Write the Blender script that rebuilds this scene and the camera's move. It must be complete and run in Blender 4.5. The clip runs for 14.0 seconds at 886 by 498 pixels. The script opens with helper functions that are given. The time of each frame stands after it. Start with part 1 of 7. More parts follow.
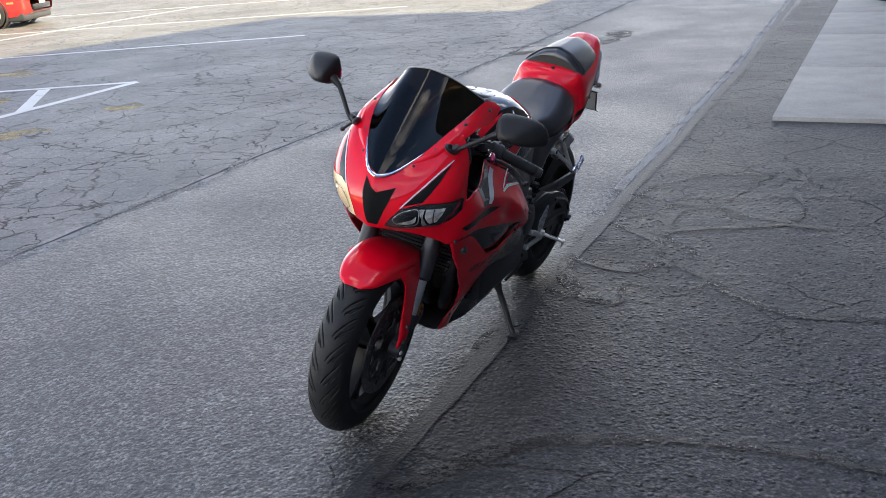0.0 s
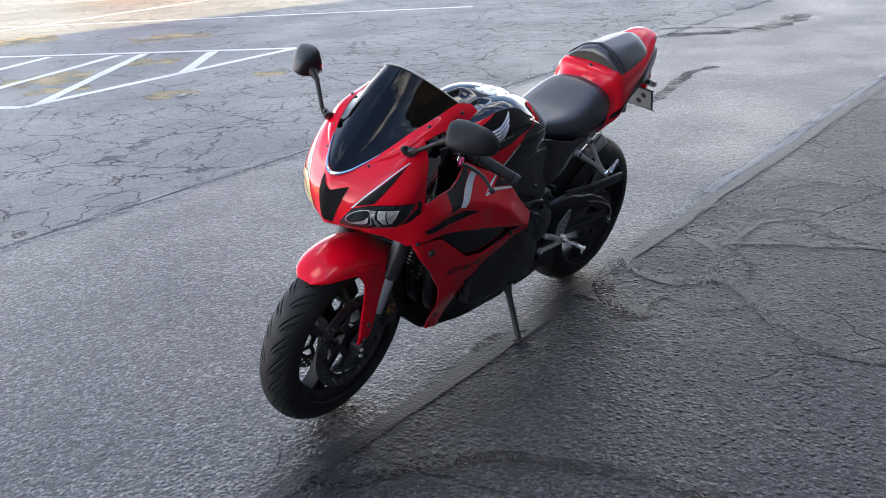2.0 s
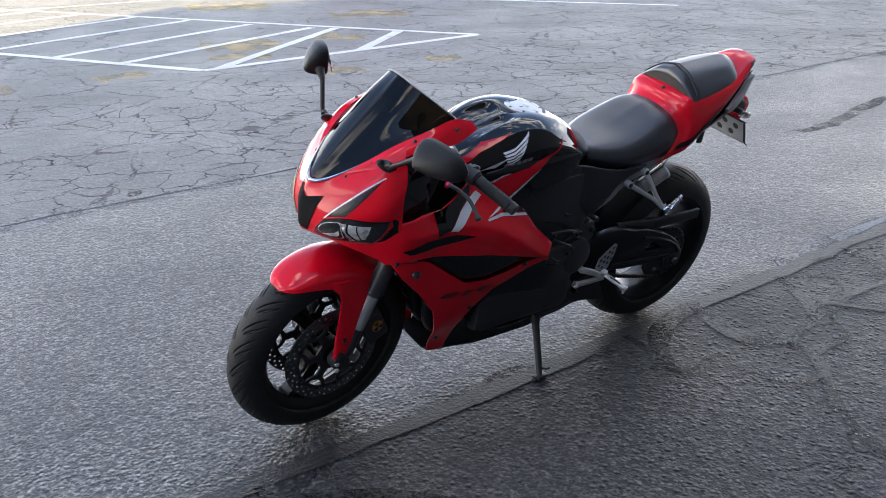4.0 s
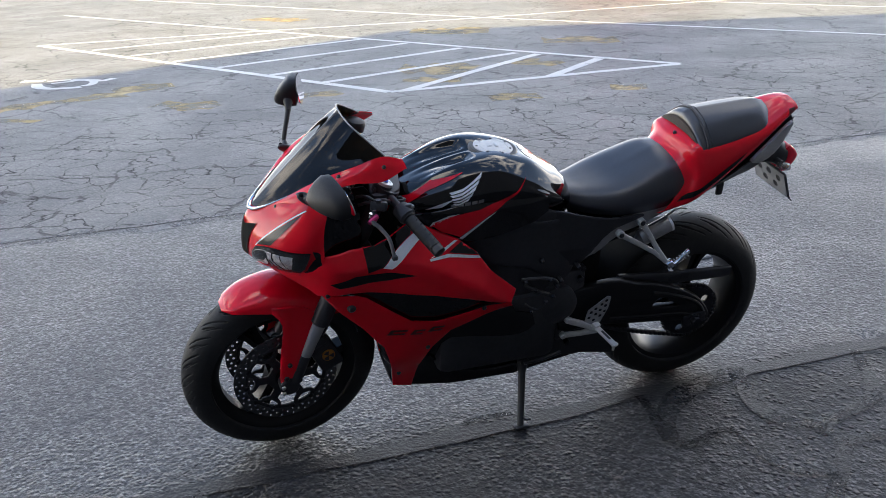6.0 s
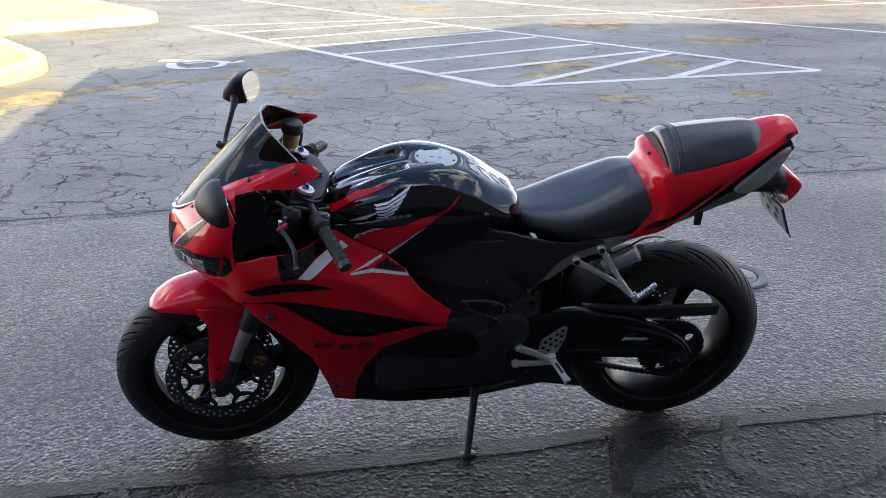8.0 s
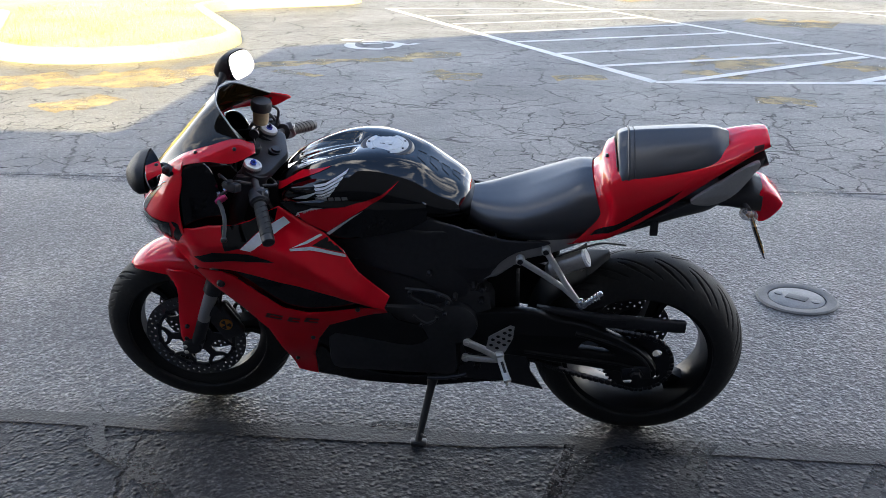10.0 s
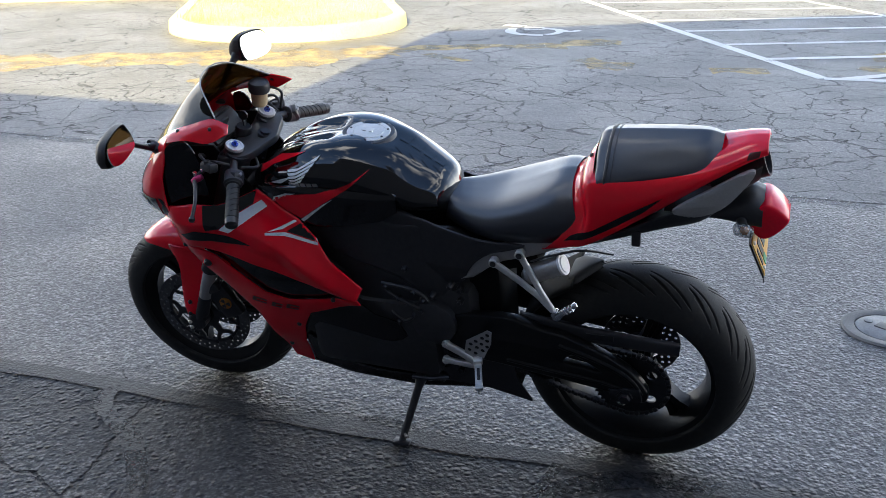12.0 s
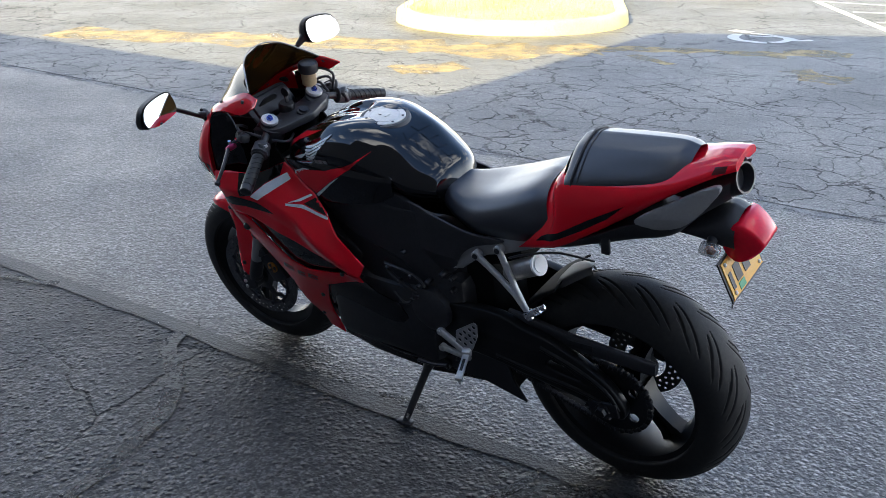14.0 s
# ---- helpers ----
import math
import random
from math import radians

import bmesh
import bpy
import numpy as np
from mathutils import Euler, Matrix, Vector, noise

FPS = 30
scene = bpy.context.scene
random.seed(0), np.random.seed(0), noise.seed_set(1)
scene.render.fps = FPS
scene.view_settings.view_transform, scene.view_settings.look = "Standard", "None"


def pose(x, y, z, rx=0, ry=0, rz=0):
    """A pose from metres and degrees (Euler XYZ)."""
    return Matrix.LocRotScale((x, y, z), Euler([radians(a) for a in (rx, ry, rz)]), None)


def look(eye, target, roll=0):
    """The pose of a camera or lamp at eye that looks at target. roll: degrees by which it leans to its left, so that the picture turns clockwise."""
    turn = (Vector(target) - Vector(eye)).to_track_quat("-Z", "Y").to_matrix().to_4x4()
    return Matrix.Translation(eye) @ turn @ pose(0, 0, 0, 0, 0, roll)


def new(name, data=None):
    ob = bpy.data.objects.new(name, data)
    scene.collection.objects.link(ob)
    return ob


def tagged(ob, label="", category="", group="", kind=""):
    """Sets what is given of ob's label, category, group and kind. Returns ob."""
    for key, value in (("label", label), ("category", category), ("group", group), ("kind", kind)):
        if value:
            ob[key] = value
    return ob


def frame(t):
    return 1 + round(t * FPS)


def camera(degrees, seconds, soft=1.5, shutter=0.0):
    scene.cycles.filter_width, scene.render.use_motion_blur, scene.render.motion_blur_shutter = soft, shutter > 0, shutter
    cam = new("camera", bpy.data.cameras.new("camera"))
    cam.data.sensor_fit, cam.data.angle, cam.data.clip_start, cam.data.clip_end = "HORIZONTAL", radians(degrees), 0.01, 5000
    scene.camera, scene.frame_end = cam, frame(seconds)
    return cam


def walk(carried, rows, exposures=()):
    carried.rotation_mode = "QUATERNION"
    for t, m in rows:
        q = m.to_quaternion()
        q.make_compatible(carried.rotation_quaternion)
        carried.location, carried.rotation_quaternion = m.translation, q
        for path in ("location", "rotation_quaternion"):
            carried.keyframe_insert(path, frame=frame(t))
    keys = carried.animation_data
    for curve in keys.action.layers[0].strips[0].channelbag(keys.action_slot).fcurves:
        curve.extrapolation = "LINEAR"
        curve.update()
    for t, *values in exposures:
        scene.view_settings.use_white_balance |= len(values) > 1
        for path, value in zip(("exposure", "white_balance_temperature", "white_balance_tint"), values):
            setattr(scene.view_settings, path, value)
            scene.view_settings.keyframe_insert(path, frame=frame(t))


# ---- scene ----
cam = camera(52.2, 14.0, soft=0.3)
EXPOSURE, KELVIN = 1.96, 6600
METRES, EYE, TILT, LEAN, TURN = 4.895, 1.476, 0.0, 0.0, 0.0
ROWS = [
    (0.0, 0.0, 0.0, 0.0, -1.3, -19.6, 3.64),
    (0.5, 0.0272, 0.0131, 0.0038, 1.64, -20.32, 3.19),
    (1.0, 0.0613, 0.0216, 0.0045, 5.03, -20.7, 3.2),
    (1.5, 0.1065, 0.0239, 0.0061, 8.99, -20.65, 3.13),
    (2.0, 0.1346, 0.0295, 0.0071, 11.69, -20.75, 3.18),
    (2.5, 0.1593, 0.0507, 0.0036, 14.78, -20.47, 1.98),
    (3.0, 0.185, 0.0701, 0.0078, 18.46, -20.57, 1.1),
    (5.5, 0.3439, 0.1946, 0.0105, 39.55, -20.23, 1.4),
    (6.0, 0.3802, 0.2229, 0.0123, 43.24, -19.41, 1.58),
    (6.5, 0.3972, 0.2455, 0.0124, 44.58, -19.51, 1.55),
    (7.0, 0.4071, 0.2804, 0.008, 46.84, -19.63, 0.7),
    (7.5, 0.4157, 0.3098, 0.0121, 50.06, -19.68, 0.21),
    (8.0, 0.4394, 0.3421, 0.0126, 54.17, -19.77, 0.78),
    (8.5, 0.4668, 0.375, 0.0129, 57.2, -20.06, 1.08),
    (11.0, 0.5205, 0.5335, 0.0113, 75.78, -20.73, 0.06),
    (11.5, 0.5188, 0.5623, 0.0064, 78.35, -21.0, 0.55),
    (12.0, 0.5196, 0.5954, 0.0076, 81.56, -21.16, 0.56),
    (12.5, 0.5274, 0.6323, 0.0086, 85.96, -20.93, 1.06),
    (13.0, 0.5401, 0.679, 0.0099, 91.11, -20.88, 0.96),
    (13.5, 0.538, 0.7006, 0.008, 95.18, -21.08, 0.52),
    (14.0, 0.5282, 0.7294, 0.0049, 98.33, -21.26, -0.21),
]
walk(cam, [(t, pose(0, 0, EYE, TILT, LEAN, TURN) @ pose(METRES * x, METRES * y, METRES * z, 90 + pitch, roll, yaw)) for t, x, y, z, yaw, pitch, roll in ROWS],
     exposures=[(0.0, EXPOSURE - 0.10, KELVIN + 80, 11.8), (0.5, EXPOSURE - 0.06, KELVIN + 90, 11.8), (1.0, EXPOSURE + 0.22, KELVIN + 100, 11.6), (3.0, EXPOSURE + 0.20, KELVIN + 150, 11.4), (5.5, EXPOSURE + 0.02, KELVIN + 190, 11.4),
                (6.5, EXPOSURE - 0.12, KELVIN + 120, 11.2), (8.5, EXPOSURE - 0.06, KELVIN + 100, 11.0), (11.0, EXPOSURE, KELVIN - 60, 9.8), (14.0, EXPOSURE - 0.10, KELVIN - 320, 9.0)])

# ---- light ----
SUN_ELEV, SUN_AZ = 30.0, 112.6          # degrees; azimuth clockwise from +y
sun_dir = Vector((math.sin(radians(SUN_AZ)) * math.cos(radians(SUN_ELEV)),
                  math.cos(radians(SUN_AZ)) * math.cos(radians(SUN_ELEV)), math.sin(radians(SUN_ELEV))))
sun = new("sun", bpy.data.lights.new("sun", "SUN"))
sun.data.energy, sun.data.angle, sun.data.color = 5.0, radians(0.5), (1.0, 0.84, 0.46)
sun.matrix_world = look(sun_dir * 60, (0, 0, 0))

world = bpy.data.worlds.new("sky")
scene.world = world
world.use_nodes = True
wn, wl = world.node_tree.nodes, world.node_tree.links
wn.clear()
w_out, w_bg, w_sky = wn.new("ShaderNodeOutputWorld"), wn.new("ShaderNodeBackground"), wn.new("ShaderNodeTexSky")
w_sky.sky_type, w_sky.sun_disc = "NISHITA", False
w_sky.sun_elevation, w_sky.sun_rotation = radians(SUN_ELEV), radians(SUN_AZ)
w_sky.air_density, w_sky.dust_density, w_sky.ozone_density = 1.0, 0.6, 3.0
w_bg.inputs["Strength"].default_value = 0.105
w_tc, w_map, w_noise, w_ramp, w_mix = (wn.new("ShaderNodeTexCoord"), wn.new("ShaderNodeMapping"), wn.new("ShaderNodeTexNoise"),
                                       wn.new("ShaderNodeValToRGB"), wn.new("ShaderNodeMix"))
w_map.inputs["Scale"].default_value = (1.0, 1.0, 2.6)
w_noise.inputs["Scale"].default_value, w_noise.inputs["Detail"].default_value = 2.4, 6.0
w_noise.inputs["Roughness"].default_value = 0.55
w_ramp.color_ramp.elements[0].position, w_ramp.color_ramp.elements[1].position = 0.55, 0.66
w_mix.data_type = "RGBA"
w_mix.inputs["B"].default_value = (11.5, 11.2, 10.8, 1)
wl.new(w_tc.outputs["Generated"], w_map.inputs["Vector"])
wl.new(w_map.outputs["Vector"], w_noise.inputs["Vector"])
wl.new(w_noise.outputs["Fac"], w_ramp.inputs["Fac"])
wl.new(w_ramp.outputs["Color"], w_mix.inputs["Factor"])
wl.new(w_sky.outputs["Color"], w_mix.inputs["A"])
w_sep, w_one, w_pow, w_amt, w_haze = (wn.new("ShaderNodeSeparateXYZ"), wn.new("ShaderNodeMath"), wn.new("ShaderNodeMath"), wn.new("ShaderNodeMath"), wn.new("ShaderNodeMix"))
w_one.operation, w_pow.operation, w_amt.operation = "SUBTRACT", "POWER", "MULTIPLY"
w_one.use_clamp = True
w_one.inputs[0].default_value, w_pow.inputs[1].default_value, w_amt.inputs[1].default_value = 1.0, 5.5, 0.95
w_haze.data_type = "RGBA"
w_haze.inputs["B"].default_value = (20.0, 19.4, 18.8, 1)           # bright haze towards the horizon
wl.new(w_tc.outputs["Generated"], w_sep.inputs[0])
wl.new(w_sep.outputs["Z"], w_one.inputs[1])
wl.new(w_one.outputs[0], w_pow.inputs[0])
wl.new(w_pow.outputs[0], w_amt.inputs[0])
wl.new(w_amt.outputs[0], w_haze.inputs["Factor"])
wl.new(w_mix.outputs["Result"], w_haze.inputs["A"])
wl.new(w_haze.outputs["Result"], w_bg.inputs["Color"])
wl.new(w_bg.outputs["Background"], w_out.inputs["Surface"])


# ---- materials ----
class Nodes:
    """A small writer of node trees."""

    def __init__(self, name):
        self.m = bpy.data.materials.new(name)
        self.m.use_nodes = True
        self.t = self.m.node_tree
        self.t.nodes.clear()
        self.out = self.t.nodes.new("ShaderNodeOutputMaterial")
        self.b = self.t.nodes.new("ShaderNodeBsdfPrincipled")
        self.t.links.new(self.b.outputs[0], self.out.inputs["Surface"])
        self.tc = self.t.nodes.new("ShaderNodeTexCoord").outputs["Object"]

    def link(self, a, b):
        self.t.links.new(a, b)

    def put(self, socket, v):
        if hasattr(v, "is_output"):
            self.link(v, socket)
        elif isinstance(v, tuple) and len(v) == 3 and socket.type == "RGBA":
            socket.default_value = (*v, 1)
        else:
            socket.default_value = v

    def math(self, op, a, b=0.0, c=0.0, clamp=False):
        n = self.t.nodes.new("ShaderNodeMath")
        n.operation, n.use_clamp = op, clamp
        for i, v in enumerate((a, b, c)):
            self.put(n.inputs[i], v)
        return n.outputs[0]

    def noise(self, scale, detail=3.0, rough=0.5, vec=None, dist=0.0):
        n = self.t.nodes.new("ShaderNodeTexNoise")
        self.link(self.tc if vec is None else vec, n.inputs["Vector"])
        n.inputs["Scale"].default_value, n.inputs["Detail"].default_value = scale, detail
        n.inputs["Roughness"].default_value, n.inputs["Distortion"].default_value = rough, dist
        return n.outputs["Fac"]

    def noise_colour(self, scale, detail=2.0):
        n = self.t.nodes.new("ShaderNodeTexNoise")
        self.link(self.tc, n.inputs["Vector"])
        n.inputs["Scale"].default_value, n.inputs["Detail"].default_value = scale, detail
        return n.outputs["Color"]

    def voronoi(self, scale, feature="F1", vec=None, out="Distance"):
        n = self.t.nodes.new("ShaderNodeTexVoronoi")
        n.feature = feature
        self.link(self.tc if vec is None else vec, n.inputs["Vector"])
        n.inputs["Scale"].default_value = scale
        return n.outputs[out]

    def ramp(self, v, lo, hi):
        n = self.t.nodes.new("ShaderNodeMapRange")
        n.interpolation_type = "SMOOTHSTEP"
        self.put(n.inputs["Value"], v)
        n.inputs["From Min"].default_value, n.inputs["From Max"].default_value = lo, hi
        return n.outputs["Result"]

    def mix(self, f, a, b):
        n = self.t.nodes.new("ShaderNodeMix")
        n.data_type = "RGBA"
        self.put(n.inputs["Factor"], f)
        self.put(n.inputs["A"], a)
        self.put(n.inputs["B"], b)
        return n.outputs["Result"]

    def vec(self, op, a, b, out="Vector"):
        n = self.t.nodes.new("ShaderNodeVectorMath")
        n.operation = op
        self.put(n.inputs[0], a)
        self.put(n.inputs[1], b)
        return n.outputs[out]

    def scaled(self, a, k):
        n = self.t.nodes.new("ShaderNodeVectorMath")
        n.operation = "SCALE"
        self.put(n.inputs[0], a)
        n.inputs["Scale"].default_value = k
        return n.outputs["Vector"]

    def bump(self, h, strength, dist, base=None):
        n = self.t.nodes.new("ShaderNodeBump")
        n.inputs["Strength"].default_value, n.inputs["Distance"].default_value = strength, dist
        self.put(n.inputs["Height"], h)
        if base is not None:
            self.link(base, n.inputs["Normal"])
        return n.outputs["Normal"]

    def set(self, **kw):
        names = dict(color="Base Color", rough="Roughness", metal="Metallic", spec="Specular IOR Level", coat="Coat Weight",
                     coat_rough="Coat Roughness", normal="Normal", ior="IOR", trans="Transmission Weight", alpha="Alpha", emit="Emission Color",
                     emit_k="Emission Strength", sheen="Sheen Weight")
        for k, v in kw.items():
            self.put(self.b.inputs[names[k]], v)
        return self.m


def surface(name, color, rough=0.4, metal=0.0, var=0.12, scale=30.0, grain=0.0, grain_scale=600.0, dirt=0.0, coat=0.0, spec=0.5):
    """A surface with a broad and a fine variation of colour and gloss and a fine relief."""
    n = Nodes(name)
    broad, fine = n.noise(scale * 0.25, 4.0), n.noise(scale * 4, 3.0)
    v = n.math("ADD", n.math("MULTIPLY", broad, 0.6), n.math("MULTIPLY", fine, 0.4))
    lo, hi = tuple(c * (1 - var) for c in color), tuple(min(1.0, c * (1 + var)) for c in color)
    col = n.mix(n.ramp(v, 0.3, 0.7), lo, hi)
    if dirt:
        mask = n.math("MULTIPLY", n.ramp(n.noise(scale * 0.6, 8.0, 0.7), 0.5, 0.75), dirt)
        col = n.mix(mask, col, (0.16, 0.14, 0.12))
    r = n.math("ADD", rough - 0.05, n.math("MULTIPLY", n.noise(scale * 1.5, 5.0, 0.6), 0.10 + dirt * 0.2))
    kw = dict(color=col, rough=r, metal=metal, coat=coat, spec=spec)
    if coat:
        kw["coat_rough"] = 0.03
    if grain:
        kw["normal"] = n.bump(n.noise(grain_scale, 3.0, 0.6), grain, 0.002)
    return n.set(**kw)


RED = surface("red_paint", (0.82, 0.003, 0.018), 0.40, 0.0, 0.05, 8, coat=0.9, spec=0.05)
BLACK_GLOSS = surface("black_gloss_paint", (0.0035, 0.0035, 0.0045), 0.10, 0.0, 0.1, 8, coat=1.0, spec=0.06)
FRAME_BLACK = surface("dull_black_frame_paint", (0.032, 0.032, 0.036), 0.38, 0.0, 0.2, 20, grain=0.05, spec=0.4)
WHEEL_BLACK = surface("black_wheel_paint", (0.007, 0.007, 0.008), 0.34, 0.0, 0.2, 20, grain=0.03, spec=0.32)
BLACK_SATIN = surface("black_satin_plastic", (0.029, 0.029, 0.033), 0.42, 0.0, 0.2, 30, grain=0.06, grain_scale=900, spec=0.45)
BLACK_FILM = surface("black_decal_film", (0.008, 0.008, 0.009), 0.22, 0.0, 0.1, 30, spec=0.38)
BLACK_PLASTIC = surface("black_grained_plastic", (0.011, 0.011, 0.012), 0.48, 0.0, 0.2, 30, grain=0.2, grain_scale=1200, spec=0.35)
RUBBER = surface("rubber", (0.020, 0.020, 0.020), 0.6, 0.0, 0.25, 25, grain=0.15, grain_scale=700, dirt=0.10, spec=0.35)
GRIP = surface("grip_rubber", (0.012, 0.012, 0.012), 0.55, 0.0, 0.2, 60, grain=0.2, grain_scale=700)
SEAT = surface("seat_vinyl", (0.018, 0.020, 0.027), 0.33, 0.0, 0.15, 20, grain=0.10, grain_scale=520, spec=1.0)
BRUSHED = surface("brushed_steel", (0.34, 0.33, 0.32), 0.38, 0.6, 0.15, 40, grain=0.06)
SEAT_DULL = surface("seat_front_vinyl", (0.035, 0.032, 0.03), 0.6, 0.0, 0.15, 20, grain=0.3, grain_scale=700)
BLACK_METAL = surface("black_painted_metal", (0.032, 0.032, 0.035), 0.38, 0.0, 0.25, 20, grain=0.05, dirt=0.02, spec=0.4)
DARK_ALLOY = surface("dark_alloy", (0.05, 0.05, 0.055), 0.38, 0.8, 0.2, 25, grain=0.05, dirt=0.08)
ALLOY = surface("brushed_alloy", (0.62, 0.61, 0.59), 0.36, 0.40, 0.12, 40, grain=0.06)
STEEL = surface("disc_steel", (0.16, 0.16, 0.165), 0.36, 0.9, 0.12, 80, grain=0.05)
CHROME = surface("chrome", (0.82, 0.82, 0.84), 0.10, 1.0, 0.04, 30)
GREY_PANEL = surface("grey_metallic_panel", (0.34, 0.34, 0.345), 0.40, 0.2, 0.08, 40, grain=0.04)
SILVER = surface("silver_decal", (0.74, 0.76, 0.80), 0.28, 0.1, 0.05, 40)
WHITE_DECAL = surface("pale_decal", (0.88, 0.89, 0.91), 0.3, 0.0, 0.05, 40)
DARK_DECAL = surface("dark_decal", (0.07, 0.006, 0.008), 0.3, 0.0, 0.1, 40)
GOLD = surface("gold_emblem", (0.55, 0.24, 0.05), 0.35, 0.6, 0.15, 60)
VOID = surface("dull_black_recess", (0.009, 0.009, 0.009), 0.8, 0.0, 0.2, 30, spec=0.12)
RIM_IRON = surface("worn_iron_rim", (0.11, 0.11, 0.11), 0.6, 0.2, 0.2, 40, grain=0.4, grain_scale=200)
PINK = surface("pink_anodised", (0.55, 0.05, 0.16), 0.3, 0.8, 0.1, 60)
BLUE_ANO = surface("blue_anodised", (0.06, 0.10, 0.42), 0.25, 0.9, 0.1, 60)
FLUID = surface("reservoir_plastic", (0.50, 0.38, 0.22), 0.35, 0.0, 0.12, 40)
PLATE_Y = surface("plate_yellow", (0.70, 0.38, 0.05), 0.4, 0.0, 0.08, 60, dirt=0.1)
GREEN_TAG = surface("green_sticker", (0.02, 0.30, 0.14), 0.4)
BLUE_TAG = surface("blue_sticker", (0.07, 0.06, 0.35), 0.4)
AMBER = surface("amber_lens", (0.45, 0.16, 0.05), 0.2, 0.0, 0.1, 60, coat=1.0)
PAINT_WHITE_BASE = (0.72, 0.72, 0.70)


def clear_glass(name, tint, rough=0.03, see=0.6, coat=1.0, spec=0.5, body=0.5):
    """Thin clear cover: a gloss over a tinted see-through body."""
    n = Nodes(name)
    tr = n.t.nodes.new("ShaderNodeBsdfTransparent")
    tr.inputs["Color"].default_value = (*tint, 1)
    mixer = n.t.nodes.new("ShaderNodeMixShader")
    mixer.inputs[0].default_value = see
    n.set(color=tuple(c * body for c in tint), rough=n.math("ADD", rough, n.math("MULTIPLY", n.noise(40, 4.0), 0.03 if body > 0.2 else 0.01)), coat=coat, spec=spec)
    n.link(n.b.outputs[0], mixer.inputs[1])
    n.link(tr.outputs[0], mixer.inputs[2])
    n.link(mixer.outputs[0], n.out.inputs["Surface"])
    return n.m


SCREEN = clear_glass("smoked_screen", (0.27, 0.20, 0.11), 0.02, 0.42, 0.3, 0.4, 0.008)
LENS = clear_glass("headlight_lens", (0.94, 0.95, 0.96), 0.02, 0.92)
CLEAR_IND = clear_glass("indicator_lens", (0.85, 0.85, 0.85), 0.05, 0.6)
LAMP_RED = surface("red_lamp_lens", (0.80, 0.006, 0.03), 0.20, 0.0, 0.08, 30, coat=0.25, spec=0.3)
HUGGER_GREY = surface("dull_grey_plastic", (0.085, 0.085, 0.087), 0.55, 0.0, 0.1, 40, grain=0.05, spec=0.25)
RED_GLOW = surface("red_reflector", (0.55, 0.02, 0.03), 0.25, 0.2, 0.2, 90)
# the sunlit lot's warm reflection in the right headlight, painted as its colour
WARM_REFLECTION = surface("painted_warm_reflection", (0.92, 0.66, 0.36), 0.30, 0.10, 0.12, 60)


def facets(name, color, rough, metal, size, depth):
    """Polished reflector pressed into small tilted facets."""
    n = Nodes(name)
    return n.set(color=n.mix(n.noise(90, 3.0), tuple(c * 0.8 for c in color), color), rough=rough, metal=metal, normal=n.bump(n.voronoi(size), depth, 0.010))


LAMP_SILVER = facets("lamp_silver", (0.97, 0.97, 0.96), 0.16, 0.08, 55, 0.8)
LAMP_BOWL = facets("lamp_bowl_chrome", (0.90, 0.90, 0.91), 0.12, 0.6, 70, 0.9)
# chrome tinted with the same painted warm reflection, for the right headlight
WARM_GLINT_CHROME = facets("warm_glint_chrome", (0.96, 0.88, 0.70), 0.22, 0.9, 60, 0.7)
MIRROR = surface("mirror_glass", (0.92, 0.92, 0.93), 0.02, 1.0, 0.01, 10)

# the lot's own directions: along the joints, and across them away from the building
D2, N2 = (0.445, 0.8955, 0.0), (-0.8955, 0.445, 0.0)


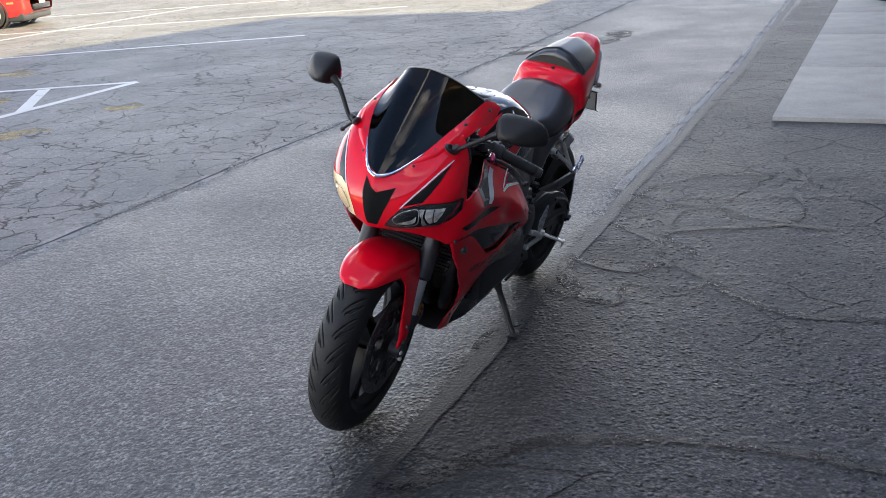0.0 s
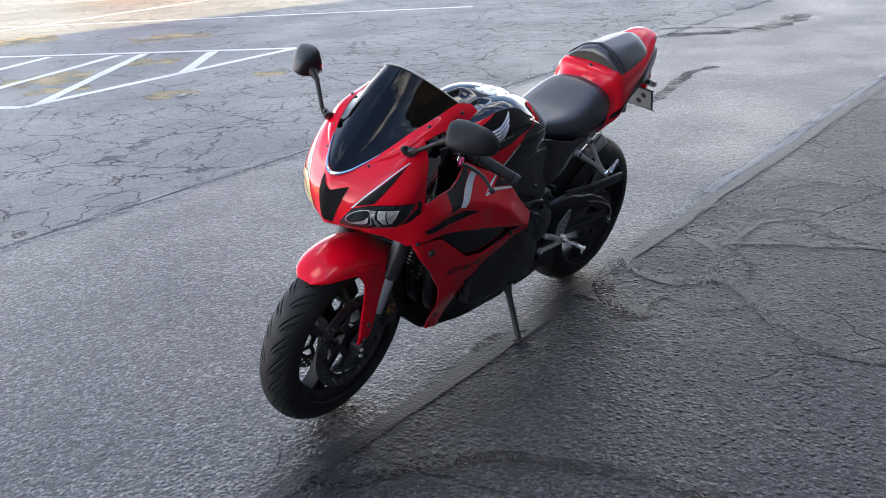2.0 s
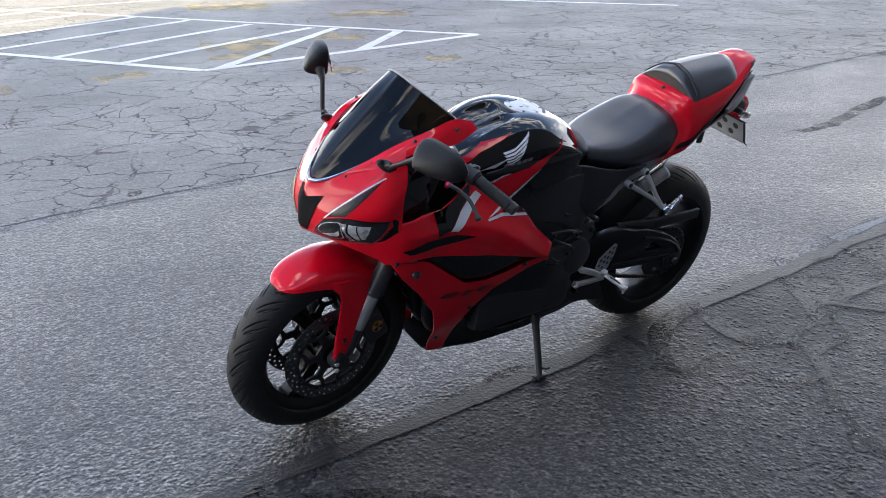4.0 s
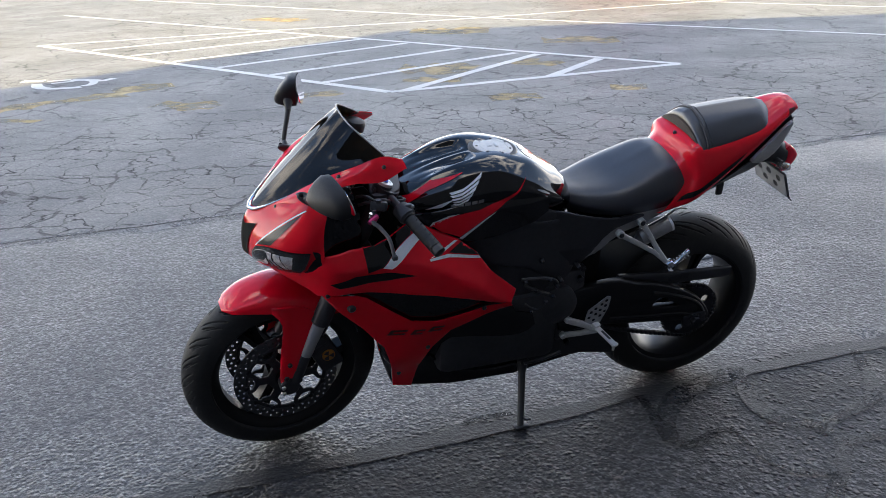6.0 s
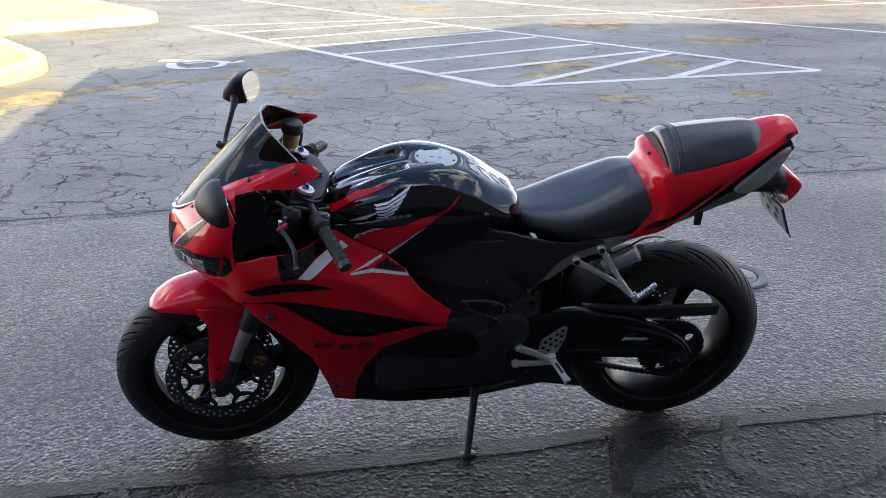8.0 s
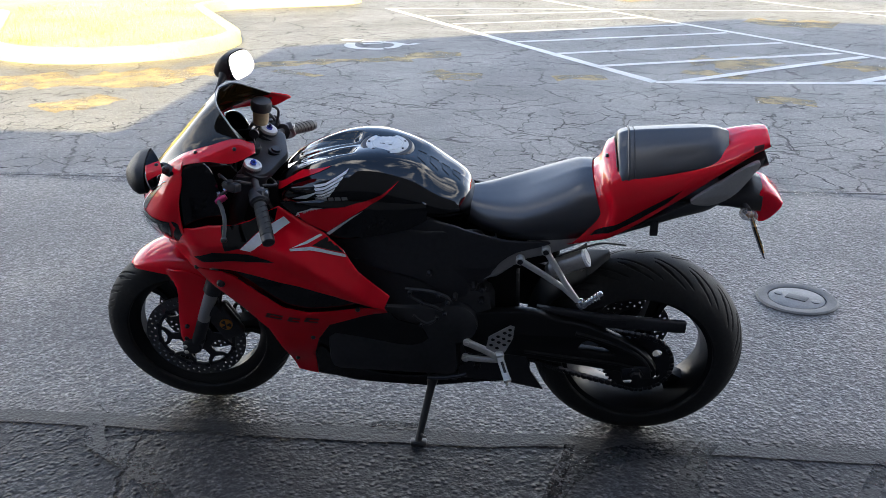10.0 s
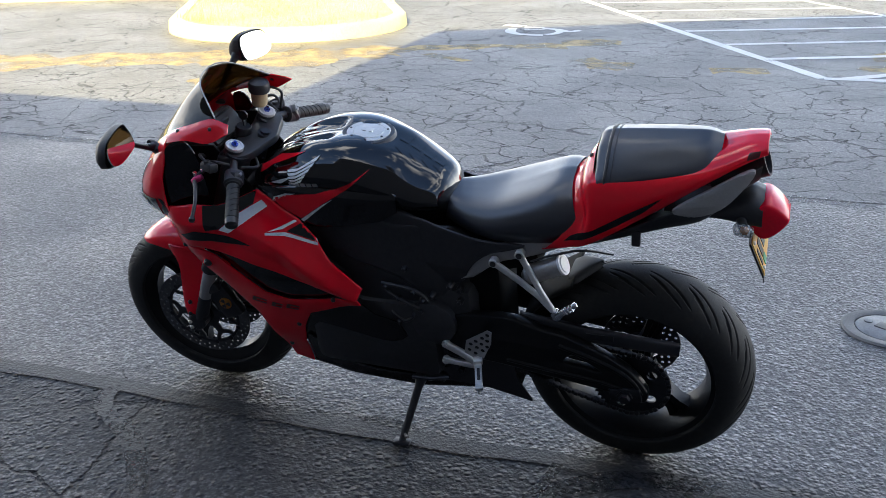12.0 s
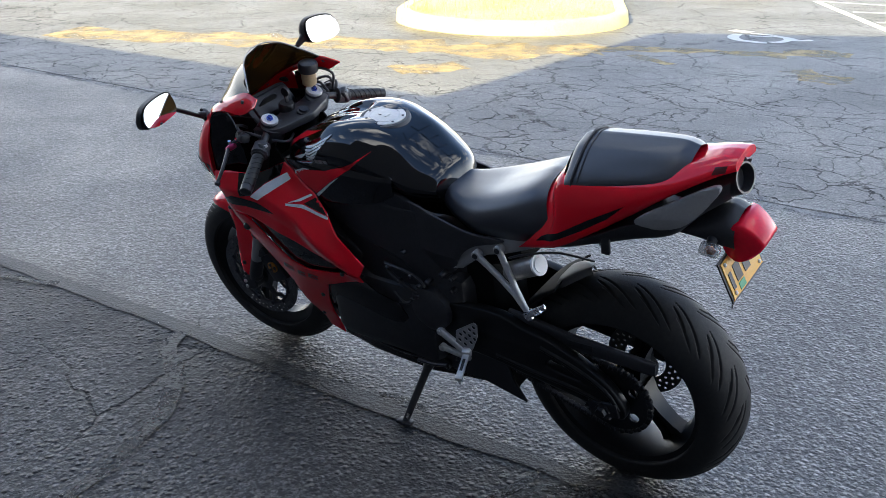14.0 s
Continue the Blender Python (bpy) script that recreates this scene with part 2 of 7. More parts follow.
def asphalt():
    n = Nodes("asphalt")
    wob = n.scaled(n.vec("SUBTRACT", n.noise_colour(1.3, 4.0), (0.5, 0.5, 0.5)), 0.16)
    p = n.vec("ADD", n.tc, wob)
    q = n.vec("DOT_PRODUCT", p, N2, "Value")
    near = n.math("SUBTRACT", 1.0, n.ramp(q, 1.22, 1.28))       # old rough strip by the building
    far = n.ramp(q, 3.97, 4.03)                                   # old crazed lot
    stone_d, stone_c = n.voronoi(60.0), n.voronoi(60.0, out="Color")
    chip_d, chip_c = n.voronoi(115.0), n.voronoi(115.0, out="Color")
    fine = n.noise(240.0, 2.0, 0.6)
    grit = n.noise(60.0, 4.0, 0.7)
    blot = n.noise(1.1, 6.0, 0.6)
    blot2 = n.noise(0.35, 5.0, 0.55)
    seps = []
    for c in (stone_c, chip_c):
        sep = n.t.nodes.new("ShaderNodeSeparateColor")
        n.link(c, sep.inputs[0])
        seps.append(sep.outputs[0])
    # colour: dark binder with paler chips of stone in it
    tone = n.math("ADD", n.math("MULTIPLY", n.math("POWER", seps[0], 2.2), 0.6), n.math("MULTIPLY", n.math("POWER", seps[1], 2.0), 0.5))
    tone = n.math("MULTIPLY", tone, n.math("ADD", 0.35, n.math("MULTIPLY", n.ramp(grit, 0.35, 0.65), 0.9)))
    tone = n.math("MULTIPLY", tone, n.math("ADD", 0.40, n.math("MULTIPLY", n.ramp(n.noise(90.0, 2.0, 0.5), 0.38, 0.62), 1.25)))
    base = n.mix(tone, (0.028, 0.0285, 0.031), (0.190, 0.191, 0.199))
    oldc = n.mix(tone, (0.105, 0.105, 0.107), (0.245, 0.242, 0.236))
    col = n.mix(far, base, oldc)
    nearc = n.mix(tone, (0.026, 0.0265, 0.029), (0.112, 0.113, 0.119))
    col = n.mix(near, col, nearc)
    col = n.mix(n.math("MULTIPLY", n.ramp(blot, 0.40, 0.75), 0.30), col, (0.100, 0.100, 0.105))
    col = n.mix(n.math("MULTIPLY", n.ramp(blot2, 0.55, 0.3), 0.35), col, (0.030, 0.031, 0.035))
    # the motorcycle's soft shadow, painted as a dark band along the filled joint
    joint_shade = n.math("MULTIPLY", n.ramp(q, 0.62, 1.12), n.math("SUBTRACT", 1.0, n.ramp(q, 1.27, 1.42)))
    joint_shade = n.math("MULTIPLY", joint_shade, n.math("ADD", 0.55, n.math("MULTIPLY", n.ramp(n.noise(2.2, 5.0, 0.6), 0.35, 0.65), 0.45)))
    joint_shade = n.math("MULTIPLY", joint_shade, n.math("SUBTRACT", 1.0, n.ramp(n.vec("DOT_PRODUCT", p, D2, "Value"), 4.2, 5.0)))
    col = n.mix(n.math("MULTIPLY", joint_shade, 0.72), col, (0.017, 0.0175, 0.020))
    # crazing of the old lot
    dv = n.scaled(n.vec("SUBTRACT", n.noise_colour(5.0, 4.0), (0.5, 0.5, 0.5)), 0.20)
    pv = n.vec("ADD", n.tc, dv)
    cr1 = n.voronoi(3.7, "DISTANCE_TO_EDGE", pv)
    cr2 = n.voronoi(1.1, "DISTANCE_TO_EDGE", pv)
    patch = n.ramp(n.noise(0.45, 4.0), 0.40, 0.56)
    band = n.math("SUBTRACT", 1.0, n.ramp(q, 6.3, 8.5))
    broken = n.ramp(n.noise(3.5, 4.0, 0.6), 0.40, 0.54)
    patch = n.math("MAXIMUM", n.math("MULTIPLY", patch, 0.60), n.math("MULTIPLY", band, n.ramp(n.noise(0.9, 3.0), 0.32, 0.5)))
    c1 = n.math("MULTIPLY", n.math("SUBTRACT", 1.0, n.ramp(cr1, 0.004, 0.021)), n.math("MULTIPLY", patch, n.math("ADD", 0.40, n.math("MULTIPLY", broken, 0.60))))
    c2 = n.math("SUBTRACT", 1.0, n.ramp(cr2, 0.005, 0.018))
    crack = n.math("MULTIPLY", n.math("MAXIMUM", c1, n.math("MULTIPLY", c2, n.math("MULTIPLY", broken, 0.6))), far)
    # fine cracks of the near strip
    cn = n.math("MULTIPLY", n.math("SUBTRACT", 1.0, n.ramp(n.voronoi(1.7, "DISTANCE_TO_EDGE", pv), 0.004, 0.014)), near)
    crack = n.math("MAXIMUM", crack, n.math("MULTIPLY", cn, n.math("MULTIPLY", n.ramp(n.noise(0.7, 3.0), 0.45, 0.6), 0.55)))
    col = n.mix(n.math("MULTIPLY", crack, 0.97), col, (0.008, 0.008, 0.009))
    # gloss and relief
    rough = n.math("ADD", 0.42, n.math("MULTIPLY", n.ramp(blot, 0.3, 0.7), 0.14))
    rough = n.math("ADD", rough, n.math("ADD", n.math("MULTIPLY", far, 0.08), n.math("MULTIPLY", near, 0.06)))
    lumps = n.math("MULTIPLY", n.math("SUBTRACT", 1.0, n.ramp(stone_d, 0.0, 0.70)), n.math("ADD", 0.3, seps[0]))
    chips = n.math("MULTIPLY", n.math("SUBTRACT", 1.0, n.ramp(chip_d, 0.0, 0.70)), n.math("ADD", 0.2, seps[1]))
    h = n.math("ADD", n.math("MULTIPLY", lumps, n.math("SUBTRACT", 0.42, n.math("MULTIPLY", near, 0.12))), n.math("MULTIPLY", chips, 0.16))
    h = n.math("ADD", h, n.math("MULTIPLY", fine, 0.08))
    h = n.math("ADD", h, n.math("MULTIPLY", n.noise(22.0, 3.0, 0.5), n.math("ADD", 0.6, n.math("MULTIPLY", near, 0.3))))
    big_d, big_c = n.voronoi(42.0), n.voronoi(42.0, out="Color")
    sep = n.t.nodes.new("ShaderNodeSeparateColor")
    n.link(big_c, sep.inputs[0])
    knobs = n.math("MULTIPLY", n.math("SUBTRACT", 1.0, n.ramp(big_d, 0.08, 0.50)), n.ramp(sep.outputs[0], 0.40, 0.85))
    h = n.math("ADD", h, n.math("MULTIPLY", knobs, n.math("ADD", 0.25, n.math("MULTIPLY", near, 1.1))))
    h = n.math("SUBTRACT", h, n.math("MULTIPLY", crack, 2.4))
    rough = n.math("ADD", rough, n.math("MULTIPLY", crack, 0.15))
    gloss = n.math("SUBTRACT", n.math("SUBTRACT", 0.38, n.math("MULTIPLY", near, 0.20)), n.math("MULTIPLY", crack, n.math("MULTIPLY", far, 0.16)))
    return n.set(color=col, rough=rough, normal=n.bump(h, 1.0, 0.009), spec=n.math("MAXIMUM", gloss, 0.04))


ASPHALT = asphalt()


def road_paint(name, color, worn, rough=0.6, soft=0.10, spec=0.5, relief=0.9):
    """Paint worn through to nothing in patches."""
    n = Nodes(name)
    tr = n.t.nodes.new("ShaderNodeBsdfTransparent")
    mixer = n.t.nodes.new("ShaderNodeMixShader")
    wear = n.math("ADD", n.math("MULTIPLY", n.noise(3.0, 6.0, 0.65), 0.6), n.math("MULTIPLY", n.noise(60.0, 4.0, 0.7), 0.4))
    n.put(mixer.inputs[0], n.ramp(wear, worn, worn + soft))
    n.set(color=n.mix(n.noise(30.0, 4.0), tuple(c * 0.75 for c in color), color), rough=rough, spec=spec, normal=n.bump(n.math("ADD", n.noise(150.0, 4.0), n.math("MULTIPLY", n.voronoi(78.0), -0.8)), relief, 0.007))
    n.link(tr.outputs[0], mixer.inputs[1])
    n.link(n.b.outputs[0], mixer.inputs[2])
    n.link(mixer.outputs[0], n.out.inputs["Surface"])
    return n.m


LINE_WHITE = road_paint("white_line_paint", PAINT_WHITE_BASE, 0.33)
OLD_YELLOW = road_paint("worn_yellow_paint", (0.50, 0.37, 0.16), 0.30, 0.6, 0.40)
JOINT_FILL = road_paint("joint_filler", (0.026, 0.027, 0.031), 0.24, 0.52, 0.16, 0.30, 0.40)
CONCRETE = surface("concrete", (0.33, 0.32, 0.30), 0.8, 0.0, 0.14, 14, grain=0.5, grain_scale=160, dirt=0.15)
KERB_YELLOW = surface("yellow_kerb_paint", (0.86, 0.70, 0.28), 0.6, 0.0, 0.15, 12, grain=0.4, grain_scale=60, dirt=0.40)
SEALER = road_paint("crack_sealer", (0.026, 0.026, 0.028), 0.40, 0.6, 0.22, 0.20)
TAR = road_paint("smooth_tar_seal", (0.016, 0.017, 0.021), 0.33, 0.50, 0.24, 0.28, 0.35)
PALE_DUST = road_paint("pale_dust_line", (0.30, 0.30, 0.30), 0.30, 0.7, 0.2)
SEAL_DUST = road_paint("dusty_joint_edge", (0.24, 0.24, 0.245), 0.36, 0.6, 0.25)
DRY_GRASS = surface("dry_grass", (0.50, 0.46, 0.20), 0.8, 0.0, 0.3, 4, grain=0.8, grain_scale=60)
STUCCO = surface("stucco", (0.070, 0.072, 0.078), 0.85, 0.0, 0.12, 3, grain=0.5, grain_scale=80, spec=0.1)
ROOFING = surface("roofing", (0.08, 0.08, 0.08), 0.9, 0.0, 0.2, 3)
CAST_IRON = surface("cast_iron", (0.20, 0.20, 0.20), 0.55, 0.4, 0.25, 40, grain=0.4, grain_scale=200, dirt=0.2)


# ---- mesh helpers ----
from mathutils.geometry import tessellate_polygon


def finish(bm, angle=35.0):
    bmesh.ops.recalc_face_normals(bm, faces=bm.faces)
    me = bpy.data.meshes.new("mesh")
    bm.to_mesh(me)
    bm.free()
    me.shade_smooth()
    me.set_sharp_from_angle(angle=radians(angle))
    return me


def part(name, bm, material, parent, label="", angle=35.0):
    """Links a bmesh (or a mesh) as one object under a thing or a part."""
    me = finish(bm, angle) if isinstance(bm, bmesh.types.BMesh) else bm
    me.materials.clear()
    me.materials.append(material)
    ob = new(name, me)
    ob.parent = parent
    if label:
        ob["label"] = label
    return ob


def thing(name, bm, material, label, category, group="", kind="", angle=35.0):
    return tagged(part(name, bm, material, None, "", angle), label, category, group, kind)


def join(*bms):
    """One bmesh out of several."""
    out = bmesh.new()
    for b in bms:
        me = bpy.data.meshes.new("tmp")
        b.to_mesh(me)
        b.free()
        out.from_mesh(me)
        bpy.data.meshes.remove(me)
    return out


def moved(bm, m):
    bmesh.ops.transform(bm, matrix=m, verts=bm.verts)
    return bm


def flipped(bm):
    """A copy mirrored to the other side of y = 0."""
    b = bm.copy()
    bmesh.ops.transform(b, matrix=Matrix.Diagonal((1, -1, 1, 1)), verts=b.verts)
    bmesh.ops.reverse_faces(b, faces=b.faces)
    return b


def block(size, at=(0, 0, 0), bevel=0.004, rot=(0, 0, 0), seg=2):
    bm = bmesh.new()
    bmesh.ops.create_cube(bm, size=1.0, matrix=Matrix.Diagonal((*size, 1)))
    if bevel:
        bmesh.ops.bevel(bm, geom=bm.edges[:], offset=bevel, segments=seg, profile=0.5, affect="EDGES")
    return moved(bm, pose(*at, *rot))


def lathe(profile, n=48, closed=False):
    """Turns (radius, y) points about the y axis."""
    bm = bmesh.new()
    rings = [[bm.verts.new((r * math.cos(2 * math.pi * k / n), y, r * math.sin(2 * math.pi * k / n))) for k in range(n)] for r, y in profile]
    pairs = list(zip(rings, rings[1:])) + ([(rings[-1], rings[0])] if closed else [])
    for a, b in pairs:
        for k in range(n):
            bm.faces.new((a[k], a[(k + 1) % n], b[(k + 1) % n], b[k]))
    if not closed:
        for r in (rings[0], rings[-1]):
            bm.faces.new(r)
    return bm


def spline(pts, n):
    """Catmull-Rom through the points, n of them evenly in parameter."""
    p = np.array(pts, float)
    p = np.vstack([2 * p[0] - p[1], p, 2 * p[-1] - p[-2]])
    out = []
    for u in np.linspace(0, len(pts) - 1, n):
        i = min(int(u), len(pts) - 2)
        t = u - i
        a, b, c, d = p[i:i + 4]
        out.append(0.5 * (2 * b + (c - a) * t + (2 * a - 5 * b + 4 * c - d) * t * t + (3 * b - a - 3 * c + d) * t ** 3))
    return np.array(out)


def tube(pts, radius, n=12, smooth=0, taper=None):
    """A round bar along points; taper: the radius at its end."""
    p = spline(pts, smooth) if smooth else np.array(pts, float)
    bm, rings = bmesh.new(), []
    up = Vector((0.3, 0.2, 1)).normalized()
    for i, c in enumerate(p):
        d = Vector(p[min(i + 1, len(p) - 1)] - p[max(i - 1, 0)]).normalized()
        a = d.cross(up)
        if a.length < 0.1:
            a = d.cross(Vector((1, 0, 0)))
        a.normalize()
        b = d.cross(a)
        r = radius if taper is None else radius + (taper - radius) * i / (len(p) - 1)
        rings.append([bm.verts.new(Vector(c) + (a * math.cos(2 * math.pi * k / n) + b * math.sin(2 * math.pi * k / n)) * r) for k in range(n)])
        up = a.cross(d) if a.cross(d).length > 0.1 else up
    for a, b in zip(rings, rings[1:]):
        for k in range(n):
            bm.faces.new((a[k], a[(k + 1) % n], b[(k + 1) % n], b[k]))
    bm.faces.new(rings[0])
    bm.faces.new(rings[-1])
    return bm


def turned(a, b, profile, n=28):
    """A turned body from point a to b: profile of (share of the way, radius)."""
    a, b = Vector(a), Vector(b)
    bm = lathe([(r, t * (b - a).length) for t, r in profile], n)
    return moved(bm, Matrix.Translation(a) @ (b - a).to_track_quat("Y", "Z").to_matrix().to_4x4())


def cut_poly(outline, step, plane="xz"):
    """A flat polygon cut into a fine grid. Its points lie in x, y of the bmesh."""
    bm = bmesh.new()
    corner = [bm.verts.new((u, v, 0)) for u, v in outline]
    for tri in tessellate_polygon([[v.co.copy() for v in corner]]):
        bm.faces.new([corner[i] for i in tri])
    us, vs = [p[0] for p in outline], [p[1] for p in outline]
    for axis, lo, hi in ((0, min(us), max(us)), (1, min(vs), max(vs))):
        k = math.floor(lo / step) * step + step
        while k < hi - 1e-6:
            co, no = ((k, 0, 0), (1, 0, 0)) if axis == 0 else ((0, k, 0), (0, 1, 0))
            bmesh.ops.bisect_plane(bm, geom=bm.verts[:] + bm.edges[:] + bm.faces[:], plane_co=co, plane_no=no, dist=1e-6)
            k += step
    return bm


def rounded(outline, n=6):
    """The outline with its corners drawn into a smooth closed curve."""
    k, out = len(outline), []
    for i in range(k):
        p0, p1, p2, p3 = (np.array(outline[(i + j - 1) % k]) for j in range(4))
        for t in np.linspace(0, 1, n, endpoint=False):
            out.append(tuple(0.5 * (2 * p1 + (p2 - p0) * t + (2 * p0 - 5 * p1 + 4 * p2 - p3) * t * t + (3 * p1 - p0 - 3 * p2 + p3) * t ** 3)))
    return out


def shell(outline, yfun, thick=0.004, step=0.03):
    """A side panel: an outline in x, z laid on the surface y = yfun(x, z)."""
    bm = cut_poly(outline, step)
    for v in bm.verts:
        x, z = v.co.x, v.co.y
        v.co = (x, yfun(x, z), z)
    bmesh.ops.recalc_face_normals(bm, faces=bm.faces)
    if sum(f.normal.y for f in bm.faces) < 0:
        bmesh.ops.reverse_faces(bm, faces=bm.faces)
    rim = {v for e in bm.edges if len(e.link_faces) == 1 for v in e.verts}
    for v in rim:
        v.co.y -= thick * 0.25
    grown = bmesh.ops.extrude_face_region(bm, geom=bm.faces[:])
    for v in bm.verts:
        v.tag = False
    for g in grown["geom"]:
        if isinstance(g, bmesh.types.BMVert):
            g.tag = True
    for v in bm.verts:
        if not v.tag:
            v.co.y -= thick
    return bm


def net(rows, nu, nv, mirror=True, thick=0.0):
    """A smooth surface through a net of points, mirrored at y = 0."""
    a = [spline(r, nv) for r in rows]
    a = np.array([spline([r[j] for r in a], nu) for j in range(nv)])
    bm = bmesh.new()
    for s in ((1, -1) if mirror else (1,)):
        g = [[bm.verts.new((p[0], s * p[1], p[2])) for p in col] for col in a]
        for i in range(nv - 1):
            for j in range(nu - 1):
                bm.faces.new((g[i][j], g[i + 1][j], g[i + 1][j + 1], g[i][j + 1]))
    bmesh.ops.remove_doubles(bm, verts=bm.verts, dist=0.0008)
    bmesh.ops.dissolve_degenerate(bm, edges=bm.edges, dist=1e-5)
    bmesh.ops.recalc_face_normals(bm, faces=bm.faces)
    if thick:
        bmesh.ops.solidify(bm, geom=bm.faces[:], thickness=thick)
    return bm


def plate(outline, holes=(), thick=0.004, bevel=0.0):
    """A flat plate with holes, in x, z, its thickness along y about 0."""
    cu = bpy.data.curves.new("tmp", "CURVE")
    cu.dimensions, cu.fill_mode, cu.extrude, cu.bevel_depth, cu.bevel_resolution = "2D", "BOTH", thick / 2 - bevel, bevel, 1
    for loop in (outline, *holes):
        sp = cu.splines.new("POLY")
        sp.points.add(len(loop) - 1)
        for q, (u, v) in zip(sp.points, loop):
            q.co = (u, v, 0, 1)
        sp.use_cyclic_u = True
    ob = bpy.data.objects.new("tmp", cu)
    me = bpy.data.meshes.new_from_object(ob)
    bm = bmesh.new()
    bm.from_mesh(me)
    bpy.data.objects.remove(ob)
    bpy.data.meshes.remove(me)
    bpy.data.curves.remove(cu)
    bmesh.ops.remove_doubles(bm, verts=bm.verts, dist=1e-5)
    return moved(bm, Matrix.Rotation(radians(90), 4, "X"))


def ring(cx, cz, r, n=24, start=0.0):
    return [(cx + r * math.cos(start + 2 * math.pi * k / n), cz + r * math.sin(start + 2 * math.pi * k / n)) for k in range(n)]


def ribbon(pts, width, z, wob=0.0, seed=1):
    """A flat strip on the ground along points, of uneven width."""
    bm, prev = bmesh.new(), None
    p = np.array(pts, float)
    for i, c in enumerate(p):
        d = p[min(i + 1, len(p) - 1)] - p[max(i - 1, 0)]
        nrm = np.array((-d[1], d[0])) / (np.hypot(*d) + 1e-9)
        w = [0.5 * width * (1 + wob * noise.noise(Vector((c[0] * 5 + seed, c[1] * 5, side * 7.3)))) for side in (0, 1)]
        pair = [bm.verts.new((*(c + nrm * w[0]), z)), bm.verts.new((*(c - nrm * w[1]), z))]
        if prev:
            bm.faces.new((prev[0], prev[1], pair[1], pair[0]))
        prev = pair
    return bm


def lot(s, q):
    """World x, y of a place along and across the joints."""
    return (D2[0] * s + N2[0] * q, D2[1] * s + N2[1] * q)


# ---- ground and lot ----
bm = bmesh.new()
edges = [-600, -150, -60, -30] + list(range(-20, 31, 5)) + [45, 80, 200, 600]
gv = [[bm.verts.new((x, y, 0)) for y in edges] for x in edges]
for i in range(len(edges) - 1):
    for j in range(len(edges) - 1):
        bm.faces.new((gv[i][j], gv[i + 1][j], gv[i + 1][j + 1], gv[i][j + 1]))
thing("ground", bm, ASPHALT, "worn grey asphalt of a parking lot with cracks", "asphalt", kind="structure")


def strip(name, pts, width, z, mat, label, wob=0.3, n=0, seed=1):
    p = spline(pts, n) if n else pts
    return thing(name, ribbon(p, width, z, wob, seed), mat, label, "joint" if mat is not LINE_WHITE else "line", kind="structure")


def wavy(q, s0, s1, amp, seed):
    k = int((s1 - s0) / 0.06)
    return [lot(s, q + amp * (noise.noise(Vector((s * 0.9, seed, 0))) + 0.5 * noise.noise(Vector((s * 4.0, seed, 3))))
                + max(0.0, s - 9) * 0.02) for s in np.linspace(s0, s1, k)]


strip("joint_edge_dust", wavy(1.285, 4.4, 26, 0.016, 2.0), 0.09, 0.0012, SEAL_DUST, "pale dusty edge along an asphalt joint", 0.9, seed=4)
strip("joint_edge_dust", wavy(1.285, 4.9, 26, 0.016, 2.0), 0.050, 0.0024, PALE_DUST, "pale dusty line along an asphalt joint", 0.8, seed=5)
strip("joint_sealer", wavy(1.212, -8, 26, 0.016, 2.0), 0.074, 0.0030, JOINT_FILL, "smooth grey filled joint between two asphalt lanes", 0.45, seed=9)
strip("joint_crack", wavy(1.181, -8, 26, 0.018, 2.4), 0.0018, 0.0062, SEALER, "thin dark crack along a filled joint", 0.9, seed=77)
strip("joint_edge_dust", wavy(3.99, -12, 22, 0.02, 7.0), 0.13, 0.0012, SEAL_DUST, "pale dusty edge along an asphalt joint", 0.9, seed=14)
strip("joint_sealer", wavy(4.0, -12, 22, 0.02, 7.0), 0.026, 0.0026, SEALER, "dark narrow joint between two asphalt lanes", 0.8, seed=19)
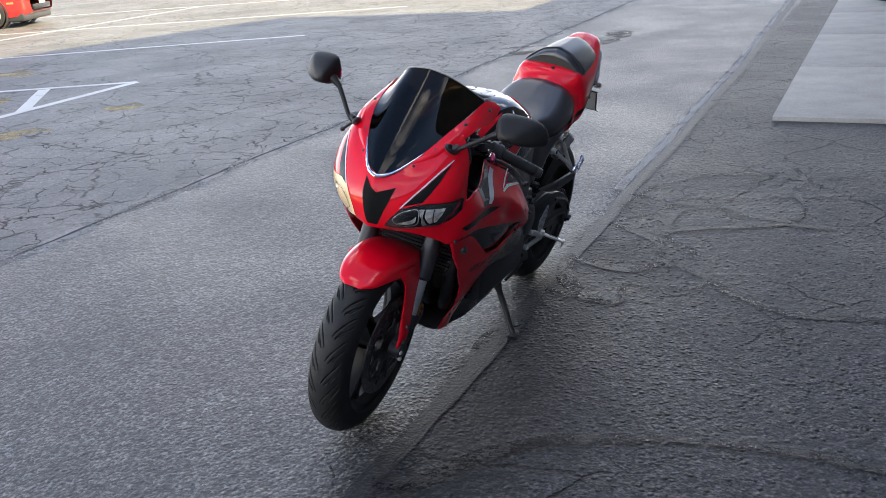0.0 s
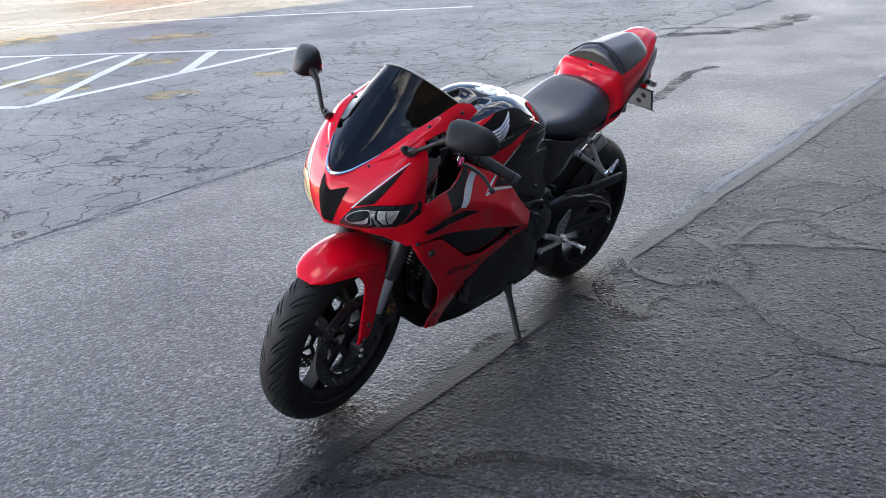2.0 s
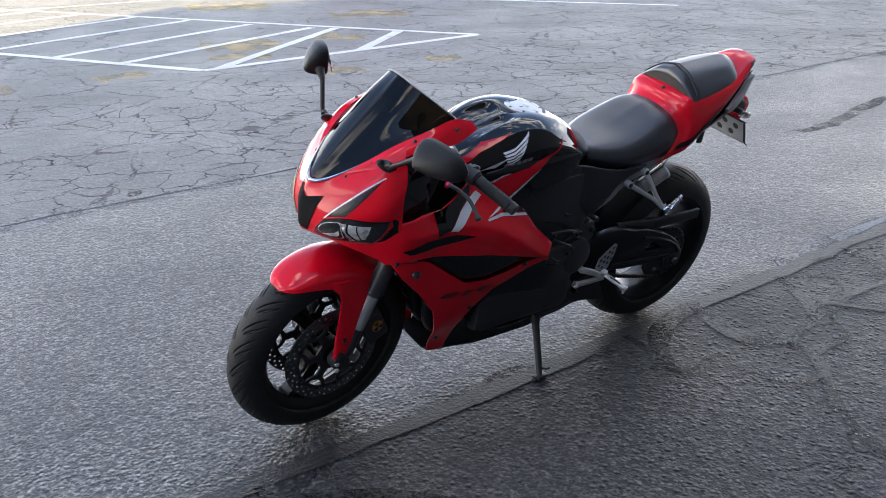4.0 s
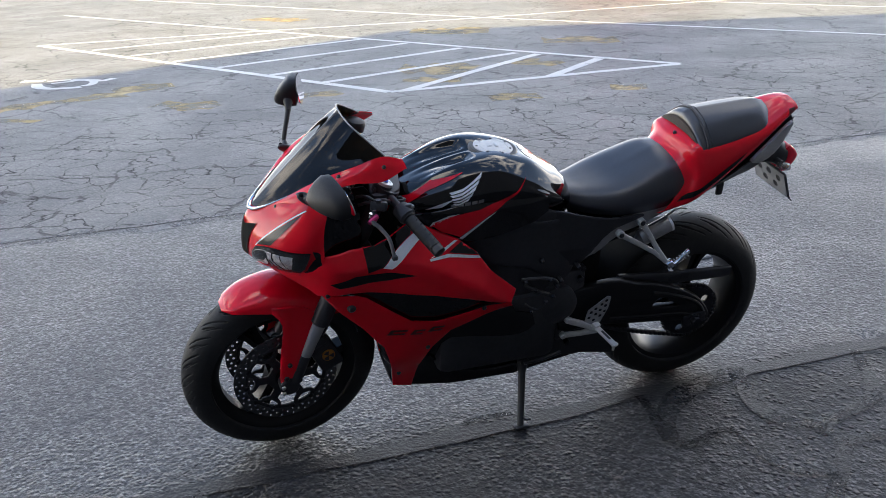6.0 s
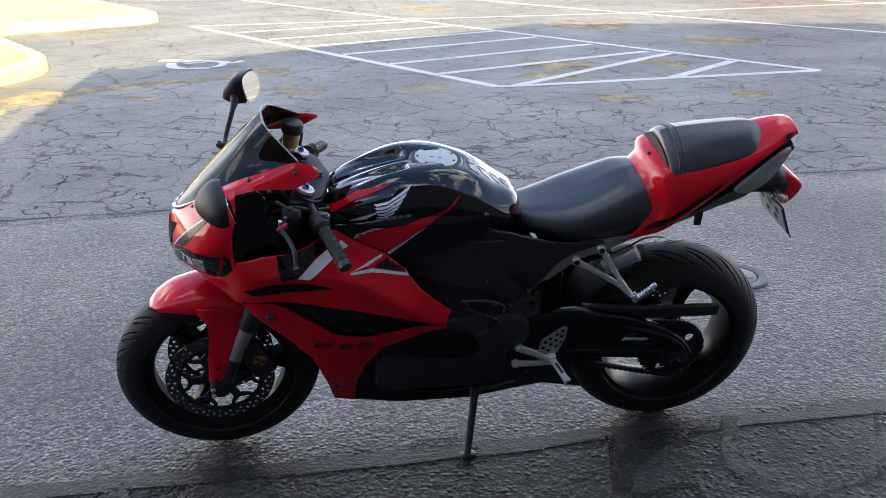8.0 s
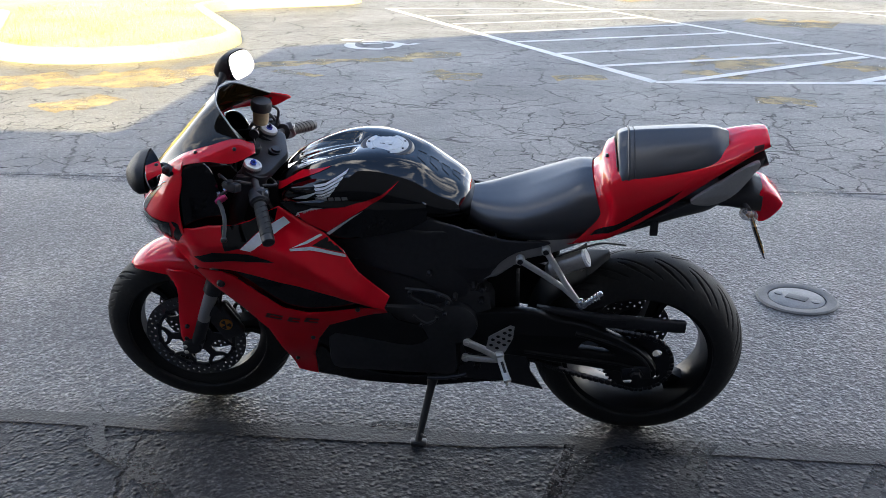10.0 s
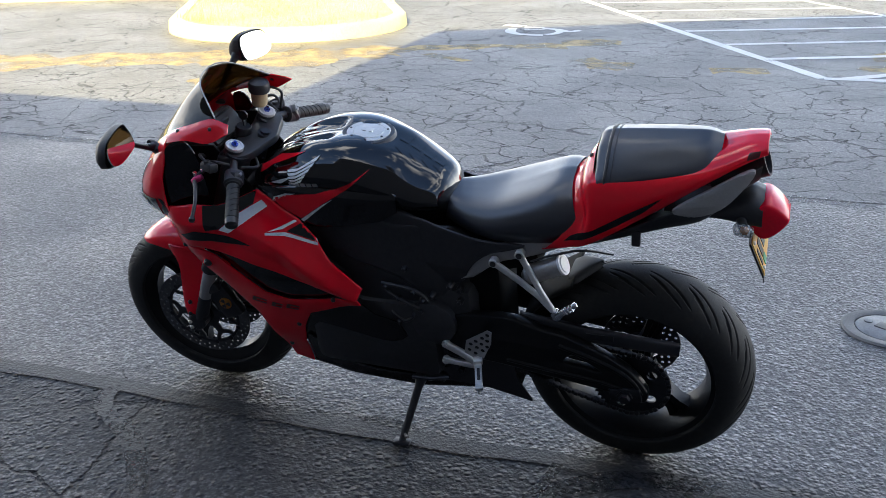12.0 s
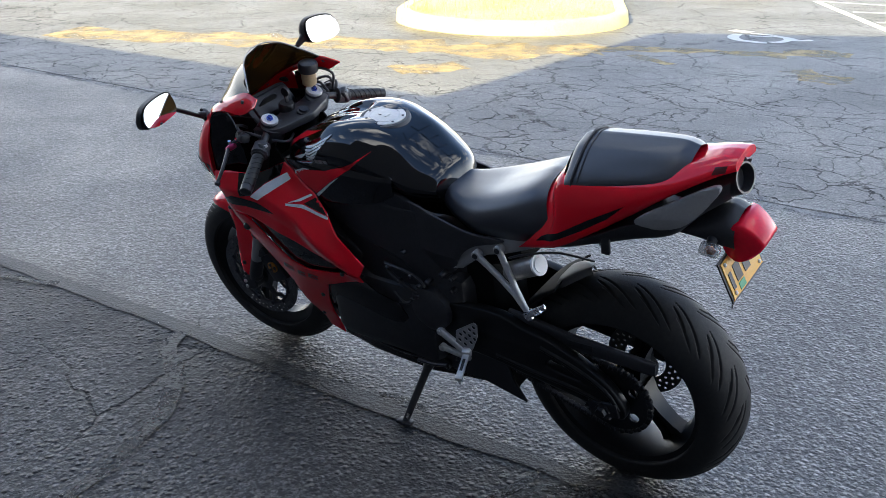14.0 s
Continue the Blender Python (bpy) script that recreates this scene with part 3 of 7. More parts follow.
SNAKES = [
    ([(4.29, 1.19), (4.14, 0.94), (4.03, 0.85), (3.81, 0.80), (3.76, 0.67), (3.56, 0.49), (3.43, 0.33), (3.39, 0.19), (3.40, 0.06), (3.44, -0.3), (3.40, -0.8)], 0.058),
    ([(4.29, 1.17), (4.45, 1.05), (4.36, 0.90), (4.14, 0.84), (3.99, 0.71), (3.80, 0.69)], 0.042),
    ([(3.80, 1.24), (3.70, 1.03), (3.71, 0.89), (3.81, 0.80)], 0.075),
    ([(3.36, 1.20), (3.32, 0.89), (3.50, 0.90), (3.50, 0.76), (3.53, 0.63), (3.66, 0.57)], 0.045),
    ([(3.75, 1.24), (3.50, 1.14), (3.34, 1.01), (3.30, 0.91)], 0.10),
    ([(4.32, 0.89), (4.54, 0.88), (4.64, 0.79), (4.70, 0.60)], 0.034),
    ([(4.81, 1.20), (4.71, 0.93), (4.70, 0.76), (4.57, 0.55), (4.50, 0.30)], 0.030),
    ([(4.56, 1.20), (4.99, 1.10), (5.13, 1.00), (5.33, 0.83), (5.40, 0.40)], 0.026),
    ([(4.58, 0.95), (4.80, 0.90), (4.87, 0.63), (4.98, 0.20), (4.95, -0.3)], 0.028),
    ([(4.20, 0.93), (4.32, 0.72), (4.39, 0.53), (4.47, 0.35), (4.46, 0.14)], 0.045),
    ([(5.60, 0.42), (5.30, 0.33), (5.05, 0.36), (4.75, 0.28), (4.54, 0.31)], 0.036),
    ([(5.39, 1.19), (5.33, 0.73), (5.34, 0.25), (5.45, -0.3)], 0.018),
    ([(5.97, 1.20), (5.92, 0.85), (6.19, 0.57), (6.19, 0.35)], 0.018),
    ([(1.86, 1.20), (1.92, 1.08), (2.13, 0.93), (2.23, 0.80), (2.30, 0.66), (2.37, 0.45), (2.40, 0.20), (2.40, -0.10), (2.30, -0.9)], 0.062),
    ([(1.09, 1.19), (0.95, 1.14), (0.81, 1.10), (0.5, 1.0), (0.2, 0.95)], 0.045),
    ([(7.54, 1.22), (7.70, 0.95), (7.84, 0.68)], 0.04),
]
for k, (pts, w) in enumerate(SNAKES):
    strip("crack_sealer", [lot(*p) for p in pts], w * 0.8, 0.0034 + 0.0003 * k, TAR, "dark tar sealer poured along an asphalt crack", 0.9, n=90, seed=20 + k)
for pts, w in (([(6.6, 2.60), (7.2, 2.62), (8.0, 2.80), (8.5, 2.75)], 0.10), ([(10.2, 4.0), (10.7, 3.35), (11.4, 3.15), (12.4, 3.2)], 0.28),
               ([(10.7, 4.3), (10.9, 3.8), (10.95, 3.2)], 0.07)):
    strip("tar_patch", [lot(*p) for p in pts], w, 0.0022, SEALER, "dark damp tar patch on the asphalt", 0.95, n=40, seed=31)
for pts in ([(-0.36, 2.20), (-0.36, 2.26), (-0.385, 2.33), (-0.40, 2.40)], [(-0.36, 2.21), (-0.32, 2.22), (-0.29, 2.24)]):
    strip("small_crack", pts, 0.010, 0.0045, SEALER, "short forked crack in the asphalt", 0.6, n=14, seed=41)

strip("joint_hollow", [lot(2.74, 1.262), lot(2.80, 1.268), lot(2.86, 1.262), lot(2.91, 1.258)], 0.030, 0.0066, SEALER, "rough dark hollow at the edge of a filled joint", 0.9, n=24, seed=91)

# white markings
A0, A1 = (-4.87, 7.40), (-3.44, 10.68)


LINE_Z = iter(range(100))


def line(pts, w=0.10):
    dense = [tuple(np.array(a) + (np.array(b) - np.array(a)) * t) for a, b in zip(pts, pts[1:]) for t in np.linspace(0, 1, 30)]
    return thing("painted_line", ribbon(dense, w, 0.0022 + 0.00015 * next(LINE_Z), 0.18, len(pts)), LINE_WHITE, "worn white line painted on the asphalt", "line",
                 "parking lot lines", "structure")


line([A0, (-12.72, 7.25)], 0.12)
line([A0, A1], 0.12)
line([A1, (-11.2, 10.49), (-18.2, 10.25)], 0.11)
line([(-12.72, 7.25), (-11.2, 10.49), (-9.4, 13.95), (-7.5, 18.8), (-5.6, 23.3)], 0.11)
line([(-24.0, 13.6), (-9.4, 14.05), (-1.95, 14.68)], 0.11)
line([(-24.0, 18.4), (-8.6, 18.8), (-0.4, 19.05)], 0.11)
line([(-24.0, 23.0), (-8.6, 23.3), (0.4, 23.6)], 0.11)
for k, (bx, tx) in enumerate(((-5.93, -5.40), (-6.90, -6.37), (-8.0, -7.45), (-9.02, -8.45), (-10.12, -9.5), (-11.28, -10.5))):
    line([(bx, 7.42), (tx - 0.3, 10.46)], 0.12)
line([(-4.12, 9.10), (-4.47, 10.56)], 0.13)
line([(-4.80, 7.55), (-5.38, 10.52)], 0.12)

# accessible-parking symbol: head, body, seat and wheel arc as painted strokes
SYMBOL = (([(-9.05, 5.44), (-8.86, 5.62)], 0.17), ([(-8.69, 5.45), (-8.45, 5.36), (-8.20, 5.39), (-8.06, 5.55), (-8.03, 5.66)], 0.12), ([(-8.06, 5.70), (-8.10, 5.81), (-8.27, 5.93), (-8.44, 5.95)], 0.10),
          ([(-8.62, 5.83), (-8.42, 5.97), (-8.25, 6.02), (-8.31, 6.20)], 0.11), ([(-8.76, 5.61), (-8.65, 5.84)], 0.09), ([(-8.56, 5.56), (-8.50, 5.80)], 0.09))
bm = join(*[ribbon(spline(pts, 18), w, 0.0045 + 0.0004 * k, 0.25, k) for k, (pts, w) in enumerate(SYMBOL)])
thing("wheelchair_symbol", bm, LINE_WHITE, "white accessible-parking symbol painted on the asphalt", "symbol", kind="structure")

# worn yellow remains of older markings
for k, (pts, w) in enumerate((([(-7.6, -2.5), (-7.35, 0.0), (-7.23, 1.77), (-7.04, 2.36), (-7.1, 3.0), (-7.22, 3.8)], 0.85), ([(-7.30, 3.7), (-7.35, 4.47), (-7.20, 5.7)], 0.34), ([(-7.43, 5.72), (-7.36, 6.0), (-7.22, 6.34)], 0.42),
                              ([(-6.30, 5.60), (-6.0, 5.75), (-5.68, 5.90)], 0.42), ([(-6.95, 4.12), (-6.7, 4.3), (-6.42, 4.46)], 0.16), ([(-5.7, 1.9), (-6.05, 2.5)], 0.4),
                              ([(-5.45, 6.6), (-5.3, 7.1)], 0.3), ([(-5.98, 8.6), (-5.6, 8.85), (-5.2, 9.0)], 0.75), ([(-5.3, 9.85), (-4.95, 9.85), (-4.6, 9.9)], 0.45), ([(-3.22, 8.9), (-2.92, 9.12)], 0.36), ([(-3.8, 7.7), (-3.5, 8.1)], 0.3),
                              ([(-6.2, 11.7), (-5.4, 12.4)], 0.75), ([(-8.9, 11.7), (-7.9, 12.5)], 0.9), ([(-13.4, 11.8), (-12.2, 12.0)], 0.6), ([(-5.3, 8.0), (-4.8, 8.4)], 0.3))):
    thing("old_yellow_mark", ribbon(spline(pts, 40), w, 0.0008 + 0.00006 * k, 0.9, 50 + k), OLD_YELLOW, "worn patch of old yellow marking paint", "marking", "old yellow marks", "structure")

# manhole
mh = new("manhole_cover")
mh.matrix_world = pose(-0.215, 4.985, 0.0, 0, 0, 30)
tagged(mh, "grey cast-iron round access cover with a raised rim", "manhole cover")
part("rim", moved(lathe([(0.118, 0), (0.118, 0.007), (0.124, 0.010), (0.158, 0.010), (0.166, 0.004), (0.166, 0.0)], 48, True), pose(0, 0, 0, 90, 0, 0)), RIM_IRON, mh, "pale worn rim")
part("lid", moved(lathe([(0.113, -0.001), (0.113, 0.006), (0.110, 0.008), (0.001, 0.008)], 48), pose(0, 0, 0, 90, 0, 0)), CAST_IRON, mh)
part("lettering_bar", block((0.085, 0.05, 0.004), (0, 0, 0.0095), 0.001), RIM_IRON, mh, "raised plain bar")
for k in (-1, 1):
    part("boss", moved(lathe([(0.016, 0), (0.016, 0.0115), (0.012, 0.0125), (0.001, 0.0125)], 16), pose(0.078 * k, 0, 0, 90, 0, 0)), CAST_IRON, mh)

# kerbed island with dry grass
def island_outline(inset):
    pts = []
    for a in np.linspace(-90, 90, 25):
        pts.append((-9.62 + (1.55 - inset) * math.cos(radians(a)), 2.70 + (1.52 - inset) * math.sin(radians(a))))
    for a in np.linspace(-90, -180, 8):
        pts.append((-12.75 + (0.8 + inset) * math.cos(radians(a)) * -1 * -1, 5.0 + (0.8 + inset) * math.sin(radians(a))))
    pts += [(-13.55 - inset, 6.4)]
    for a in np.linspace(0, 90, 8):
        pts.append((-14.25 + (0.7 - inset) * math.cos(radians(a)), 6.5 + (0.7 - inset) * math.sin(radians(a))))
    pts += [(-40.0, 7.2 - inset), (-40.0, -12 + inset), (-13.6 - inset, -12 + inset), (-13.6 - inset, 0.0 + inset * 0)]
    for a in np.linspace(180, 90, 8):
        pts.append((-12.75 + (0.85 + inset) * math.cos(radians(a)), 0.33 + (0.85 + inset) * math.sin(radians(a))))
    return pts


def kerb_ring(levels):
    bm = bmesh.new()
    loops = [[bm.verts.new((x, y, z)) for x, y in island_outline(i)] for i, z in levels]
    for a, b in zip(loops, loops[1:]):
        for k in range(len(a)):
            bm.faces.new((a[k], a[(k + 1) % len(a)], b[(k + 1) % len(a)], b[k]))
    return bm


thing("kerb", kerb_ring([(0, 0), (0.015, 0.13), (0.04, 0.155), (0.17, 0.16), (0.185, 0.12)]), KERB_YELLOW, "yellow-painted concrete kerb round a grass island", "kerb",
      kind="structure", angle=50)
bm = bmesh.new()
bm.faces.new([bm.verts.new((x, y, 0.135)) for x, y in island_outline(0.18)])
thing("island_lawn", bm, DRY_GRASS, "dry yellow-green grass inside the kerbed island", "lawn", kind="structure")
bm, rnd = bmesh.new(), random.Random(5)
for k in range(2600):
    x, y = rnd.uniform(-13.8, -8.3), rnd.uniform(1.4, 4.0)
    if (max(0, x + 9.62) / 1.3) ** 2 + ((y - 2.7) / 1.28) ** 2 > 1:
        continue
    a, h, w = rnd.uniform(0, 6.3), rnd.uniform(0.03, 0.09), 0.006
    t = (x + rnd.uniform(-0.04, 0.04), y + rnd.uniform(-0.04, 0.04), 0.13 + h)
    bm.faces.new([bm.verts.new((x + w * math.cos(a), y + w * math.sin(a), 0.13)), bm.verts.new((x - w * math.cos(a), y - w * math.sin(a), 0.13)), bm.verts.new(t)])
thing("grass", bm, DRY_GRASS, "short dry grass blades on the island", "grass", kind="stuff")
bm = bmesh.new()
for k in range(46):
    x, y = -9.30 + rnd.gauss(0, 0.10), 1.62 + rnd.gauss(0, 0.12)
    a, h, w = rnd.uniform(0, 6.3), rnd.uniform(0.08, 0.34), 0.007
    t = (x + rnd.uniform(-0.08, 0.08), y + rnd.uniform(-0.08, 0.08), 0.13 + h)
    bm.faces.new([bm.verts.new((x + w * math.cos(a), y + w * math.sin(a), 0.1)), bm.verts.new((x - w * math.cos(a), y - w * math.sin(a), 0.1)), bm.verts.new(t)])
thing("weed_tuft", bm, DRY_GRASS, "tall dry weeds growing over the island kerb", "weeds", kind="stuff")

# concrete walk beside the building, cast in bays
walk_root = thing("pavement", moved(block((30.2, 4.4, 0.05), (0, 0, 0), 0), Matrix.Translation((*lot(22.1, -1.55), -0.010)) @ pose(0, 0, 0, 0, 0, 63.6)), CONCRETE,
                  "pale concrete pavement cast in square bays", "pavement", kind="structure")
bay = finish(block((2.30, 2.2, 0.06), (0, 0, 0), 0.008))
bay.materials.append(CONCRETE)
for k in range(12):
    ob = new("slab", bay)
    ob.matrix_world = Matrix.Translation((*lot(8.02 + 2.33 * k, -0.42), 0.002)) @ pose(0, 0, 0, 0, 0, 63.6)
    ob.parent = walk_root

# the building whose shade lies over the lot
bld = new("building")
tagged(bld, "plain flat-roofed stucco building beside the lot", "building", kind="structure")
FACE, DEEP = -1.75, 12.0                 # the facade's line across the lot, and the building's depth
# stretches of the facade: (along, height) from one end to the other
BLOCKS = ([(-30, 3.90), (0.93, 3.90)], [(0.93, 6.55), (7.4, 8.63), (16.0, 7.13)], [(16.0, 4.27), (42, 4.27)])


def prism(tops, low, q0, q1):
    """A body under a line of (along, height), between two lines across the lot."""
    bm, loops = bmesh.new(), []
    for q in (q0, q1):
        loops.append([bm.verts.new((*lot(u, q), h)) for u, h in [(tops[0][0], low[0])] + list(tops) + [(tops[-1][0], low[-1])]])
    bm.faces.new(loops[0])
    bm.faces.new(loops[1])
    n = len(loops[0])
    for k in range(n):
        bm.faces.new((loops[0][k], loops[0][(k + 1) % n], loops[1][(k + 1) % n], loops[1][k]))
    return bm


for tops in BLOCKS:
    part("wall", prism(tops, (0, 0), FACE, FACE - DEEP), STUCCO, bld)
    for (u0, h0), (u1, h1) in zip(tops, tops[1:]):
        part("roof", prism([(u0 + 0.01, h0 + 0.10), (u1 - 0.01, h1 + 0.10)], (h0 + 0.004, h1 + 0.004), FACE + 0.02, FACE - DEEP), ROOFING, bld)


# ---- motorcycle: x forward, y to its left, z up, from the rear tyre's foot ----
from mathutils.bvhtree import BVHTree

bike = new("motorcycle")
bike.matrix_world = pose(0.345, 3.798, 0.002, -12.78, 0, -118.49)
tagged(bike, "red and black sport motorcycle leaning on its side stand", "motorcycle")

# steering: the front end stands a little turned to the left
RAKE = radians(23.9)
STEER = Matrix.Translation((1.052, 0, 0.93)) @ Matrix.Rotation(radians(4.2), 4, Vector((-math.sin(RAKE), 0, math.cos(RAKE)))) @ Matrix.Translation((-1.052, 0, -0.93))
FAX, RAX = Vector((1.375, 0, 0.300)), Vector((0, 0, 0.315))


def steered(bm):
    return moved(bm, STEER)


def tree_of(bm):
    return BVHTree.FromBMesh(bm)


def decal(tree, outline, axis="y", off=0.0012, step=0.012, side=1):
    """A thin film in the shape of an outline, laid on a body along one axis."""
    bm = cut_poly(outline, step)
    for v in bm.verts:
        a, b = v.co.x, v.co.y
        if axis == "y":
            o, d = Vector((a, 1.0 * side, b)), Vector((0, -side, 0))
        elif axis == "x":
            o, d = Vector((3.0, a, b)), Vector((-1, 0, 0))
        else:
            o, d = Vector((a, b, 2.0)), Vector((0, 0, -1))
        hit, nrm, _, _ = tree.ray_cast(o, d)
        if hit is None:
            hit, nrm, _, _ = tree.find_nearest(Vector((a, 0.15 * side, b)) if axis == "y" else Vector((1.4, a, b)) if axis == "x" else Vector((a, b, 0.95)))
        if nrm.dot(d) > 0:
            nrm = -nrm
        v.co = hit + nrm * off
    bmesh.ops.recalc_face_normals(bm, faces=bm.faces)
    return bm


# wheels and tyres
def tyre_mesh(radius, half, bead, count, lead, groove, nu=1500, nv=150):
    """A tyre about y with moulded grooves."""
    h = radius - bead
    phis = np.linspace(-1.78, 1.78, nv)
    verts, faces = [], []
    pitch = 2 * math.pi / count
    for i in range(nu):
        u = 2 * math.pi * i / nu
        for f in phis:
            y = half * math.copysign(abs(math.sin(f)) ** 0.94, f)
            r = radius - h * (1 - max(-0.02, math.cos(f)) ** 0.80 if math.cos(f) > 0 else 1 + 0.10 * -math.cos(f))
            if abs(f) > math.pi / 2:
                y = half * (1 - 0.55 * (abs(f) - math.pi / 2) / 0.21) * math.copysign(1, f)
            a, dep = abs(f), 0.0
            shift = 0.0 if f > 0 else pitch / 2
            if 0.10 < a < 0.98:
                for k, (w0, lo, hi, ld) in enumerate(((0.0, 0.10, 0.90, lead), (0.42, 0.45, 0.98, lead * 1.15), (0.70, 0.25, 0.70, lead * 0.9))):
                    if lo < a < hi:
                        c = ld * (a - 0.10) ** 0.75
                        du = (u - shift - w0 * pitch - c) % pitch
                        du = min(du, pitch - du) * radius
                        wdt = groove * min(1, (hi - a) / 0.15, (a - lo) / 0.06 + 0.4)
                        if du < wdt:
                            dep = max(dep, groove * 1.15 * (1 - (du / wdt) ** 2))
            r -= dep
            verts.append((r * math.cos(u), y, r * math.sin(u)))
    for i in range(nu):
        for j in range(nv - 1):
            a, b = i * nv + j, ((i + 1) % nu) * nv + j
            faces.append((a, a + 1, b + 1, b))
    me = bpy.data.meshes.new("tyre")
    me.from_pydata(verts, [], faces)
    me.shade_smooth()
    return me


def wheel(name, centre, half_rim, radius, half, turn, spokes, steer, label):
    m = (STEER if steer else Matrix.Identity(4)) @ Matrix.Translation(centre)
    w = half_rim
    prof = [(0.222, -w), (0.228, -w + 0.004), (0.222, -w + 0.012), (0.205, -w * 0.45), (0.204, w * 0.45), (0.222, w - 0.012), (0.228, w - 0.004), (0.222, w),
            (0.208, w - 0.006), (0.192, w * 0.42), (0.192, -w * 0.42), (0.208, -w + 0.006)]
    rim = part("wheel", moved(lathe(prof, 96, True), m), WHEEL_BLACK, bike, label)
    me = tyre_mesh(radius, half, 0.221, 26 if steer else 19, 0.30 if steer else 0.52, 0.0046 if steer else 0.0058)
    me.transform(m)
    part("tyre", me, RUBBER, rim, "black grooved road tyre")
    part("hub", moved(lathe([(0.030, -0.070), (0.046, -0.068), (0.040, -0.03), (0.036, 0), (0.040, 0.03), (0.046, 0.068), (0.030, 0.070)], 40), m), WHEEL_BLACK, rim)
    for k in range(spokes):
        a = radians(turn + 360 / spokes * k)
        b, rings = bmesh.new(), []
        for r, wd, dp in ((0.034, 0.032, 0.034), (0.07, 0.021, 0.028), (0.12, 0.019, 0.024), (0.165, 0.024, 0.022), (0.201, 0.038, 0.024)):
            loop = []
            for du, dy in ((-wd, -dp), (-wd * 0.35, -dp), (-wd * 0.25, -dp * 0.55), (wd * 0.25, -dp * 0.55), (wd * 0.35, -dp), (wd, -dp), (wd, dp), (wd * 0.35, dp), (wd * 0.25, dp * 0.55), (-wd * 0.25, dp * 0.55), (-wd * 0.35, dp), (-wd, dp)):
                loop.append(b.verts.new((r * math.cos(a) - du * math.sin(a), dy, r * math.sin(a) + du * math.cos(a))))
            rings.append(loop)
        for p, q in zip(rings, rings[1:]):
            for j in range(12):
                b.faces.new((p[j], p[(j + 1) % 12], q[(j + 1) % 12], q[j]))
        part("spoke", moved(b, m), WHEEL_BLACK, rim)
    return rim, m


def disc_plate(r_out, r_in, rows, thick=0.005):
    """A drilled brake ring."""
    holes = [ring(0, 0, r_in, 72)[::-1]]
    for n, r, st, hr in rows:
        for k in range(n):
            a = st + 2 * math.pi * k / n
            holes.append(ring(r * math.cos(a), r * math.sin(a), hr, 10)[::-1])
    return plate(ring(0, 0, r_out, 96), holes, thick)


fw, FM = wheel("front", FAX, 0.048, 0.300, 0.060, 58, 3, True, "black cast front wheel")
rw, RM = wheel("rear", RAX, 0.078, 0.315, 0.090, 108, 3, False, "black cast rear wheel")
drill = [(26, 0.151, 0.0, 0.0038), (26, 0.142, 0.12, 0.0038), (26, 0.133, 0.0, 0.0036)]
for s in (1, -1):
    dm = FM @ Matrix.Translation((0, 0.066 * s, 0))
    d = part("brake_disc", moved(disc_plate(0.158, 0.120, drill), dm), STEEL, fw, "drilled steel front brake disc")
    polar = lambda r, deg: (r * math.cos(radians(deg)), r * math.sin(radians(deg)))
    gaps = [ring(0, 0, 0.026, 30)[::-1]]
    for k in range(6):
        c0 = 60 * k
        gaps.append([polar(r, c0 + a) for r, a in ((0.094, 2), (0.104, 12.5), (0.114, 14), (0.1155, 0), (0.114, -14), (0.104, -12.5), (0.094, -2))])
        gaps.append([polar(r, c0 + 30 + a) for r, a in ((0.056, 17), (0.083, 22), (0.100, 12.5), (0.114, 11), (0.1155, 0), (0.114, -11), (0.100, -12.5), (0.083, -22), (0.056, -17))])
    gaps = [g if sum(p[0] * q[1] - q[0] * p[1] for p, q in zip(g, g[1:] + g[:1])) < 0 else g[::-1] for g in gaps]
    part("carrier", moved(plate(ring(0, 0, 0.1225, 60), gaps, 0.007, 0.001), dm), BLACK_METAL, d, "black web that carries the disc")
    for k in range(12):
        part("rivet", moved(lathe([(0.0085, -0.005), (0.0085, 0.005), (0.006, 0.0065)], 12), dm @ Matrix.Rotation(2 * math.pi * (k + 0.25) / 12, 4, "Y") @ Matrix.Translation((0.121, 0, 0))), DARK_ALLOY, d)
dm = RM @ Matrix.Translation((0, -0.085, 0))
d = part("brake_disc", moved(disc_plate(0.110, 0.060, [(20, 0.100, 0, 0.004), (20, 0.088, 0.15, 0.004), (20, 0.074, 0, 0.004)]), dm), STEEL, rw, "drilled steel rear brake disc")
teeth = [(r * math.cos(a), r * math.sin(a)) for k in range(42) for a, r in ((2 * math.pi * k / 42, 0.103), (2 * math.pi * (k + 0.3) / 42, 0.103), (2 * math.pi * (k + 0.5) / 42, 0.096), (2 * math.pi * (k + 0.8) / 42, 0.096))]
part("sprocket", moved(plate(teeth, [ring(0.070 * math.cos(a), 0.070 * math.sin(a), 0.014, 14)[::-1] for a in np.linspace(0, 2 * math.pi, 6)[:-1]] + [ring(0, 0, 0.028, 20)[::-1]], 0.007),
     RM @ Matrix.Translation((0, 0.100, 0))), DARK_ALLOY, rw, "dark toothed rear sprocket")

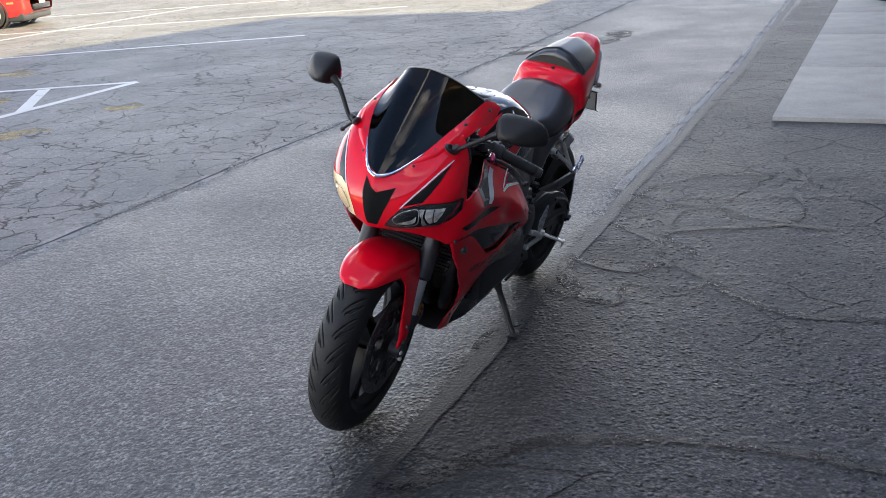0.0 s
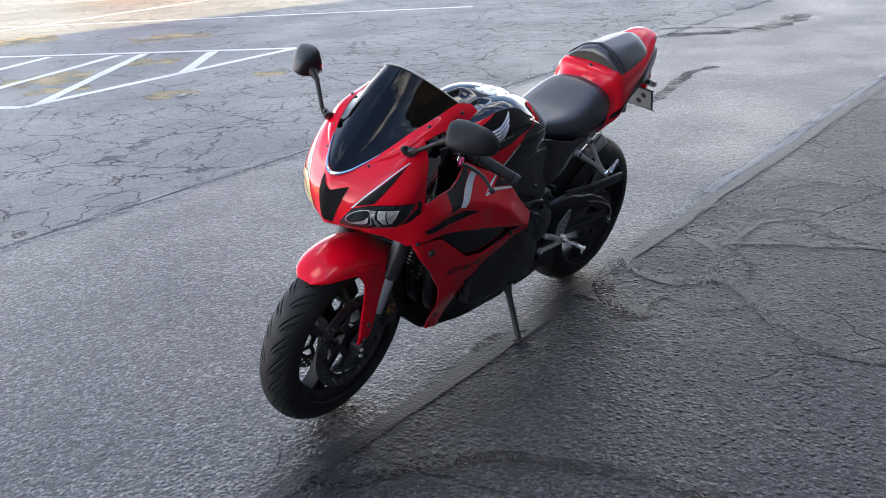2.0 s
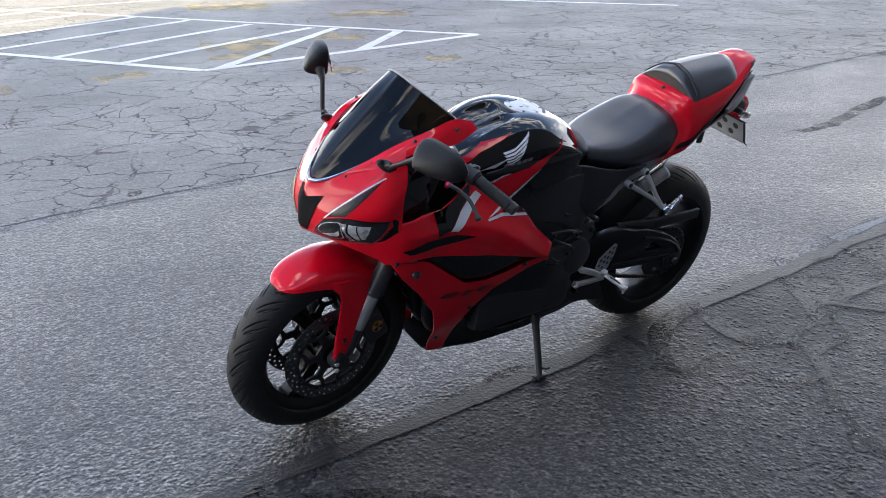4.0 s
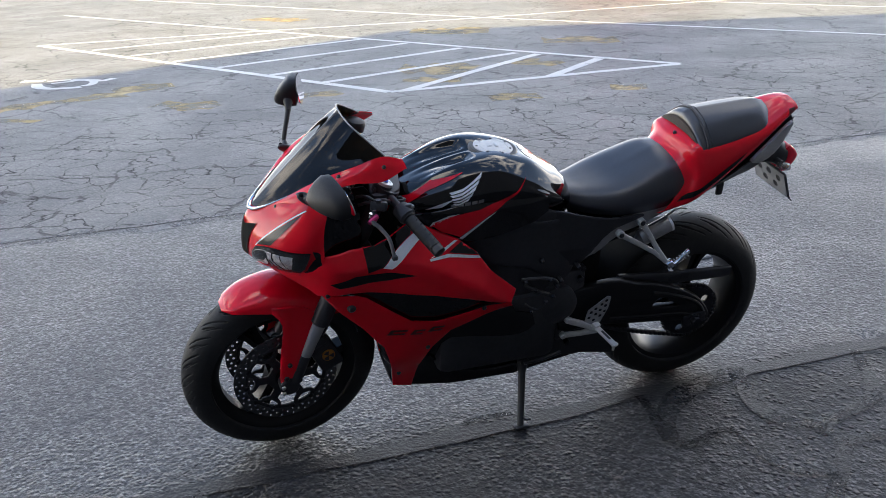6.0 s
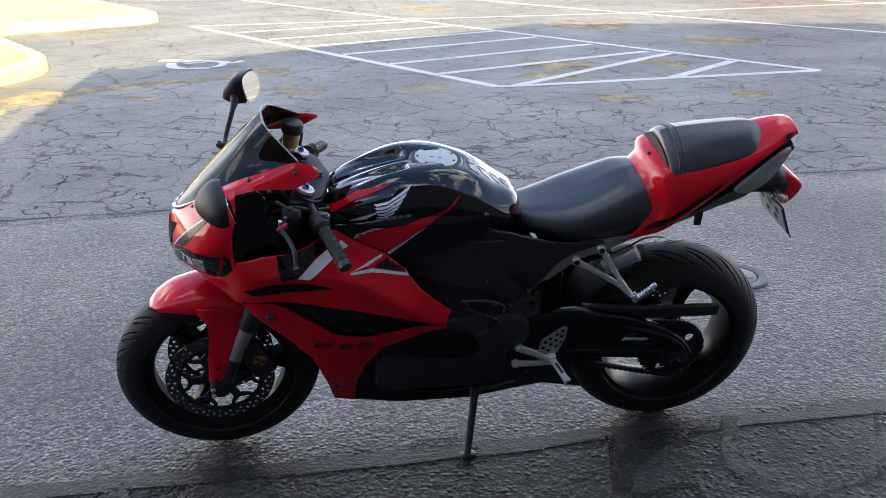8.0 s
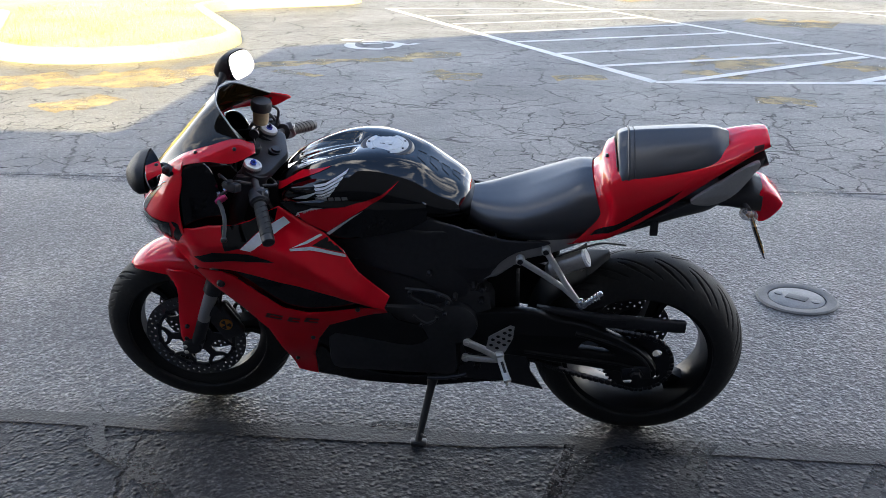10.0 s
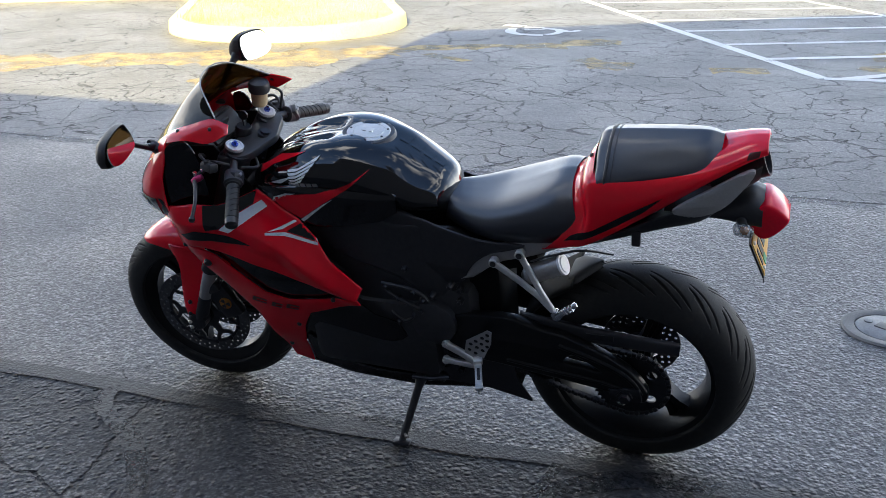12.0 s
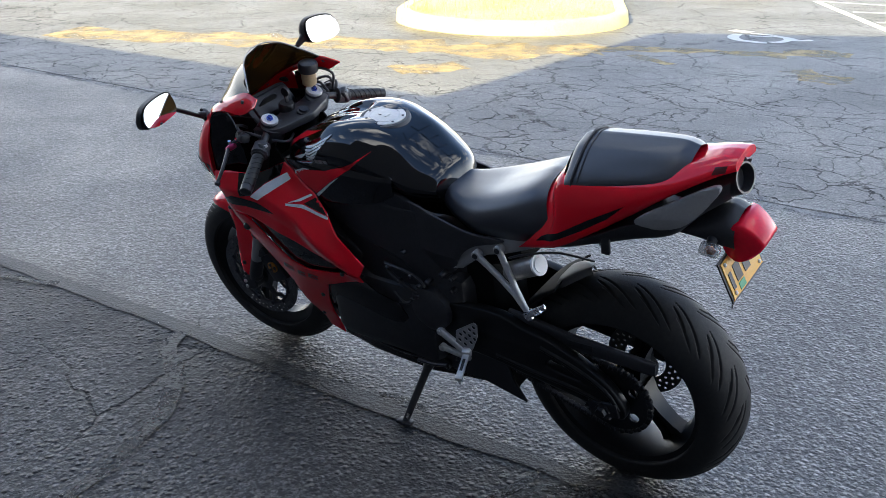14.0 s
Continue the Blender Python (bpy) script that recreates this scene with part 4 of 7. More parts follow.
# fork, callipers, mudguard
for s in (1, -1):
    top, bot = Vector((1.086, 0.104 * s, 0.945)), Vector((1.362, 0.104 * s, 0.315))
    leg = part("fork_leg", steered(turned(top, bot, [(0, 0.025), (0.02, 0.0265), (0.38, 0.0265), (0.39, 0.0275), (0.69, 0.0275), (0.70, 0.0195), (0.86, 0.0195), (0.87, 0.021), (0.96, 0.023), (1.0, 0.020)], 28)),
               BLACK_SATIN, bike, "black fork leg with a grey lower tube")
    part("slider", steered(turned(top.lerp(bot, 0.42), top.lerp(bot, 0.55), [(0, 0.0282), (1, 0.0282)], 28)), DARK_ALLOY, leg, "dark metal fork tube")
    part("guard", steered(turned(top.lerp(bot, 0.70), top.lerp(bot, 0.862), [(0, 0.0200), (0.05, 0.0206), (0.95, 0.0206), (1, 0.0195)], 28)), GREY_PANEL, leg, "grey lower fork tube")
    part("axle_clamp", steered(join(turned(FAX + Vector((0, 0.083 * s, 0)), FAX + Vector((0, 0.122 * s, 0)), [(0, 0.030), (0.9, 0.030), (1.0, 0.025)], 24),
         block((0.05, 0.034, 0.05), (1.365, 0.104 * s, 0.325), 0.008, (0, 24, 0)))), BLACK_METAL, leg)
    for k in range(2):
        part("bolt", steered(turned((1.395 + 0.0 * k, 0.118 * s, 0.282 + 0.022 * k), (1.395, 0.127 * s, 0.282 + 0.022 * k), [(0, 0.007), (0.7, 0.007), (1, 0.005)], 10)), ALLOY, leg)
    cal = part("brake_caliper", steered(join(block((0.075, 0.034, 0.125), (1.262, 0.092 * s, 0.385), 0.012, (0, 26, 0)), block((0.05, 0.03, 0.09), (1.262, 0.055 * s, 0.385), 0.012, (0, 26, 0)),
                                             block((0.05, 0.045, 0.03), (1.285, 0.096 * s, 0.44), 0.008, (0, 26, 0)))), BLACK_METAL, bike, "black radial brake calliper")
    part("emblem", steered(turned((1.254, 0.108 * s, 0.386), (1.254, 0.114 * s, 0.386), [(0, 0.020), (0.8, 0.020), (1, 0.017)], 20)), GOLD, cal, "round gold emblem")
    for k in range(3):
        wedge = [(0.0, 0.0)] + [(0.0165 * math.cos(radians(t)), 0.0165 * math.sin(radians(t))) for t in range(30 + 120 * k, 91 + 120 * k, 15)]
        part("emblem_sector", steered(moved(plate(wedge, (), 0.003), Matrix.Translation((1.254, 0.1135 * s, 0.386)))), BLACK_SATIN, cal, "black sector of the emblem")
    part("hose", steered(tube([(1.27, 0.095 * s, 0.45), (1.24, 0.11 * s, 0.53), (1.20, 0.10 * s, 0.64), (1.12, 0.08 * s, 0.80)], 0.005, 8, 24)), BLACK_SATIN, cal)

rows = []
for deg, yw, rc, re in ((57, 0.026, 0.308, 0.303), (62, 0.058, 0.313, 0.293), (72, 0.080, 0.318, 0.277), (86, 0.093, 0.321, 0.258), (100, 0.098, 0.322, 0.250), (114, 0.097, 0.321, 0.252), (126, 0.090, 0.318, 0.270)):
    a = radians(deg)
    row = []
    for k, (fy, fr) in enumerate(((0, 0), (0.35, 0.04), (0.70, 0.20), (0.92, 0.50), (1.0, 1.0))):
        r = rc + (re - rc) * fr
        row.append((FAX.x + r * math.cos(a), yw * fy, FAX.z + r * math.sin(a)))
    rows.append(row)
fender = part("front_mudguard", steered(net(rows, 40, 16, True, 0.003)), RED, bike, "glossy red front mudguard", 60)
legp = rounded([(1.42, 0.575), (1.385, 0.52), (1.398, 0.40), (1.402, 0.32), (1.378, 0.303), (1.358, 0.345), (1.322, 0.41), (1.284, 0.50), (1.29, 0.545), (1.34, 0.575)], 4)
for s in (1, -1):
    b = shell(legp, lambda x, z: 0.100 + 0.022 * max(0, min(1, (0.56 - z) / 0.2)) - 2.2 * max(0.0, x - 1.375) ** 2 * 4 - 0.18 * max(0, 0.34 - z), 0.005, 0.015)
    part("fork_cover", steered(b if s == 1 else flipped(b)), RED, fender, "red mudguard side arm", 60)
    if s != 1:
        b.free()
    for bx, bz in ((1.384, 0.338), (1.373, 0.385)):
        part("bolt", steered(turned((bx, 0.118 * s, bz), (bx, 0.127 * s, bz), [(0, 0.007), (0.7, 0.007), (1, 0.004)], 10)), DARK_ALLOY, fender)

MIRROR_TILT = {1: 15.0, -1: 12.0}
MIRROR_TURN = {1: 12.0, -1: -15.0}


def aimed(bm, at, s):
    """Turns a mirror about its middle towards the rider."""
    return moved(bm, Matrix.Translation(at) @ Matrix.Rotation(radians(MIRROR_TURN[s]), 4, "Z") @ Matrix.Translation(-at))


# nose cowl
NOSE = [
    [(1.428, 0.0, 0.858), (1.405, 0.045, 0.874), (1.352, 0.090, 0.915), (1.296, 0.122, 0.955), (1.245, 0.140, 0.985)],
    [(1.447, 0.0, 0.832), (1.420, 0.060, 0.840), (1.373, 0.125, 0.872), (1.310, 0.158, 0.928), (1.252, 0.172, 0.968)],
    [(1.456, 0.0, 0.795), (1.429, 0.087, 0.798), (1.379, 0.156, 0.828), (1.318, 0.192, 0.872), (1.256, 0.196, 0.915)],
    [(1.460, 0.0, 0.752), (1.429, 0.097, 0.755), (1.377, 0.167, 0.782), (1.316, 0.205, 0.820), (1.268, 0.207, 0.862)],
    [(1.455, 0.0, 0.712), (1.416, 0.080, 0.716), (1.358, 0.145, 0.724), (1.304, 0.190, 0.752), (1.270, 0.212, 0.790)],
    [(1.425, 0.0, 0.694), (1.392, 0.070, 0.694), (1.340, 0.125, 0.698), (1.290, 0.175, 0.715), (1.262, 0.205, 0.742)],
]
nose_bm = net(NOSE, 36, 30, True, 0.0)
nose_tree = tree_of(nose_bm)
bmesh.ops.solidify(nose_bm, geom=nose_bm.faces[:], thickness=0.004)
nose = part("nose_cowl", nose_bm, RED, bike, "glossy red front cowl", 60)
# intake in the middle of the nose, its hole's shade painted as flat black
vent = [(-0.030, 0.846), (0.014, 0.814), (0.062, 0.834), (0.054, 0.798), (0.040, 0.752), (0.028, 0.720), (0.004, 0.722), (-0.012, 0.752), (-0.028, 0.800)]
part("intake", decal(nose_tree, vent, "x", 0.0025), VOID, nose, "black centre air intake")
for s in (1, -1):
    k = lambda pts: [(y * s, z) for y, z in (pts if s == 1 else pts[::-1])]
    house = k([(0.047, 0.721), (0.058, 0.740), (0.070, 0.757), (0.089, 0.782), (0.124, 0.797), (0.155, 0.805), (0.206, 0.808), (0.201, 0.788), (0.193, 0.768), (0.180, 0.744), (0.163, 0.723), (0.138, 0.724), (0.100, 0.718), (0.070, 0.716)])
    if s == -1:
        house = [(y, z + (0.012 if -0.13 < y < -0.05 and z > 0.735 else 0.0)) for y, z in house]
    # the right lamp takes the painted warm reflection, the left one plain colours
    hl = part("headlight", decal(nose_tree, house, "x", 0.002, 0.01), BLACK_GLOSS if s == 1 else WARM_REFLECTION, nose, "clear headlight with chrome reflectors in a black housing")
    for q, mt, off in ((k(rounded([(0.070, 0.742), (0.076, 0.757), (0.096, 0.775), (0.130, 0.786), (0.134, 0.760), (0.124, 0.733), (0.092, 0.727)], 4)), LAMP_BOWL, 0.0028),
                       (k(rounded([(0.072, 0.743), (0.078, 0.757), (0.098, 0.774), (0.128, 0.784), (0.132, 0.760), (0.122, 0.735), (0.092, 0.729)], 4)), BLACK_GLOSS, 0.0034),
                       (k(rounded([(0.082, 0.736), (0.104, 0.736), (0.122, 0.744), (0.128, 0.764), (0.118, 0.754), (0.100, 0.745)], 3)), LAMP_SILVER, 0.0042),
                       (k([(0.133, 0.786), (0.146, 0.788), (0.142, 0.762), (0.144, 0.732), (0.134, 0.729), (0.138, 0.758)]), LAMP_BOWL, 0.0036),
                       (k([(0.150, 0.788), (0.187, 0.792), (0.178, 0.768), (0.163, 0.741), (0.149, 0.735), (0.146, 0.762)]), LAMP_SILVER, 0.0036),
                       (k([(0.1655, 0.789), (0.1675, 0.789), (0.158, 0.740), (0.156, 0.739)]), BLACK_GLOSS, 0.0044)):
        part("reflector", decal(nose_tree, q, "x", off, 0.008), mt if s == 1 else WARM_GLINT_CHROME if mt in (LAMP_BOWL, GREY_PANEL) else WARM_REFLECTION, hl)
    part("lens", decal(nose_tree, house, "x", 0.009, 0.01), LENS, hl, "clear lens").visible_shadow = False
    part("stripe", decal(nose_tree, k([(0.2070, 0.812), (0.2085, 0.800), (0.2060, 0.765), (0.198, 0.737), (0.186, 0.716), (0.166, 0.721), (0.183, 0.743), (0.196, 0.767), (0.204, 0.787)]), "x", 0.0012, 0.008), BLACK_FILM, nose, "black panel outside the headlight")
    part("stripe", decal(nose_tree, k([(0.094, 0.789), (0.136, 0.850), (0.172, 0.908), (0.162, 0.864), (0.150, 0.830), (0.138, 0.806)]), "x", 0.0012), BLACK_FILM, nose, "black stripe with a silver edge")
    part("stripe", decal(nose_tree, k([(0.084, 0.782), (0.129, 0.850), (0.171, 0.918), (0.174, 0.916), (0.134, 0.850), (0.089, 0.783)]), "x", 0.0014), SILVER, nose, "silver stripe")

part("lamp_housing", block((0.14, 0.27, 0.17), (1.285, 0, 0.800), 0.03, (0, -8, 0)), VOID, nose, "black lamp housing behind the nose")

# screen
SCR = [
    [(1.428, 0.0, 0.862), (1.420, 0.022, 0.866), (1.404, 0.044, 0.876)],
    [(1.374, 0.0, 0.920), (1.366, 0.046, 0.920), (1.338, 0.092, 0.926)],
    [(1.308, 0.0, 0.988), (1.298, 0.064, 0.984), (1.258, 0.126, 0.980)],
    [(1.242, 0.0, 1.056), (1.230, 0.075, 1.047), (1.172, 0.143, 1.016)],
    [(1.182, 0.0, 1.118), (1.162, 0.080, 1.098), (1.090, 0.148, 1.040)],
]
screen = part("windscreen", net(SCR, 30, 24, True, 0.003), SCREEN, bike, "dark smoked windscreen", 60)
edge = spline([(1.090, 0.148, 1.041), (1.126, 0.116, 1.070), (1.162, 0.080, 1.099), (1.178, 0.040, 1.114), (1.182, 0, 1.119)], 20).tolist()
rim_pts = edge + [(x, -y, z) for x, y, z in edge[-2::-1]]
part("rim", tube(rim_pts, 0.0021, 8), GREY_PANEL, screen, "pale polished screen edge")
lip = [(1.434, 0.0, 0.8545), (1.426, 0.024, 0.8605), (1.406, 0.047, 0.874), (1.376, 0.070, 0.897), (1.342, 0.0925, 0.9235)]
part("lower_rim", join(tube(lip, 0.0068, 10, 24, 0.0012), tube([(x, -y, z) for x, y, z in lip], 0.0068, 10, 24, 0.0012)), CHROME, screen, "silver lip under the screen")
# cowl flanks along the screen
WING = [
    [(1.405, 0.045, 0.875), (1.338, 0.093, 0.926), (1.258, 0.127, 0.981), (1.172, 0.145, 1.016), (1.100, 0.151, 1.040), (1.046, 0.160, 1.032)],
    [(1.390, 0.062, 0.880), (1.330, 0.118, 0.932), (1.255, 0.153, 0.979), (1.172, 0.165, 1.004), (1.100, 0.170, 1.018), (1.042, 0.172, 1.024)],
    [(1.375, 0.078, 0.880), (1.322, 0.138, 0.925), (1.252, 0.171, 0.966), (1.180, 0.180, 0.984), (1.105, 0.184, 0.984), (1.040, 0.182, 1.016)],
]
for s in (1, -1):
    b = net(WING, 12, 40, False, 0.003)
    wing = part("cowl_flank", b if s == 1 else flipped(b), RED, bike, "red flank of the front cowl beside the screen", 60)
    for p in ((1.098, 0.168, 1.018), (1.215, 0.150, 0.995), (1.318, 0.114, 0.935), (1.372, 0.080, 0.890)):
        part("screw", turned((p[0], p[1] * s - 0.002 * s, p[2] - 0.002), (p[0], (p[1] + 0.006) * s, p[2] + 0.004), [(0, 0.0055), (0.7, 0.0055), (1, 0.003)], 10), BLACK_SATIN, wing)
    # mirror on its stalk
    base = (1.300, 0.160 * s, 0.935)
    mc = Vector((1.268, 0.345, 1.046)) if s == 1 else Vector((1.246, -0.322, 1.060))
    ring_m = [(-0.028, -0.041), (-0.060, -0.034), (-0.070, -0.006), (-0.066, 0.026), (-0.048, 0.040), (-0.004, 0.042), (0.044, 0.034), (0.068, 0.006), (0.067, -0.026), (0.030, -0.041)]
    if s == 1:
        ring_m = [(u * 1.14, v * 0.86 - 0.004) for u, v in ring_m]
    rings_m = []
    for dx, k, oy, oz in ((-0.012, 1.0, 0.0, 0.0), (0.006, 1.02, -0.002, -0.001), (0.024, 0.84, -0.011, -0.006), (0.040, 0.56, -0.024, -0.013), (0.050, 0.28, -0.036, -0.019), (0.053, 0.02, -0.040, -0.021)):
        loop = [(dx, u * k + oy, v * k + oz) for u, v in rounded(ring_m, 5)]
        rings_m.append(loop + loop[:1])
    b, grid = bmesh.new(), []
    for loop in rings_m:
        grid.append([b.verts.new((mc.x + dx, mc.y + dy * 0.88 * s, mc.z + dz * 1.02 - 0.03 * dy)) for dx, dy, dz in loop[:-1]])
    for p, q in zip(grid, grid[1:]):
        for j in range(len(p)):
            b.faces.new((p[j], p[(j + 1) % len(p)], q[(j + 1) % len(p)], q[j]))
    mir = part("mirror", aimed(b, mc, s), BLACK_PLASTIC, bike, "black rear-view mirror on a thin stalk", 60)
    gl = [(u * 0.93, v * 0.92) for u, v in rounded(ring_m, 5)]
    b = plate([(u * 0.88 * s, v * 1.02 - 0.03 * u) for u, v in (gl if s == 1 else gl[::-1])], (), 0.003)
    part("mirror_glass", moved(b, Matrix.Translation(mc) @ Matrix.Rotation(radians(MIRROR_TURN[s]), 4, "Z") @ Matrix.Translation((-0.019, 0, 0)) @ Matrix.Rotation(radians(90), 4, "Z") @ Matrix.Rotation(radians(MIRROR_TILT[s]), 4, "X")), MIRROR, mir, "clear mirror glass")
    neck = Vector((mc.x + 0.022, mc.y - 0.040 * s, mc.z - 0.012))
    bend = Vector((mc.x + 0.030, mc.y - 0.078 * s, mc.z - 0.034))
    part("stalk", join(tube([base, (1.302, 0.185 * s, 0.955), bend, neck], 0.0052, 12, 14, 0.0088),
                       turned(bend.lerp(neck, -0.1), neck, [(0, 0.0080), (0.35, 0.0105), (0.7, 0.0150), (1, 0.0200)], 18)), BLACK_PLASTIC, mir)
    foot = Matrix.Translation((1.300, 0.158 * s, 0.944)) @ Matrix.Rotation(radians(-52 * s), 4, "X") @ Matrix.Rotation(radians(-35 * s), 4, "Z")
    sole = bmesh.new()
    bmesh.ops.create_uvsphere(sole, u_segments=28, v_segments=12, radius=1.0)
    bmesh.ops.scale(sole, vec=(0.030, 0.015, 0.010), verts=sole.verts)
    part("mount", join(moved(sole, foot), turned((1.302, 0.158 * s, 0.946), (1.301, 0.180 * s, 0.958), [(0, 0.011), (0.8, 0.0085), (1, 0.005)], 14)), BLACK_SATIN, mir)
    for u in (-0.019, 0.019):
        part("bolt", moved(moved(lathe([(0.0055, -0.004), (0.0055, 0.004), (0.003, 0.006), (0.001, 0.006)], 12), Matrix.Rotation(radians(90), 4, "X")), foot @ Matrix.Translation((u, 0, 0.007))), VOID, mir)

# side fairing: smooth surface through known widths
FAIR = [(1.262, 0.79, 0.208), (1.25, 0.755, 0.216), (1.26, 0.66, 0.196), (1.15, 0.65, 0.212), (1.15, 0.79, 0.196), (1.015, 0.832, 0.155), (1.0, 0.75, 0.190), (1.0, 0.695, 0.222), (0.86, 0.66, 0.226), (1.12, 0.69, 0.216), (0.882, 0.77, 0.182),
        (0.83, 0.73, 0.200), (0.713, 0.60, 0.214), (0.95, 0.65, 0.222), (0.95, 0.52, 0.212), (0.80, 0.55, 0.214), (1.10, 0.50, 0.186), (1.09, 0.42, 0.166), (1.06, 0.33, 0.146),
        (1.04, 0.25, 0.106), (0.95, 0.25, 0.112), (1.04, 0.207, 0.094), (0.857, 0.178, 0.104), (0.625, 0.17, 0.102), (0.40, 0.20, 0.094), (1.36, 0.70, 0.125), (1.31, 0.73, 0.176), (1.31, 0.68, 0.160), (1.40, 0.70, 0.075), (0.92, 0.40, 0.168), (0.70, 0.50, 0.200), (0.65, 0.40, 0.180), (0.65, 0.23, 0.112), (0.42, 0.24, 0.098), (0.50, 0.40, 0.150), (1.274, 0.65, 0.186)]


def plate_spline(data):
    p = np.array(data)
    k = len(p)

    def phi(r):
        return np.where(r > 1e-9, r * r * np.log(np.maximum(r, 1e-9)), 0.0)

    d = np.hypot(p[:, None, 0] - p[None, :, 0], p[:, None, 1] - p[None, :, 1])
    a = np.zeros((k + 3, k + 3))
    a[:k, :k] = phi(d) + np.eye(k) * 1e-4
    a[:k, k:], a[k:, :k] = np.c_[np.ones(k), p[:, :2]], np.c_[np.ones(k), p[:, :2]].T
    w = np.linalg.solve(a, np.r_[p[:, 2], 0, 0, 0])
    return lambda x, z: float((phi(np.hypot(p[:, 0] - x, p[:, 1] - z)) * w[:k]).sum() + w[k] + w[k + 1] * x + w[k + 2] * z)


fair_smooth = plate_spline(FAIR)
CREASE = ([0.70, 0.75, 0.80, 0.86, 0.93, 1.00, 1.065, 1.15, 1.40], [0.545, 0.568, 0.607, 0.652, 0.700, 0.731, 0.743, 0.748, 0.748])


def fair_y(x, z):
    """The side's outward reach, with a pressed edge along its upper third."""
    d = z - float(np.interp(x, *CREASE))
    fade = max(0.0, min(1.0, (1.30 - x) / 0.12))
    return fair_smooth(x, z) + fade * (0.017 * max(0.0, 1 - abs(d) / 0.055) - 0.10 * max(0.0, d - 0.055))


UPPER = [(1.300, 0.660), (1.345, 0.682), (1.395, 0.698), (1.355, 0.712), (1.305, 0.742), (1.272, 0.785), (1.262, 0.790), (1.20, 0.800), (1.13, 0.795), (1.085, 0.805), (1.012, 0.836), (0.95, 0.803), (0.882, 0.772), (0.829, 0.731), (0.788, 0.674), (0.745, 0.634), (0.705, 0.597),
         (0.721, 0.562), (0.785, 0.573), (0.88, 0.602), (0.973, 0.627), (1.063, 0.648), (1.152, 0.662), (1.20, 0.664), (1.262, 0.655), (1.285, 0.648)]
LOWER = [(1.276, 0.655), (1.182, 0.650), (1.153, 0.637), (1.08, 0.579), (1.02, 0.532), (0.942, 0.521), (0.85, 0.536), (0.777, 0.552), (0.721, 0.561), (0.714, 0.545), (0.80, 0.512), (0.893, 0.470), (0.940, 0.392), (0.970, 0.302),
         (0.980, 0.194), (1.040, 0.207), (1.057, 0.309), (1.07, 0.36), (1.089, 0.420), (1.115, 0.452), (1.158, 0.512), (1.229, 0.588)]
INSERT = [(1.205, 0.667), (1.152, 0.664), (1.063, 0.650), (0.973, 0.629), (0.88, 0.604), (0.78, 0.574), (0.715, 0.560), (0.777, 0.548), (0.85, 0.532), (0.942, 0.517), (1.02, 0.527), (1.08, 0.574), (1.153, 0.632), (1.20, 0.650)]
BELLY = [(0.891, 0.468), (0.80, 0.510), (0.712, 0.543), (0.69, 0.500), (0.627, 0.474), (0.60, 0.40), (0.55, 0.33), (0.50, 0.30), (0.396, 0.262), (0.380, 0.202), (0.497, 0.188), (0.625, 0.170), (0.857, 0.178), (0.978, 0.193), (0.968, 0.302), (0.938, 0.390)]
belly_floor = net([[(x, 0, z - 0.012), (x, 0.06, z - 0.01), (x, w, z)] for x, z, w in ((1.04, 0.209, 0.086), (0.95, 0.190, 0.090), (0.80, 0.178, 0.092), (0.637, 0.173, 0.090), (0.513, 0.188, 0.088), (0.385, 0.204, 0.084))], 24, 10, True, 0.003)
